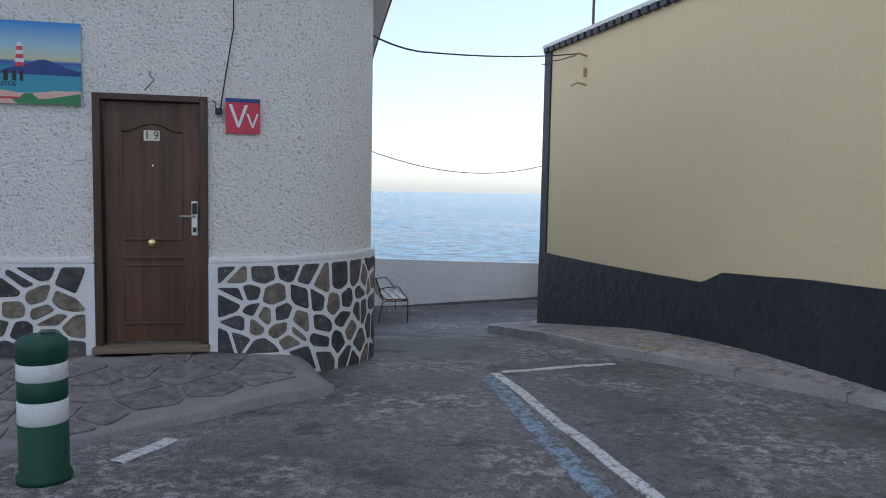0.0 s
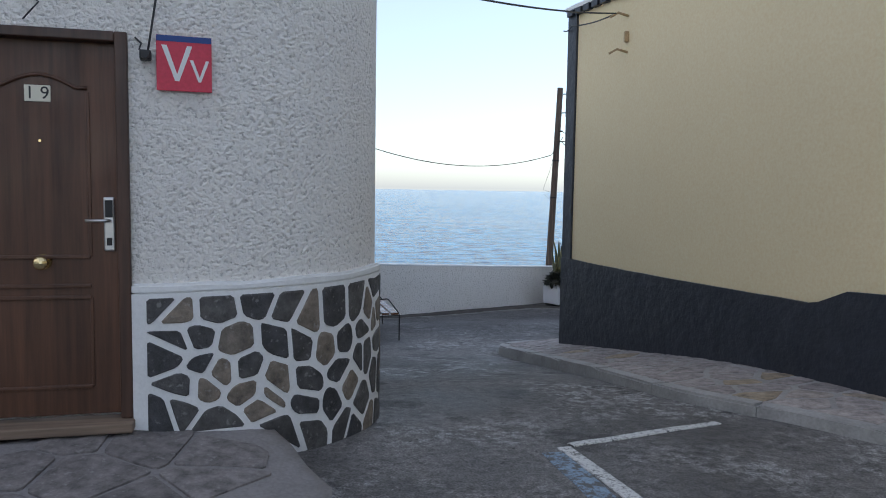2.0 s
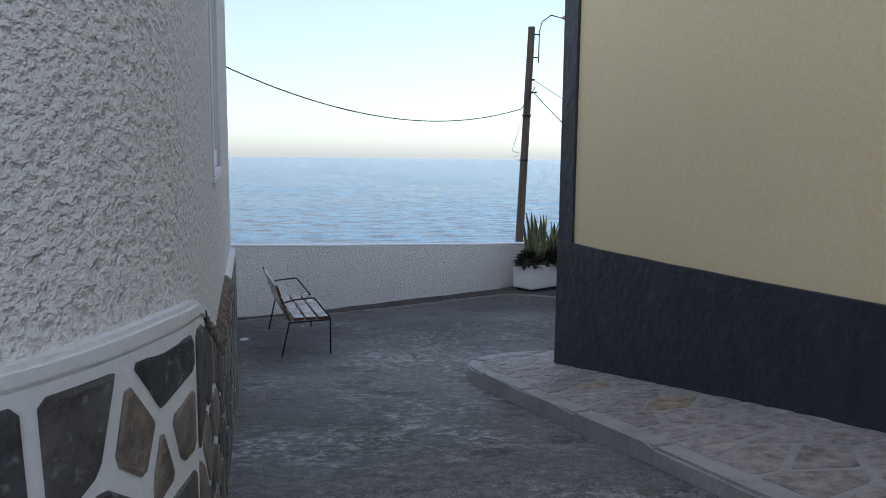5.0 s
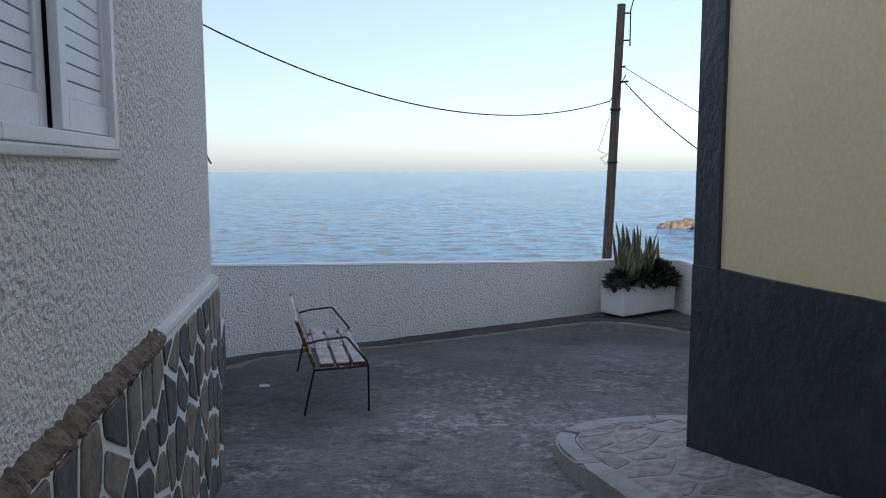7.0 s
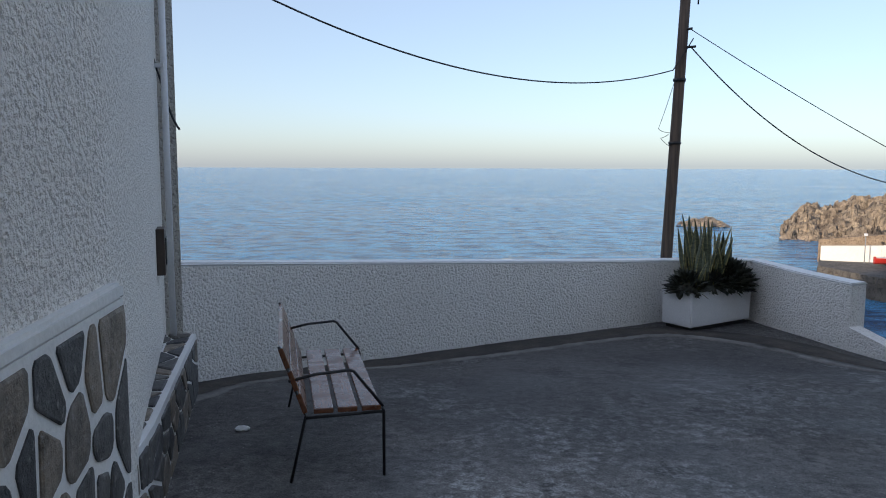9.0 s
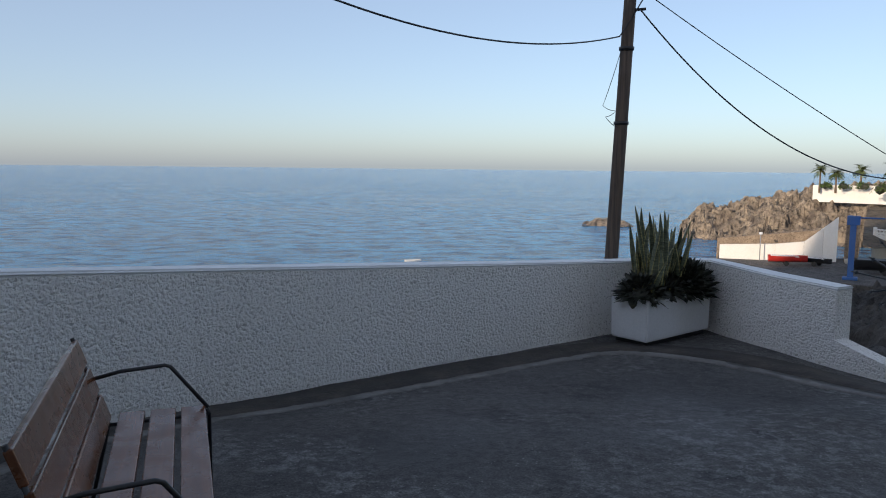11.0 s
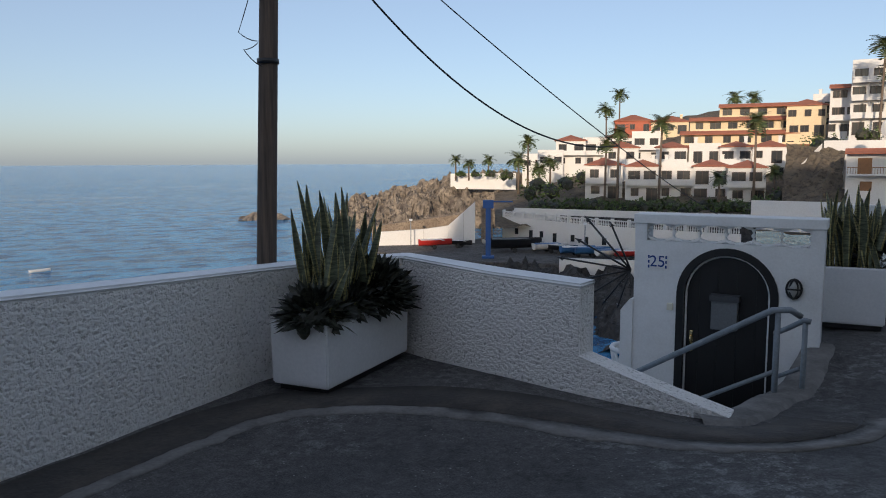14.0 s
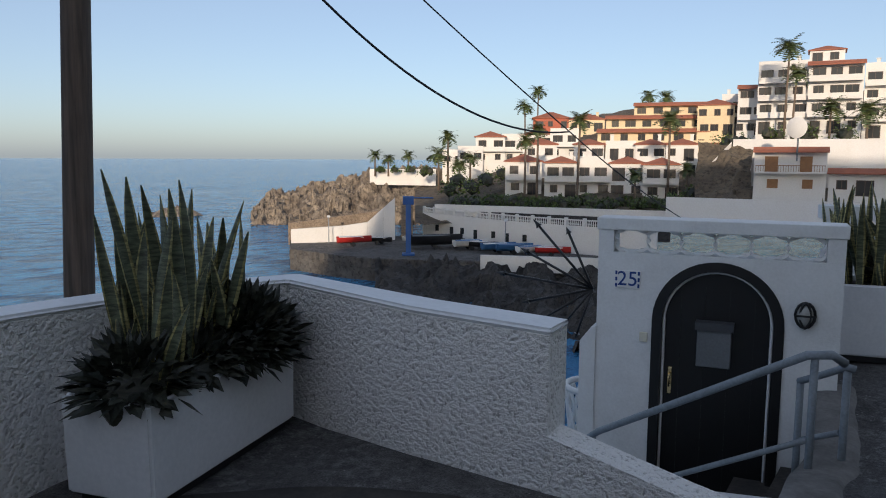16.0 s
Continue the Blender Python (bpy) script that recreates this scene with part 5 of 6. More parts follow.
gprism(bm, [(UC - ri - 0.01, -2.6), (UC + ri + 0.01, -2.6)] + [(UC + (ri + 0.01) * math.cos(math.pi * k / na), SPR + (ri + 0.01) * math.sin(math.pi * k / na)) for k in range(na + 1)], 0.08, 0.12)
gdoor = part("door", bm, M_BLACKDOOR, gate, "black arched door")
bm = bmesh.new()
for k in range(4):
    box(bm, (UC - 0.27 + 0.18 * k, 0.078, -1.6), (0.006, 0.008, 1.9))
part("door_board", bm, M_BLACK, gdoor)
bm = bmesh.new()
box(bm, (UC - 0.01, 0.03, -1.1), (0.25, 0.1, 0.32), 0, 0.008)
mb = part("mailbox", bm, plain_paint("grey_metal", (0.16, 0.17, 0.18), (0.1, 0.1, 0.1), 0.4), gdoor, "grey metal mailbox")
bm = bmesh.new()
gprism(bm, [(UC - 0.15, -0.97), (UC + 0.13, -0.97), (UC + 0.13, -0.91), (UC - 0.15, -0.91)], -0.04, 0.08)
part("mailbox_lid", bm, plain_paint("dark_grey_metal", (0.06, 0.063, 0.07), (0.1, 0.1, 0.1), 0.4), gdoor)
bm = bmesh.new()
box(bm, (UC - ri + 0.07, 0.07, -1.42), (0.035, 0.02, 0.22), 0, 0.004)
tube(bm, [(UC - ri + 0.07, 0.06, -1.36), (UC - ri + 0.07, 0.02, -1.36), (UC - ri + 0.07, 0.02, -1.46)], 0.009, 6)
part("handle", bm, M_BRASS, gdoor, "brass door handle")
bm = bmesh.new()
box(bm, (0.24, -0.006, -0.615), (0.2, 0.012, 0.14), 0, 0.003)
np_ = part("number_plate", bm, M_SIGNWHITE, gate, "white tile plate with blue number 25")
letters("25", 0.165, M_SIGNBLUE, gate, pose(0.24, -0.0135, -0.615, 90), 0.001, "number")
for q in range(6):
    bm = bmesh.new()
    z = -0.565 - 0.05 * (q % 3)
    box(bm, (0.152 if q < 3 else 0.328, -0.0135, z), (0.016, 0.002, 0.03))
    part("tile_flower", bm, M_SIGNBLUE, np_)
bm = bmesh.new()
box(bm, (UC - UR - 0.06, -0.01, -1.07), (0.06, 0.03, 0.075), 0, 0.004)
part("doorbell", bm, M_IVORY, gate)
bm = bmesh.new()
bmesh.ops.create_uvsphere(bm, u_segments=16, v_segments=10, radius=1, matrix=Matrix.Translation((1.53, -0.02, -0.79)) @ Matrix.Diagonal((0.058, 0.05, 0.085, 1)))
part("wall_lamp", bm, mat("lamp_glass", (0.35, 0.35, 0.33), 0.2), gate, "oval bulkhead lamp, unlit")
bm = bmesh.new()
for rad in (1.0, 0.5):
    tube(bm, [(1.53 + 0.066 * rad * math.cos(k * 0.3927), -0.03 - 0.04 * (1 - rad), -0.79 + 0.092 * math.sin(k * 0.3927)) for k in range(17)], 0.011, 6)
box(bm, (1.53, -0.07, -0.79), (0.125, 0.012, 0.014))
part("lamp_cage", bm, M_BLACK, gate)
# spiked iron fan beside the gate
fan = thing("spiked_fan", "black iron fan of pointed rods guarding the gate side", "guard", (6.65, 19.78, -0.72), GANG)
for k, (du, dz, L) in enumerate(((-0.42, 0.9, 0.62), (-0.68, 0.73, 0.85), (-0.85, 0.42, 0.78), (-0.97, 0.1, 0.95), (-0.95, -0.25, 0.7), (-0.8, -0.55, 0.62), (-0.6, -0.8, 0.55), (-0.3, -0.95, 0.5))):
    bm = bmesh.new()
    q = Vector((du, 0, dz)).normalized() * L * 0.85
    tube(bm, [(0, 0, 0), q], 0.011, 6)
    tube(bm, [q * 0.94, q * 0.97, q * 1.05], 0.03, 6, 0.002)
    part("spike", bm, M_BLACKIRON, fan)

# steps down to the gate and the railing
steps = thing("gate_steps", "rough cement steps going down to the black door", "stairs", kind="structure")
for k in range(5):
    bm = bmesh.new()
    a = Vector((6.15, 17.78 + 0.3 * k))
    prism(bm, [(6.12, a.y), (7.56 - 0.16 * k, a.y + 0.42), (7.56 - 0.16 * (k + 1), a.y + 0.72), (6.12, a.y + 0.3)], -4, -1.97 - 0.17 * k)
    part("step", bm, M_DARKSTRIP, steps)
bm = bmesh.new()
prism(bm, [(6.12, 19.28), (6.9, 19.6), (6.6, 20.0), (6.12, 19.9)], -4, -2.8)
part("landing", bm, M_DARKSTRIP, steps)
lip = solid
bm = bmesh.new()
LIP = Line([(p.x, p.y) for p in smooth_path([(4.86, 17.45), (5.1, 17.34), (5.55, 17.45), (6.0, 17.62), (6.5, 17.75), (7.0, 17.98), (7.6, 18.25)], 5)])
prev = None
for k in range(41):
    s = LIP.length * k / 40
    w = 0.12 + 0.04 * noise.noise(Vector((s * 3, 5, 0)))
    row = []
    for o, dz in ((-0.14, -0.6), (-0.13, 0.02), (-0.05, 0.035), (w, 0.03), (w + 0.05, -0.02)):
        q = LIP.at(s, o)
        row.append(bm.verts.new((q.x, q.y, gz(q.x, q.y) + dz + 0.012 * noise.noise(Vector((q.x * 6, q.y * 6, o))))))
    if prev:
        for u in range(4):
            bm.faces.new((prev[u], prev[u + 1], row[u + 1], row[u])).smooth = True
    prev = row
solid("cement_lip", bm, M_GUTTER, "rough broken cement lip above the gate steps", "kerb", "structure")
bm = bmesh.new()
strip_wall(bm, Line([(4.95, 17.55), (6.12, 17.78), (6.12, 19.9)]), 0, 3.2, -14.2, lambda s: -1.45 - 0.0 * s if s < 1.1 else -1.62 - 0.28 * (s - 1.1), -0.02, 0.2)
solid("retaining_wall", bm, M_WHITE, "white retaining wall below the terrace edge", "wall", "structure")

rail = thing("handrail", "galvanised tubular handrail beside the gate steps", "railing")
bm = bmesh.new()
tube(bm, [(6.28, 17.62, -0.80), (6.2, 17.66, -0.745), (6.12, 17.76, -0.755), (6.08, 19.2, -1.62), (6.08, 19.3, -1.70), (6.08, 19.3, -1.85)], 0.026, 10)
part("top_bar", bm, M_RAIL, rail)
bm = bmesh.new()
tube(bm, [(6.14, 17.74, -1.25), (6.08, 19.25, -2.15)], 0.018, 8)
part("lower_bar", bm, M_RAIL, rail)
for x, y, z0, z1 in ((6.15, 17.73, -1.62, -0.76), (6.08, 19.25, -2.6, -1.66)):
    bm = bmesh.new()
    tube(bm, [(x, y, z0), (x, y, z1)], 0.022, 10)
    part("post", bm, M_RAIL, rail)
rail2 = thing("handrail", "short galvanised tubular rail at the head of the steps", "railing")
bm = bmesh.new()
tube(bm, [(6.42, 17.62, -0.86), (6.40, 17.66, -0.85), (6.47, 17.85, -0.96), (6.5, 17.98, -1.03)], 0.022, 10)
part("top_bar", bm, M_RAIL, rail2)
bm = bmesh.new()
tube(bm, [(6.4, 17.68, -1.25), (6.5, 17.95, -1.4)], 0.018, 8)
part("lower_bar", bm, M_RAIL, rail2)
for x, y, z1 in ((6.41, 17.66, -0.86), (6.5, 17.97, -1.02)):
    bm = bmesh.new()
    tube(bm, [(x, y, -1.75), (x, y, z1)], 0.022, 10)
    part("post", bm, M_RAIL, rail2)

# pierced white pot on a pillar behind the gate pier
pot = thing("lattice_pot", "white pierced cement flower pot behind the gate pier", "pot", (6.98, 20.03, -2.13))
bm = bmesh.new()
box(bm, (0, 0, -6.1), (0.4, 0.4, 12.2), 0, 0.01)
part("pillar", bm, M_WHITE, pot)
for z, r_ in ((0.03, 0.19), (0.47, 0.235)):
    bm = bmesh.new()
    tube(bm, [(r_ * math.cos(k * 0.2618), r_ * math.sin(k * 0.2618), z) for k in range(25)], 0.028, 6)
    part("ring", bm, M_WHITE, pot)
for k in range(14):
    for sg in (-1, 1):
        bm = bmesh.new()
        tube(bm, [((0.19 + 0.045 * q / 6) * math.cos(k * 0.4488 + sg * 0.11 * q), (0.19 + 0.045 * q / 6) * math.sin(k * 0.4488 + sg * 0.11 * q), 0.04 + 0.42 * q / 6) for q in range(7)], 0.016, 5)
        part("lattice_bar", bm, M_WHITE, pot)

# pierced garden wall behind the second planter
gw = thing("pierced_wall", "white garden wall with a pierced block frieze", "wall", kind="structure")
LGW = Line([(10.9, 16.2), (9.9, 17.6), (8.95, 19.05)])
bm = bmesh.new()
strip_wall(bm, LGW, 0, LGW.length, -14, -0.72, 0.0, 0.2)
part("wall_body", bm, M_WHITE, gw)
bm = bmesh.new()
strip_wall(bm, LGW, 0, LGW.length, -0.2, -0.08, -0.01, 0.21)
part("cap", bm, M_WHITE, gw)
s = 0.0
while s < LGW.length - 0.27:
    for r in range(2):
        k = LGW.seg(s + 0.13)
        d = LGW.p[k + 1] - LGW.p[k]
        bm = bmesh.new()
        pierced(bm, -0.13, 0.13, -0.718 + 0.26 * r, -0.462 + 0.26 * r, 0.0, 0.08, 0.1)
        o = part("pierced_block", bm, M_WHITE, gw)
        p = LGW.at(s + 0.13, 0.06)
        o.matrix_basis = pose(p.x, p.y, 0, 0, 0, math.degrees(math.atan2(d.y, d.x)))
    s += 0.265

# ---- far shore: harbour, headland and hillside town ----
EX, EY, EZ = 1.41, 15.02, 0.38


def spot(bearing, distance):
    b = radians(bearing)
    return (EX + distance * math.sin(b), EY + distance * math.cos(b))


M_TOWNWHITE = plain_paint("town_white", (0.72, 0.70, 0.67), (0.62, 0.58, 0.53), 0.8, 0.35, 0.4, 0.01, 6.0)
M_TOWNYELLOW = plain_paint("town_ochre", (0.72, 0.58, 0.38), (0.6, 0.47, 0.3), 0.8, 0.35, 0.4, 0.01, 6.0)
M_TOWNRED = plain_paint("town_red", (0.42, 0.12, 0.07), (0.3, 0.1, 0.06), 0.8, 0.35, 0.4, 0.01, 6.0)
M_TOWNTILE = plain_paint("town_roof_tile", (0.36, 0.13, 0.075), (0.22, 0.08, 0.05), 0.85, 0.8, 0.6, 0.03, 5.0)
M_GLASS = mat("dark_window_glass", (0.025, 0.028, 0.032), 0.15)
M_TOWNWOOD = plain_paint("town_wood", (0.28, 0.14, 0.06), (0.16, 0.08, 0.04), 0.6, 2.0, 0.5)
M_DARKWOOD = plain_paint("town_dark_wood", (0.05, 0.03, 0.022), (0.08, 0.05, 0.04), 0.6, 2.0, 0.5)


def rock_mat(name, lo, hi, scale):
    m = mat(name, lo, 0.92)
    v = coords(m)
    n1 = noise_of(m, v, scale, 8.0, 0.7)
    c = mix(m, ramp(m, n1, (0.35, 0.0), (0.66, 1.0)), lo, hi)
    c = mix(m, ramp(m, noise_of(m, v, scale * 5, 6.0, 0.7), (0.36, 0.8), (0.5, 0.0)), c, tuple(q * 0.3 for q in lo))
    set_in(m, "Base Color", c)
    bump(m, n1, 1.0, 1.2 / scale * 0.3)
    return m


M_ROCK = rock_mat("volcanic_rock", (0.09, 0.072, 0.06), (0.4, 0.33, 0.25), 0.25)
M_DARKROCK = rock_mat("wet_black_rock", (0.03, 0.028, 0.027), (0.08, 0.075, 0.07), 0.4)
M_EARTH = rock_mat("dry_slope", (0.10, 0.08, 0.06), (0.2, 0.16, 0.11), 0.3)
M_QUAY = rock_mat("quay_stone", (0.075, 0.07, 0.066), (0.15, 0.14, 0.13), 0.5)
M_STONEWALL = rock_mat("rubble_wall", (0.2, 0.15, 0.11), (0.36, 0.28, 0.2), 1.2)


def rock_field(name, label, b0, b1, d0, d1, height, material, nb=60, nd_=24, rough=1.0, seed=0.0, cat="rock", kind=""):
    """A rocky heap over a stretch of bearings and distances; height(b, t) with t from the water in."""
    bm = bmesh.new()
    g = []
    for i in range(nb + 1):
        b = b0 + (b1 - b0) * i / nb
        row = []
        for j in range(nd_ + 1):
            t = j / nd_
            x, y = spot(b, d0 + (d1 - d0) * t)
            z = height(b, t)
            p = Vector((x, y, z))
            q = p * 0.16 + Vector((seed, 0, 0))
            k = noise.fractal(q, 1.0, 2.1, 5) * 1.1 + 1.6 * (0.5 - abs(noise.noise(q * 2.3))) + 0.8 * noise.cell(q * 2.6) + 0.4 * noise.cell(q * 6.0)
            row.append(bm.verts.new(p + Vector((0.6 * noise.noise(q * 2), 0.6 * noise.noise(q * 2 + Vector((9, 0, 0))), k)) * rough))
        g.append(row)
    for a, b in zip(g, g[1:]):
        for j in range(nd_):
            bm.faces.new((a[j], b[j], b[j + 1], a[j + 1]))
    return solid(name, bm, material, label, cat, kind)


def slope_z(b, d):
    """The hillside under the town."""
    z = float(np.interp(d, [108, 114, 128, 140, 160, 185, 260], [-8.5, -7.6, -6.2, -3.0, 0.6, 6.0, 16.0]))
    k = float(np.interp(b, [33, 38, 44, 50, 60, 75], [0.0, 0.15, 0.7, 1.0, 1.15, 1.3]))
    return -7.4 + (z + 7.4) * k if z > -7.4 else z


rock_field("hillside", "terraced dry hillside under the white town", 36, 80, 108, 260, lambda b, t: slope_z(b, 108 + 152 * t) - 0.6, M_EARTH, 60, 40, 0.35, 3.0, "hill", "structure")
rock_field("headland", "rugged brown volcanic headland in low sun", 23.8, 39.0, 160, 205, lambda b, t: -15.2 + (float(np.interp(b, [23.8, 24.6, 25.6, 27.5, 30, 33, 36, 39], [0.4, 3.2, 5.4, 6.2, 7.8, 10.0, 10.9, 10.9]))) * float(np.interp(t, [0, 0.08, 0.2, 0.4, 0.6, 1], [0, 0.18, 0.45, 0.75, 1, 1.0])), M_ROCK, 220, 70, 1.35, 0.0, "headland", "structure")
rock_field("rock_islet", "low brown rocky islet in the sea", 16.6, 20.4, 190, 204, lambda b, t: -14.6 + 2.2 * math.sin(math.pi * t) * math.sin(math.pi * (b - 16.6) / 3.8), M_ROCK, 24, 10, 0.6, 7.0)
rock_field("rocky_shore", "dark wet rocks at the foot of the quay", 33, 62, 56, 87, lambda b, t: -14.6 + 2.4 * t + 0.4 * math.sin(b * 1.7), M_DARKROCK, 90, 40, 0.9, 5.0)

quay = thing("quay", "dark stone quay of the small harbour", "quay", kind="structure")
bm = bmesh.new()
prism(bm, [spot(26.6, 98), spot(30, 91), spot(33, 87.5), spot(37, 86), spot(40.9, 85.5), spot(50, 85), spot(52, 94), spot(44, 100), spot(37.4, 118), spot(34.6, 112), spot(26.6, 110)], -14.8, -11.3)
part("quay_body", bm, M_QUAY, quay)
rng = random.Random(31)
for k in range(26):
    b = 26.8 + k * 0.56
    d = float(np.interp(b, [26.6, 30, 33, 37, 40.9], [98, 91, 87.5, 86, 85.5]))
    x, y = spot(b, d)
    bm = bmesh.new()
    box(bm, (x, y, -11.95 + rng.uniform(-0.05, 0.05)), (rng.uniform(0.8, 0.9), 0.5, 1.2), -b + rng.uniform(-3, 3), 0.06)
    part("block", bm, M_QUAY, quay)
lowq = thing("harbour_low_wall", "low white harbour wall on the quay", "wall", kind="structure")
bm = bmesh.new()
prism(bm, [spot(41, 85), spot(51, 84.4), spot(51, 84.9), spot(41, 85.5)], -12.4, -10.6)
part("wall_body", bm, M_TOWNWHITE, lowq)

ramp_wall = thing("harbour_wall", "white harbour wall rising beside stairs, lit by the sun", "wall", kind="structure")
prev = None
for (b0, d0, z0), (b1, d1, z1) in zip(((26.7, 104, -9.4), (30.5, 105, -9.1), (32.4, 106, -8.7), (33.6, 107, -6.8)), ((30.5, 105, -9.1), (32.4, 106, -8.7), (33.6, 107, -6.8), (34.5, 107, -5.3))):
    bm = bmesh.new()
    prism(bm, [spot(b0, d0), spot(b1 - 0.01, d1), spot(b1 - 0.01, d1 + 0.5), spot(b0, d0 + 0.5)], -11.6, [z0, z1, z1, z0])
    part("wall_body", bm, M_TOWNWHITE, ramp_wall)
stw = thing("rubble_wall", "brown rubble stone wall behind the harbour", "wall", kind="structure")
bm = bmesh.new()
prism(bm, [spot(26.5, 108), spot(34.2, 111), spot(34.2, 112), spot(26.5, 109)], -12, [-8.9, -7.2, -7.2, -8.9])
part("wall_body", bm, M_STONEWALL, stw)
st = thing("harbour_stairs", "stone stairs climbing from the harbour", "stairs", kind="structure")
for k in range(14):
    bm = bmesh.new()
    x, y = spot(35.4, 108.5 + 0.4 * k)
    box(bm, (x, y, -12 + (0.9 + 0.36 * k) / 2), (1.7, 0.42, 0.9 + 0.36 * k), -35.4)
    part("step", bm, M_STONEWALL, st)

bal = thing("balustrade_wall", "long white curved harbour wall topped by a balustrade", "wall", kind="structure")
BAL = Line([spot(36.6, 114), spot(38.5, 109), spot(41, 103), spot(44, 98), spot(48, 93.5), spot(54, 90)])
bm = bmesh.new()
strip_wall(bm, BAL, 0, BAL.length, -11.6, -8.0, 0, -0.4)
part("wall_body", bm, M_TOWNWHITE, bal)
for z0, z1 in ((-8.0, -7.88), (-7.22, -7.08)):
    bm = bmesh.new()
    strip_wall(bm, BAL, 0, BAL.length, z0 + 0.002, z1, 0.02, -0.32)
    part("rail", bm, M_TOWNWHITE, bal)
s = 0.2
k = 0
me_b, me_p = None, None
while s < BAL.length:
    p = BAL.at(s, -0.15)
    big = k % 9 == 0
    if big and me_p is None or (not big and me_b is None):
        bm = bmesh.new()
        if big:
            box(bm, (0, 0, 0.5), (0.36, 0.36, 1.0), 0, 0.03)
            me_p = mesh_of(bm, "pier", M_TOWNWHITE)
        else:
            ring_body(bm, [(0.07, 0), (0.06, 0.1), (0.1, 0.25), (0.05, 0.5), (0.07, 0.68)], 6)
            me_b = mesh_of(bm, "baluster", M_TOWNWHITE)
    o = new("pier" if big else "baluster", me_p if big else me_b)
    o.parent = bal
    o.matrix_basis = pose(p.x, p.y, -7.9)
    s += 0.28
    k += 1
for k, s in enumerate((4, 7.5, 10, 13, 16.5, 19, 22)):
    p = BAL.at(s, 0.02)
    bm = bmesh.new()
    box(bm, (p.x, p.y, -10.4 if k % 2 else -9.9), (0.9, 0.1, 1.8 if k % 2 else 0.9), -41)
    part("opening", bm, M_GLASS, bal)


def town_wall(name, label, b0, d0, b1, d1, z0, z1, z2, material, t=0.4):
    o = thing(name, label, "wall", kind="structure")
    bm = bmesh.new()
    prism(bm, [spot(b0, d0), spot(b1, d1), spot(b1, d1 + t), spot(b0, d0 + t)], z0, [z1, z2, z2, z1])
    part("wall_body", bm, material, o)
    return o


town_wall("garden_wall", "long white garden wall above the harbour", 37.5, 113.5, 55, 111, -10, -6.6, -7.0, M_TOWNWHITE)
town_wall("rock_cut", "dark rock cutting below the garden wall", 41, 111.5, 55, 107, -11, -7.6, -8.0, M_DARKROCK, 1.0)
town_wall("roadside_wall", "tall white roadside wall", 54.6, 109, 69, 108, -9, -4.9, -5.0, M_TOWNWHITE)
town_wall("roadside_wall", "white retaining wall below the flats", 59, 134, 70, 130, -4, 3.6, 3.4, M_TOWNWHITE)
town_wall("lookout_wall", "white lookout wall on the headland", 32.6, 178, 37.6, 172, -6, -2.4, -2.2, M_TOWNWHITE)
town_wall("stepped_wall", "white stepped wall up the slope", 56.9, 126, 58.9, 134, -6, -2.0, 3.2, M_TOWNWHITE)
rock_field("rock_slope", "bare brown rubble slope between the houses", 56.6, 60.3, 119, 134, lambda b, t: -6.5 + 9.0 * t, M_EARTH, 16, 14, 0.6, 9.0)


def hip_roof(bm, w, d, z, h, over=0.35):
    a = [(-w / 2 - over, -over), (w / 2 + over, -over), (w / 2 + over, d + over), (-w / 2 - over, d + over)]
    lo = [bm.verts.new((x, y, z)) for x, y in a]
    lo2 = [bm.verts.new((x, y, z + 0.15)) for x, y in a]
    r = min(w, d) / 2
    hi = [bm.verts.new((-w / 2 + r, d / 2, z + h)), bm.verts.new((w / 2 - r + 0.01, d / 2, z + h))]
    bm.faces.new(lo[::-1])
    for i in range(4):
        bm.faces.new((lo[i], lo[(i + 1) % 4], lo2[(i + 1) % 4], lo2[i]))
    bm.faces.new((lo2[0], lo2[1], hi[1], hi[0]))
    bm.faces.new((lo2[1], lo2[2], hi[1]))
    bm.faces.new((lo2[2], lo2[3], hi[0], hi[1]))
    bm.faces.new((lo2[3], lo2[0], hi[0]))


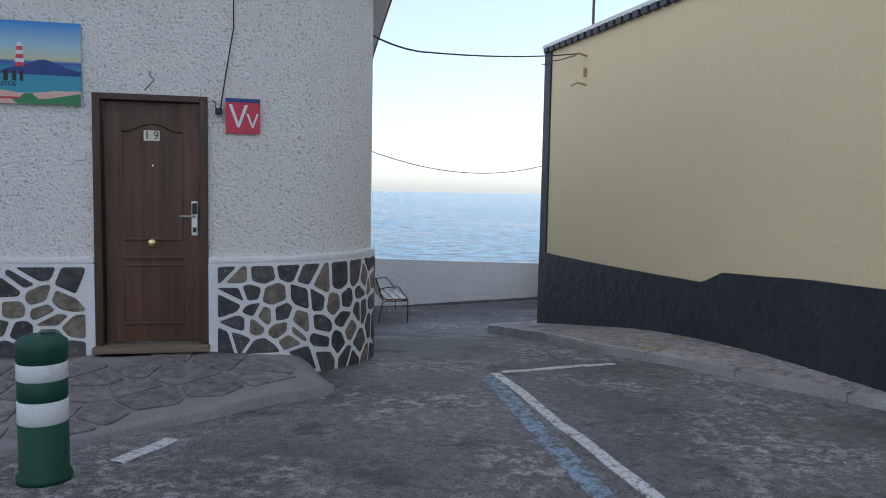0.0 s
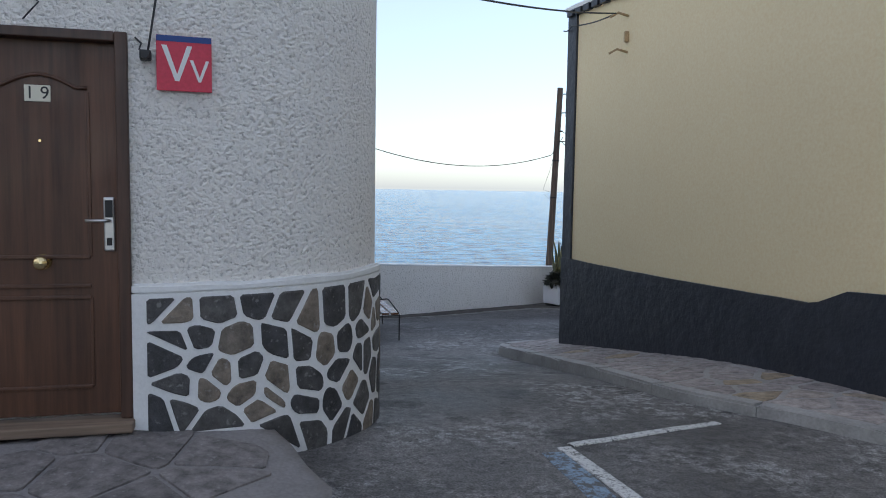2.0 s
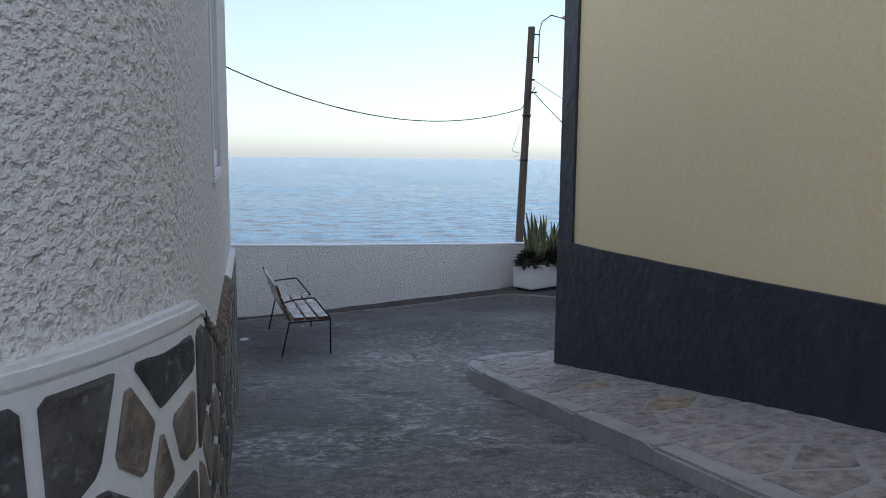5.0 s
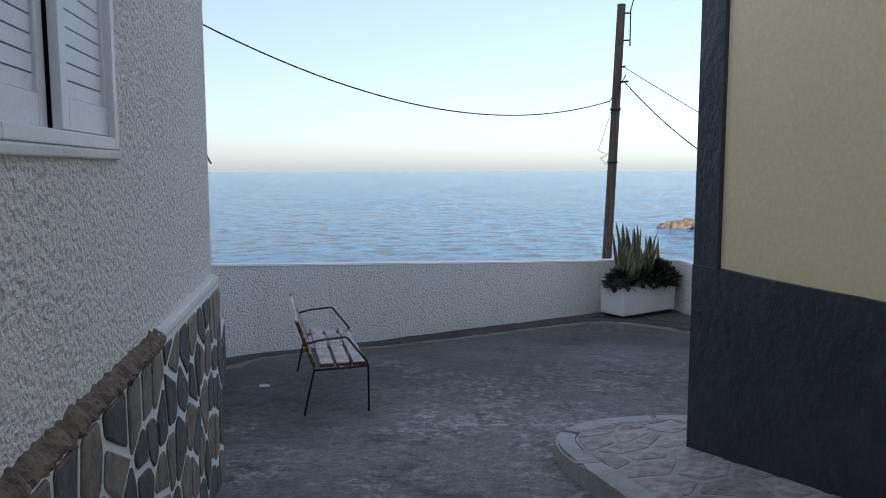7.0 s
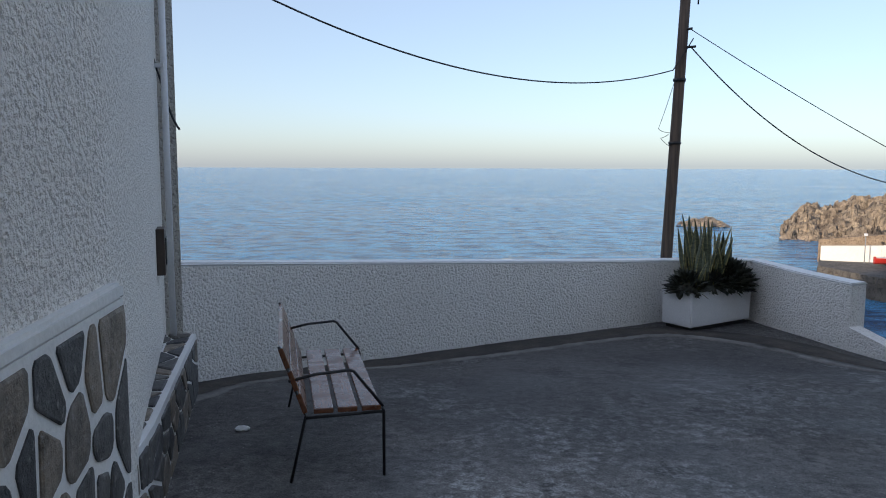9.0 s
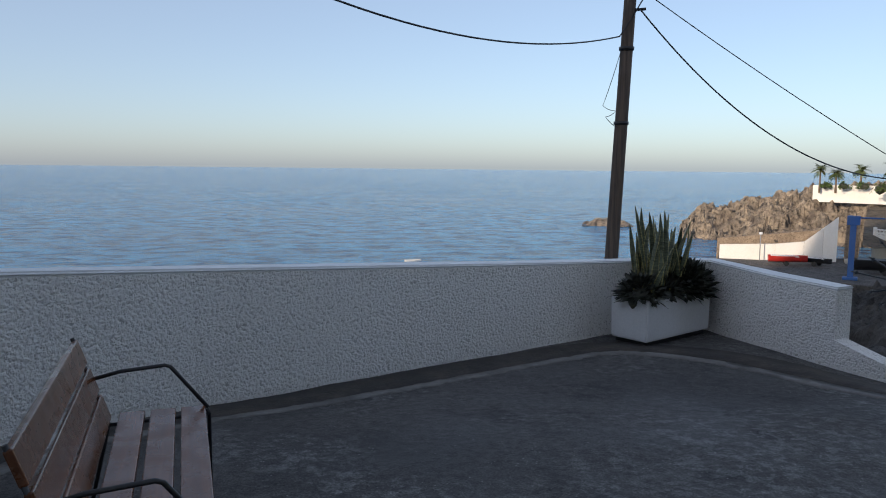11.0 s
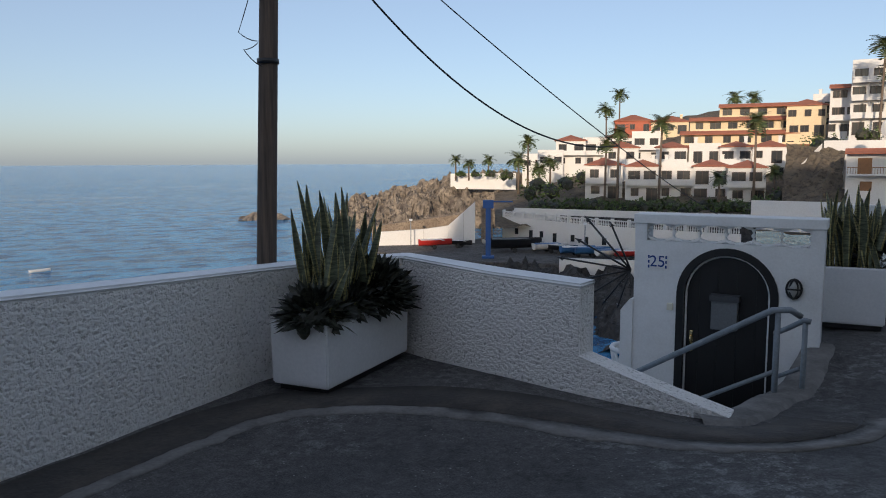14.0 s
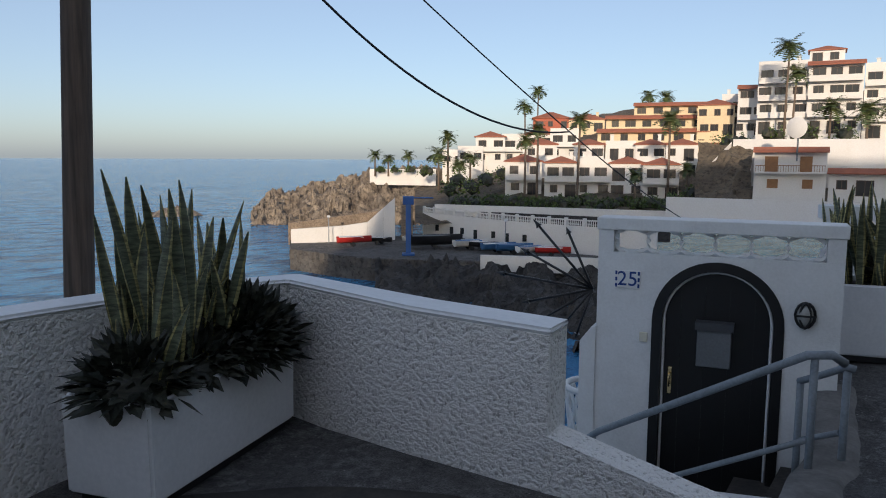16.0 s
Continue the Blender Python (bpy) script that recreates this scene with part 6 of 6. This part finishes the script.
def town_house(label, b, D, w, d, z0, floors, material, roof="hip", storey=2.9, cols=2, balcony=(), turn=0.0, wood_=None, rng=random.Random(77), deep=4.0, name="town_house", cat="house"):
    """A house with storeys of recessed windows; balcony: the storeys that have one."""
    x, y = spot(b, D)
    h = thing(name, label, cat, (x, y, z0), -b + turn, group="hillside houses")
    H = storey * floors
    cw = w / cols
    frame_m = wood_ or M_DARKWOOD
    bm = bmesh.new()
    box(bm, (0, d / 2, (H - deep) / 2), (w, d, H + deep))
    part("wall", bm, material, h)
    for f in range(floors):
        for c in range(cols):
            cx = -w / 2 + cw * (c + 0.5) + rng.uniform(-0.3, 0.3)
            door_ = f in balcony or rng.random() < 0.3
            ww, hh = (rng.uniform(1.3, 2.2), 2.1) if door_ else (rng.uniform(1.0, 1.6), 1.2)
            ww = min(ww, cw * 0.7)
            zc = storey * f + (0.1 + hh / 2 if door_ else 1.6)
            bm = bmesh.new()
            for px, pz, sx, sz in ((-ww / 2, 0, 0.12, hh + 0.12), (ww / 2, 0, 0.12, hh + 0.12), (0, hh / 2, ww - 0.12, 0.12), (0, -hh / 2, ww - 0.12, 0.12), (0, 0, 0.09, hh - 0.12)):
                box(bm, (cx + px, -0.03, zc + pz), (sx, 0.14, sz))
            wi = part("window", bm, frame_m, h)
            bm = bmesh.new()
            box(bm, (cx, -0.02, zc), (ww - 0.1, 0.05, hh - 0.1))
            part("pane", bm, M_GLASS if not wood_ else wood_, wi)
    for f in balcony:
        bm = bmesh.new()
        box(bm, (0, -0.75, storey * f - 0.1), (w * 0.96, 1.5, 0.2))
        ba = part("balcony", bm, material, h)
        if wood_:
            bm = bmesh.new()
            box(bm, (0, -1.46, storey * f + 0.95), (w * 0.96, 0.08, 0.1))
            n = int(w / 0.35)
            for k in range(n + 1):
                box(bm, (-w * 0.47 + w * 0.94 * k / n, -1.46, storey * f + 0.5), (0.06, 0.05, 0.85))
            part("balcony_rail", bm, wood_, ba)
        else:
            bm = bmesh.new()
            box(bm, (0, -1.44, storey * f + 0.42), (w * 0.96, 0.12, 0.84))
            part("balcony_rail", bm, material, ba)
    bm = bmesh.new()
    if roof == "hip":
        hip_roof(bm, w, d, H + 0.002, min(w, d) * 0.22)
        part("roof", bm, M_TOWNTILE, h)
    elif roof == "strip":
        v = [bm.verts.new(q) for q in ((-w / 2 - 0.2, -1.3, H - 0.35), (w / 2 + 0.2, -1.3, H - 0.35), (w / 2 + 0.2, 0.05, H + 0.35), (-w / 2 - 0.2, 0.05, H + 0.35), (-w / 2 - 0.2, -1.3, H - 0.5), (w / 2 + 0.2, -1.3, H - 0.5), (w / 2 + 0.2, 0.05, H - 0.1), (-w / 2 - 0.2, 0.05, H - 0.1))]
        for f in ((0, 1, 2, 3), (4, 7, 6, 5), (0, 4, 5, 1), (1, 5, 6, 2), (2, 6, 7, 3), (3, 7, 4, 0)):
            bm.faces.new([v[q] for q in f])
        part("roof", bm, M_TOWNTILE, h)
    else:
        for px, py, sx, sy in ((0, 0.1, w, 0.2), (0, d - 0.1, w, 0.2), (-w / 2 + 0.1, d / 2, 0.2, d - 0.4), (w / 2 - 0.1, d / 2, 0.2, d - 0.4)):
            box(bm, (px, py, H + 0.4), (sx, sy, 0.8))
        part("roof", bm, material, h)
    if roof != "strip" and rng.random() < 0.7:
        bm = bmesh.new()
        cx = rng.choice((-1, 1)) * w * 0.3
        box(bm, (cx, d * 0.5, H + 0.9), (0.6, 0.6, 2.0))
        box(bm, (cx, d * 0.5, H + 1.96), (0.8, 0.8, 0.15))
        part("chimney", bm, material, h)
    return h


WL = "white two-storey terraced house with a red tile roof"
for b, D, w, z, fl, rf, bc in ((47.0, 131, 5.6, -6.4, 2, "hip", (1,)), (49.4, 132, 5.6, -6.4, 2, "flat", (1,)), (51.8, 131, 5.6, -6.4, 2, "hip", ()), (54.2, 130, 5.8, -6.6, 2, "hip", (1,)), (44.2, 134, 6.4, -6.2, 2, "hip", (1,)), (45.4, 146, 6.5, -3.0, 2, "hip", ()), (49.0, 146, 5.6, -3.0, 2, "hip", (1,)), (51.3, 147, 5.6, -3.0, 2, "flat", ()), (53.4, 146, 5.4, -3.0, 2, "hip", (1,)), (55.6, 145, 5.6, -3.0, 2, "hip", ()), (40.2, 166, 5.6, -0.8, 1, "flat", ()), (41.7, 168, 6.5, -1.0, 2, "hip", (1,)), (43.6, 170, 6.0, -1.0, 2, "flat", (1,)), (45.4, 166, 6.0, -0.5, 2, "hip", ()), (47.2, 164, 6.0, 0.0, 2, "flat", (1,)), (38.9, 176, 5.0, -1.5, 1, "flat", ())):
    town_house(WL if rf == "hip" else "white two-storey terraced house with a flat roof", b, D, w, 7.0, z, fl, M_TOWNWHITE, rf, 2.95, 2, bc)
town_house("brick red house with a tiled roof high on the hill", 46.2, 195, 9.0, 8.0, 4.4, 2, M_TOWNRED, "hip", 3.0, 3)
town_house("ochre house with a tiled roof on the hill", 48.8, 195, 9.0, 8.0, 4.0, 2, M_TOWNYELLOW, "hip", 3.0, 3)
for b, D, w, z, fl, rf in ((53.3, 158, 27.0, 0.2, 1, "strip"), (54.0, 163, 25.0, 3.2, 1, "strip"), (54.3, 168, 24.0, 6.2, 1, "strip"), (55.0, 173, 17.0, 9.2, 1, "strip"), (57.8, 162, 7.0, 2.0, 3, "hip")):
    town_house("ochre terraced apartment block with tiled canopies", b, D, w, 8.0, z, fl, M_TOWNYELLOW, rf, 3.0, max(3, int(w / 3.4)), (0,) if fl == 1 else (), name="apartment_terrace", cat="building")
for b, D, w, z, fl, rf, bc in ((62.0, 150, 8.2, 4.8, 4, "flat", (1, 2, 3)), (65.2, 149, 8.6, 4.8, 4, "strip", (1, 2, 3)), (60.0, 156, 4.4, 4.8, 3, "strip", (1,)), (68.6, 152, 9.0, 4.0, 4, "flat", (1, 2, 3)), (59.2, 165, 6.0, 6.5, 2, "flat", ())):
    town_house("white apartment block with balconies on the hill", b, D, w, 9.0, z, fl, M_TOWNWHITE, rf, 3.05, 3, bc, name="apartment_building", cat="building")
town_house("white penthouse with a tiled roof above the flats", 64.6, 153, 5.6, 5.0, 17.0, 1, M_TOWNWHITE, "hip", 2.6, 2, (), deep=0.2)
town_house("white two-storey house with wooden doors and balcony", 62.7, 121, 9.6, 7.0, -4.8, 2, M_TOWNWHITE, "strip", 3.3, 2, (1,), wood_=M_TOWNWOOD)
town_house("low white house with a tiled canopy and dark shutters", 67.4, 121, 9.6, 7.0, -4.8, 1, M_TOWNWHITE, "strip", 3.6, 3, ())

# palms
def frond_mesh(rng, L):
    bm = bmesh.new()
    n = 9
    for k in range(n):
        t0 = k / n
        p = Vector((L * t0, 0, L * (0.42 * t0 - 0.75 * t0 * t0)))
        q = Vector((L * (t0 + 1 / n), 0, L * (0.42 * (t0 + 1 / n) - 0.75 * (t0 + 1 / n) ** 2)))
        for sgn in (-1, 1):
            l = L * 0.34 * math.sin(math.pi * min(1, 0.18 + t0 * 0.82)) + 0.05
            e = p + Vector((0.35 * l, sgn * l, -0.25 * l + rng.uniform(-0.05, 0.05)))
            v = [bm.verts.new(c) for c in (p, p.lerp(q, 0.8), e)]
            bm.faces.new(v)
    return mesh_of(bm, "frond", M_PALM)


rng = random.Random(8)
FROND = [frond_mesh(rng, 1.0) for k in range(3)]


def palm(b, D, zb, zt, crown, rng):
    x, y = spot(b, D)
    p = thing("palm_tree", "slender palm tree with a ragged green crown", "tree", (x, y, zb), rng.uniform(0, 360), group="hillside palms")
    H = zt - zb - crown * 0.35
    bm = bmesh.new()
    lean = rng.uniform(-0.03, 0.03) * H
    tube(bm, [(0, 0, -1), (lean * 0.3, 0, H * 0.4), (lean, 0, H)], 0.24, 8, 0.15)
    part("trunk", bm, M_TRUNK, p)
    for k in range(30):
        o = new("frond", rng.choice(FROND))
        o.parent = p
        o.matrix_basis = pose(lean, 0, H, 0, rng.uniform(-60, 45), k * 137.5) @ Matrix.Scale(crown * rng.uniform(0.85, 1.15), 4)


for b, D, zb, zt, cr in ((33.0, 176, -3, 1.6, 2.0), (34.0, 176, -3, 0.9, 2.0), (35.5, 175, -3, 1.6, 1.9), (38.5, 152, -4, 5.2, 2.2), (37.8, 148, -5, 2.0, 2.6), (39.4, 146, -5, 0.0, 2.4), (42.2, 176, 0, 5.4, 1.8), (45.2, 200, 4, 18.4, 2.6), (44.3, 196, 4, 14.6, 2.8), (44.3, 124, -7, 4.0, 2.0), (45.2, 124, -7, 5.9, 2.1), (48.2, 126, -7, 7.2, 2.4), (54.7, 128, -6.5, 7.6, 2.6), (52.4, 123, -7, -1.5, 1.8), (56.0, 128, -6.0, -0.6, 1.8), (53.2, 182, 9, 15.5, 2.4), (54.4, 182, 9, 15.2, 2.4), (62.2, 139, 3, 19.6, 2.9), (62.7, 140, 3, 15.4, 2.7), (65.0, 137, 3, 9.6, 2.8), (67.2, 137, 3, 9.0, 2.8), (68.6, 138, 3, 9.4, 2.6), (40.2, 150, -4, 1.2, 2.4)):
    palm(b, D, zb, zt, cr, rng)


def shrub(b, D, z, r, rng, material=None, n=260):
    x, y = spot(b, D)
    s_ = thing("shrub", "dense green garden shrub on the hillside", "shrub", (x, y, z), group="hillside shrubs")
    bm = bmesh.new()
    for q in range(4):
        bmesh.ops.create_icosphere(bm, subdivisions=1, radius=r * 0.5, matrix=Matrix.Translation((rng.uniform(-0.5, 0.5) * r, rng.uniform(-0.4, 0.4) * r, r * rng.uniform(0.3, 0.6))))
    part("branch_core", bm, M_DARKLEAF, s_)
    bm = bmesh.new()
    for q in range(n):
        a, e = rng.uniform(0, 6.283), rng.uniform(-0.2, 1.5)
        d = r * rng.uniform(0.6, 1.1) * (1 + 0.25 * math.sin(3 * a + b))
        p = Vector((math.cos(a) * math.cos(e) * d, math.sin(a) * math.cos(e) * d, math.sin(e) * d * 0.85 + 0.2 * r))
        u = Vector((rng.uniform(-1, 1), rng.uniform(-1, 1), rng.uniform(-1, 1))).normalized() * rng.uniform(0.12, 0.26)
        w = u.cross(Vector((rng.uniform(-1, 1), rng.uniform(-1, 1), 1))).normalized() * u.length * 0.7
        bm.faces.new([bm.verts.new(p + c) for c in (u, w, -u, -w)])
    tagged(part("leaves", bm, material or M_SHRUB, s_), kind="stuff")


# brighter copy of the shrub leaf, sunlight painted into its green
M_SUNLITSHRUB = leaf_mat("sunlit_shrub_leaf", (0.09, 0.14, 0.02), (0.2, 0.24, 0.04))
for k in range(30):
    shrub(39.2 + k * 0.54 + rng.uniform(-0.2, 0.2), 116 + rng.uniform(0, 8), -7.6 + rng.uniform(0, 0.4), rng.uniform(1.2, 1.9), rng)
for b, D, z, r in ((40.3, 122, -5.6, 2.4), (38.6, 128, -6.0, 2.0), (41.6, 135, -4.6, 2.2), (42.8, 140, -3.6, 2.2), (39.2, 140, -5.0, 2.4), (36.8, 165, -3.6, 1.8), (35.6, 172, -3.0, 1.3), (34.5, 173, -3.0, 1.2), (33.4, 175, -3.0, 1.2), (58.4, 150, 2.0, 2.6), (59.6, 148, 2.0, 2.4), (61.6, 137, 3.4, 2.0), (63.6, 136, 3.4, 2.2), (66.0, 136, 3.4, 2.0), (56.3, 124, -6.4, 2.2), (55.0, 120, -7.0, 1.8)):
    shrub(b, D, z, r, rng, M_SUNLITSHRUB if b == 40.3 else None)

# harbour things
M_CRANE = plain_paint("blue_crane_paint", (0.015, 0.09, 0.3), (0.05, 0.08, 0.14), 0.5, 1.0, 0.5)
x, y = spot(35.5, 90)
crane = thing("harbour_crane", "blue painted harbour crane on the quay", "crane", (x, y, -11.3), -35.5)
for nm, parts_ in (("column", [((0, 0, 3.4), (0.62, 0.62, 6.8))]), ("head", [((0, 0, 6.6), (1.3, 1.1, 1.0))]), ("jib", [((1.7, 0, 6.9), (2.6, 0.16, 0.18))]), ("foot", [((0, 0, 0.15), (1.5, 1.5, 0.3))])):
    bm = bmesh.new()
    for c, sz in parts_:
        box(bm, c, sz, 0, 0.06)
    part(nm, bm, M_CRANE, crane)


def boat(label, b, D, L, material, deckmat, turn, trailer=True, z=-11.3, name="boat"):
    x, y = spot(b, D)
    o = thing(name, label, "boat", (x, y, z), turn, group="harbour boats")
    lift = 0.35 if trailer else -0.25
    bm = bmesh.new()
    prev = None
    n = 10
    for k in range(n + 1):
        t = k / n
        w = 0.36 * L * 0.5 * (1 - max(0, (t - 0.35) / 0.65) ** 2.2) + 0.02
        s_ = 0.12 * t * t
        row = [bm.verts.new(((t - 0.5) * L, yy, lift + zz * L / 4)) for yy, zz in ((-w, 0.75 + s_), (-w * 0.75, 0.25 + s_), (0, 0.02 + s_), (w * 0.75, 0.25 + s_), (w, 0.75 + s_))]
        if prev:
            for u in range(4):
                bm.faces.new((prev[u], prev[u + 1], row[u + 1], row[u])).smooth = True
        else:
            bm.faces.new(row)
        prev = row
    part("hull", bm, material, o)
    bm = bmesh.new()
    box(bm, (-0.08 * L, 0, lift + 0.72 * L / 4), (L * 0.7, L * 0.28, 0.1 * L / 4), 0, 0.03)
    part("deck", bm, deckmat, o)
    if trailer:
        for sg in (-1, 1):
            bm = bmesh.new()
            tube(bm, [(-0.2, sg * L * 0.17, 0.3), (-0.2, sg * (L * 0.17 + 0.18), 0.3)], 0.3, 12)
            part("wheel", bm, M_BLACK, o)
    return o


M_REDBOAT = plain_paint("red_hull", (0.45, 0.03, 0.025), (0.3, 0.03, 0.03), 0.4)
M_TARP = plain_paint("black_tarpaulin", (0.012, 0.013, 0.016), (0.03, 0.03, 0.035), 0.5)
M_BLUEBOAT = plain_paint("blue_cover", (0.04, 0.14, 0.32), (0.06, 0.1, 0.2), 0.5)
boat("red dinghy on a trailer on the quay", 31.4, 100, 4.6, M_REDBOAT, M_TOWNWHITE, -25)
boat("grey dinghy on a trailer on the quay", 33.4, 101, 3.4, M_TARP, M_TOWNWHITE, -60)
boat("large boat under a black tarpaulin ashore", 37.6, 97, 7.0, M_TARP, M_TARP, -30)
for k, (b, D, L, m_, d_) in enumerate(((39.2, 98, 4.2, M_TOWNWHITE, M_TARP), (40.3, 96, 4.6, M_TOWNWHITE, M_BLUEBOAT), (41.3, 95, 4.0, M_TARP, M_TOWNWHITE), (42.4, 93, 4.4, M_BLUEBOAT, M_TOWNWHITE), (43.6, 92, 4.6, M_BLUEBOAT, M_BLUEBOAT), (36.2, 101, 4.0, M_TOWNWHITE, M_TARP), (45.0, 91, 4.2, M_TOWNWHITE, M_BLUEBOAT), (46.5, 90, 4.2, M_REDBOAT, M_TOWNWHITE))):
    boat("small covered boat ashore in the harbour", b, D, L, m_, d_, -40 + 25 * math.sin(k * 2.3))
boat("small white motor boat moored on the sea", 3.2, 112, 2.6, M_TOWNWHITE, M_TOWNWHITE, 10, False, SEA)
for b, D in ((42.9, 97), (29.5, 103)):
    x, y = spot(b, D)
    l = thing("lamp_post", "thin grey lamp post in the harbour", "lamp", (x, y, -11.3))
    bm = bmesh.new()
    tube(bm, [(0, 0, 0), (0, 0, 3.6)], 0.07, 6)
    part("post", bm, M_RAIL, l)
    bm = bmesh.new()
    box(bm, (0, 0, 3.7), (0.35, 0.35, 0.3), 0, 0.05)
    part("lantern", bm, M_ALU, l)
x, y = spot(63.1, 119)
dish = thing("satellite_dish", "large white satellite dish above the house", "antenna", (x, y, 1.6), -63)
bm = bmesh.new()
prev = None
for r, z in ((0.12, 0), (0.6, 0.05), (1.1, 0.16), (1.5, 0.32)):
    ring = [bm.verts.new((r * math.cos(k * 0.2618), z - 0.9, 3.2 + r * math.sin(k * 0.2618))) for k in range(24)]
    if prev:
        for k in range(24):
            bm.faces.new((prev[k], prev[(k + 1) % 24], ring[(k + 1) % 24], ring[k])).smooth = True
    else:
        bm.faces.new(ring)
    prev = ring
bmesh.ops.transform(bm, verts=bm.verts, matrix=pose(0, 0, 0, 0, 0, -25))
part("reflector", bm, M_TOWNWHITE, dish)
bm = bmesh.new()
tube(bm, [(0, 0, -1.5), (0, 0, 2.2), (0, -0.8, 3.2)], 0.12, 8)
part("mast", bm, M_RAIL, dish)

# ---- stones and flags, piece by piece ----
rng = random.Random(101)


def base_place(s, v, out):
    p = LA.at(s, 0.035 + out)
    lo = float(np.interp(s, [SD1 + 0.62, SD1 + 0.95], [0.12, gz(p.x, p.y) - 0.04]))
    return (p.x, p.y, lo + (ledge(s) - 0.075 - lo) * v)


for s0, s1, rows, size, joint, par in ((SD0 - 1.9, SD0 - 0.07, 5, 0.18, 0.034, base_left), (SD1 + 0.07, SC - 0.02, 5, 0.175, 0.034, base_right), (SC + 0.02, SE + 0.02, 5, 0.2, 0.032, base_side)):
    for poly in cells(rng, s0, s1, 0.02 * size, rows * size, size, joint, 1.0, 0.47):
        bm = bmesh.new()
        slab(bm, poly, lambda u, v, o: base_place(u, min(1, max(0, v / (rows * size))), o), 0.008, rng)
        part("stone", bm, M_BASALT, par)


def ledge_face(u, v, o):
    p = LB.at(u, o)
    z0 = gz(p.x, p.y)
    return (p.x, p.y, z0 + (ledge_top(u) - 0.02 - z0) * v)


def ledge_up(u, v, o):
    p = LB.at(u, -0.03 - v * 0.44)
    return (p.x, p.y, ledge_top(u) + o)


for poly in cells(rng, 0.03, LB.length - 0.02, 0.05, 0.95, 0.2, 0.04, 2.0):
    bm = bmesh.new()
    slab(bm, poly, ledge_face, 0.012, rng)
    part("stone", bm, M_BASALT, bench_st)
for poly in cells(rng, 0.03, LB.length - 0.02, 0.02, 0.98, 0.2, 0.04, 1.8):
    bm = bmesh.new()
    slab(bm, poly, ledge_up, 0.012, rng)
    part("stone", bm, M_BASALT, bench_st)
bm = bmesh.new()
for poly in cells(rng, -0.48, -0.02, -0.95, -0.55, 0.16, 0.05):
    slab(bm, poly, lambda u, v, o: (LB.at(LB.length).x + u + 0.0, LB.at(LB.length).y + 0.0 + o, v), 0.01, rng)
part("end_stone", bm, M_BASALT, bench_st)

# coloured flags on the raised pavement
KIN = Line([(p.x, p.y) for p in edge_in])


def flag_place(s, v, o):
    p = KIN.at(s)
    k = min(60, max(0, s / KIN.length * 60))
    i = min(59, int(k))
    f = k - i
    j = min(nrow - 1, int(v * nrow))
    g = v * nrow - j
    q = [FL[i][j].lerp(FL[i + 1][j], f), FL[i][j + 1].lerp(FL[i + 1][j + 1], f)]
    r = q[0].lerp(q[1], g)
    return (r.x, r.y, r.z + o)


FL = []
for k, p in enumerate(edge_in):
    q = B0 - bdir * min(max((B0 - p).dot(bdir), -0.8), 12) - bn * 0.3
    if k > 52:
        q = B0 - bn * (1 + (k - 52) * 0.4)
    FL.append([Vector((*p.lerp(q, j / nrow), gz(*p) + kerb_h(p.y) - 0.008 + 0.05 * j / nrow)) for j in range(nrow + 1)])
for poly in cells(rng, 0.05, KIN.length - 0.05, 0.02, 0.98, 0.33, 0.04, 0.8):
    bm = bmesh.new()
    slab(bm, poly, flag_place, 0.005, rng)
    part("flagstone", bm, M_FLAGWARM, pave)

# grey flags before the door
for poly in cells(rng, -5.2, -0.75, 3.0, 6.3, 0.4, 0.03, 0.75):
    cx, cy = sum(p[0] for p in poly) / len(poly), sum(p[1] for p in poly) / len(poly)
    if not all(inside(LEFT_POLY, cx + (p[0] - cx) * 0.58, cy + (p[1] - cy) * 0.58) for p in poly):
        continue
    bm = bmesh.new()
    slab(bm, poly, lambda u, v, o: (u, v, left_z(u, v) + o), 0.004, rng)
    part("flagstone", bm, M_FLAG, pave2)
# loose chips and litter on the terrace
for x, y, r in ((-1.75, 14.55, 0.045), (-1.1, 15.4, 0.02)):
    bm = bmesh.new()
    bmesh.ops.create_icosphere(bm, subdivisions=2, radius=r, matrix=Matrix.Translation((x, y, gz(x, y) + r * 0.35)) @ Matrix.Diagonal((1.2, 0.9, 0.45, 1)))
    for v in bm.verts:
        v.co += 0.01 * noise.noise_vector(v.co * 30)
    solid("litter", bm, M_SIGNWHITE, "crumpled white scrap lying on the asphalt", "litter")
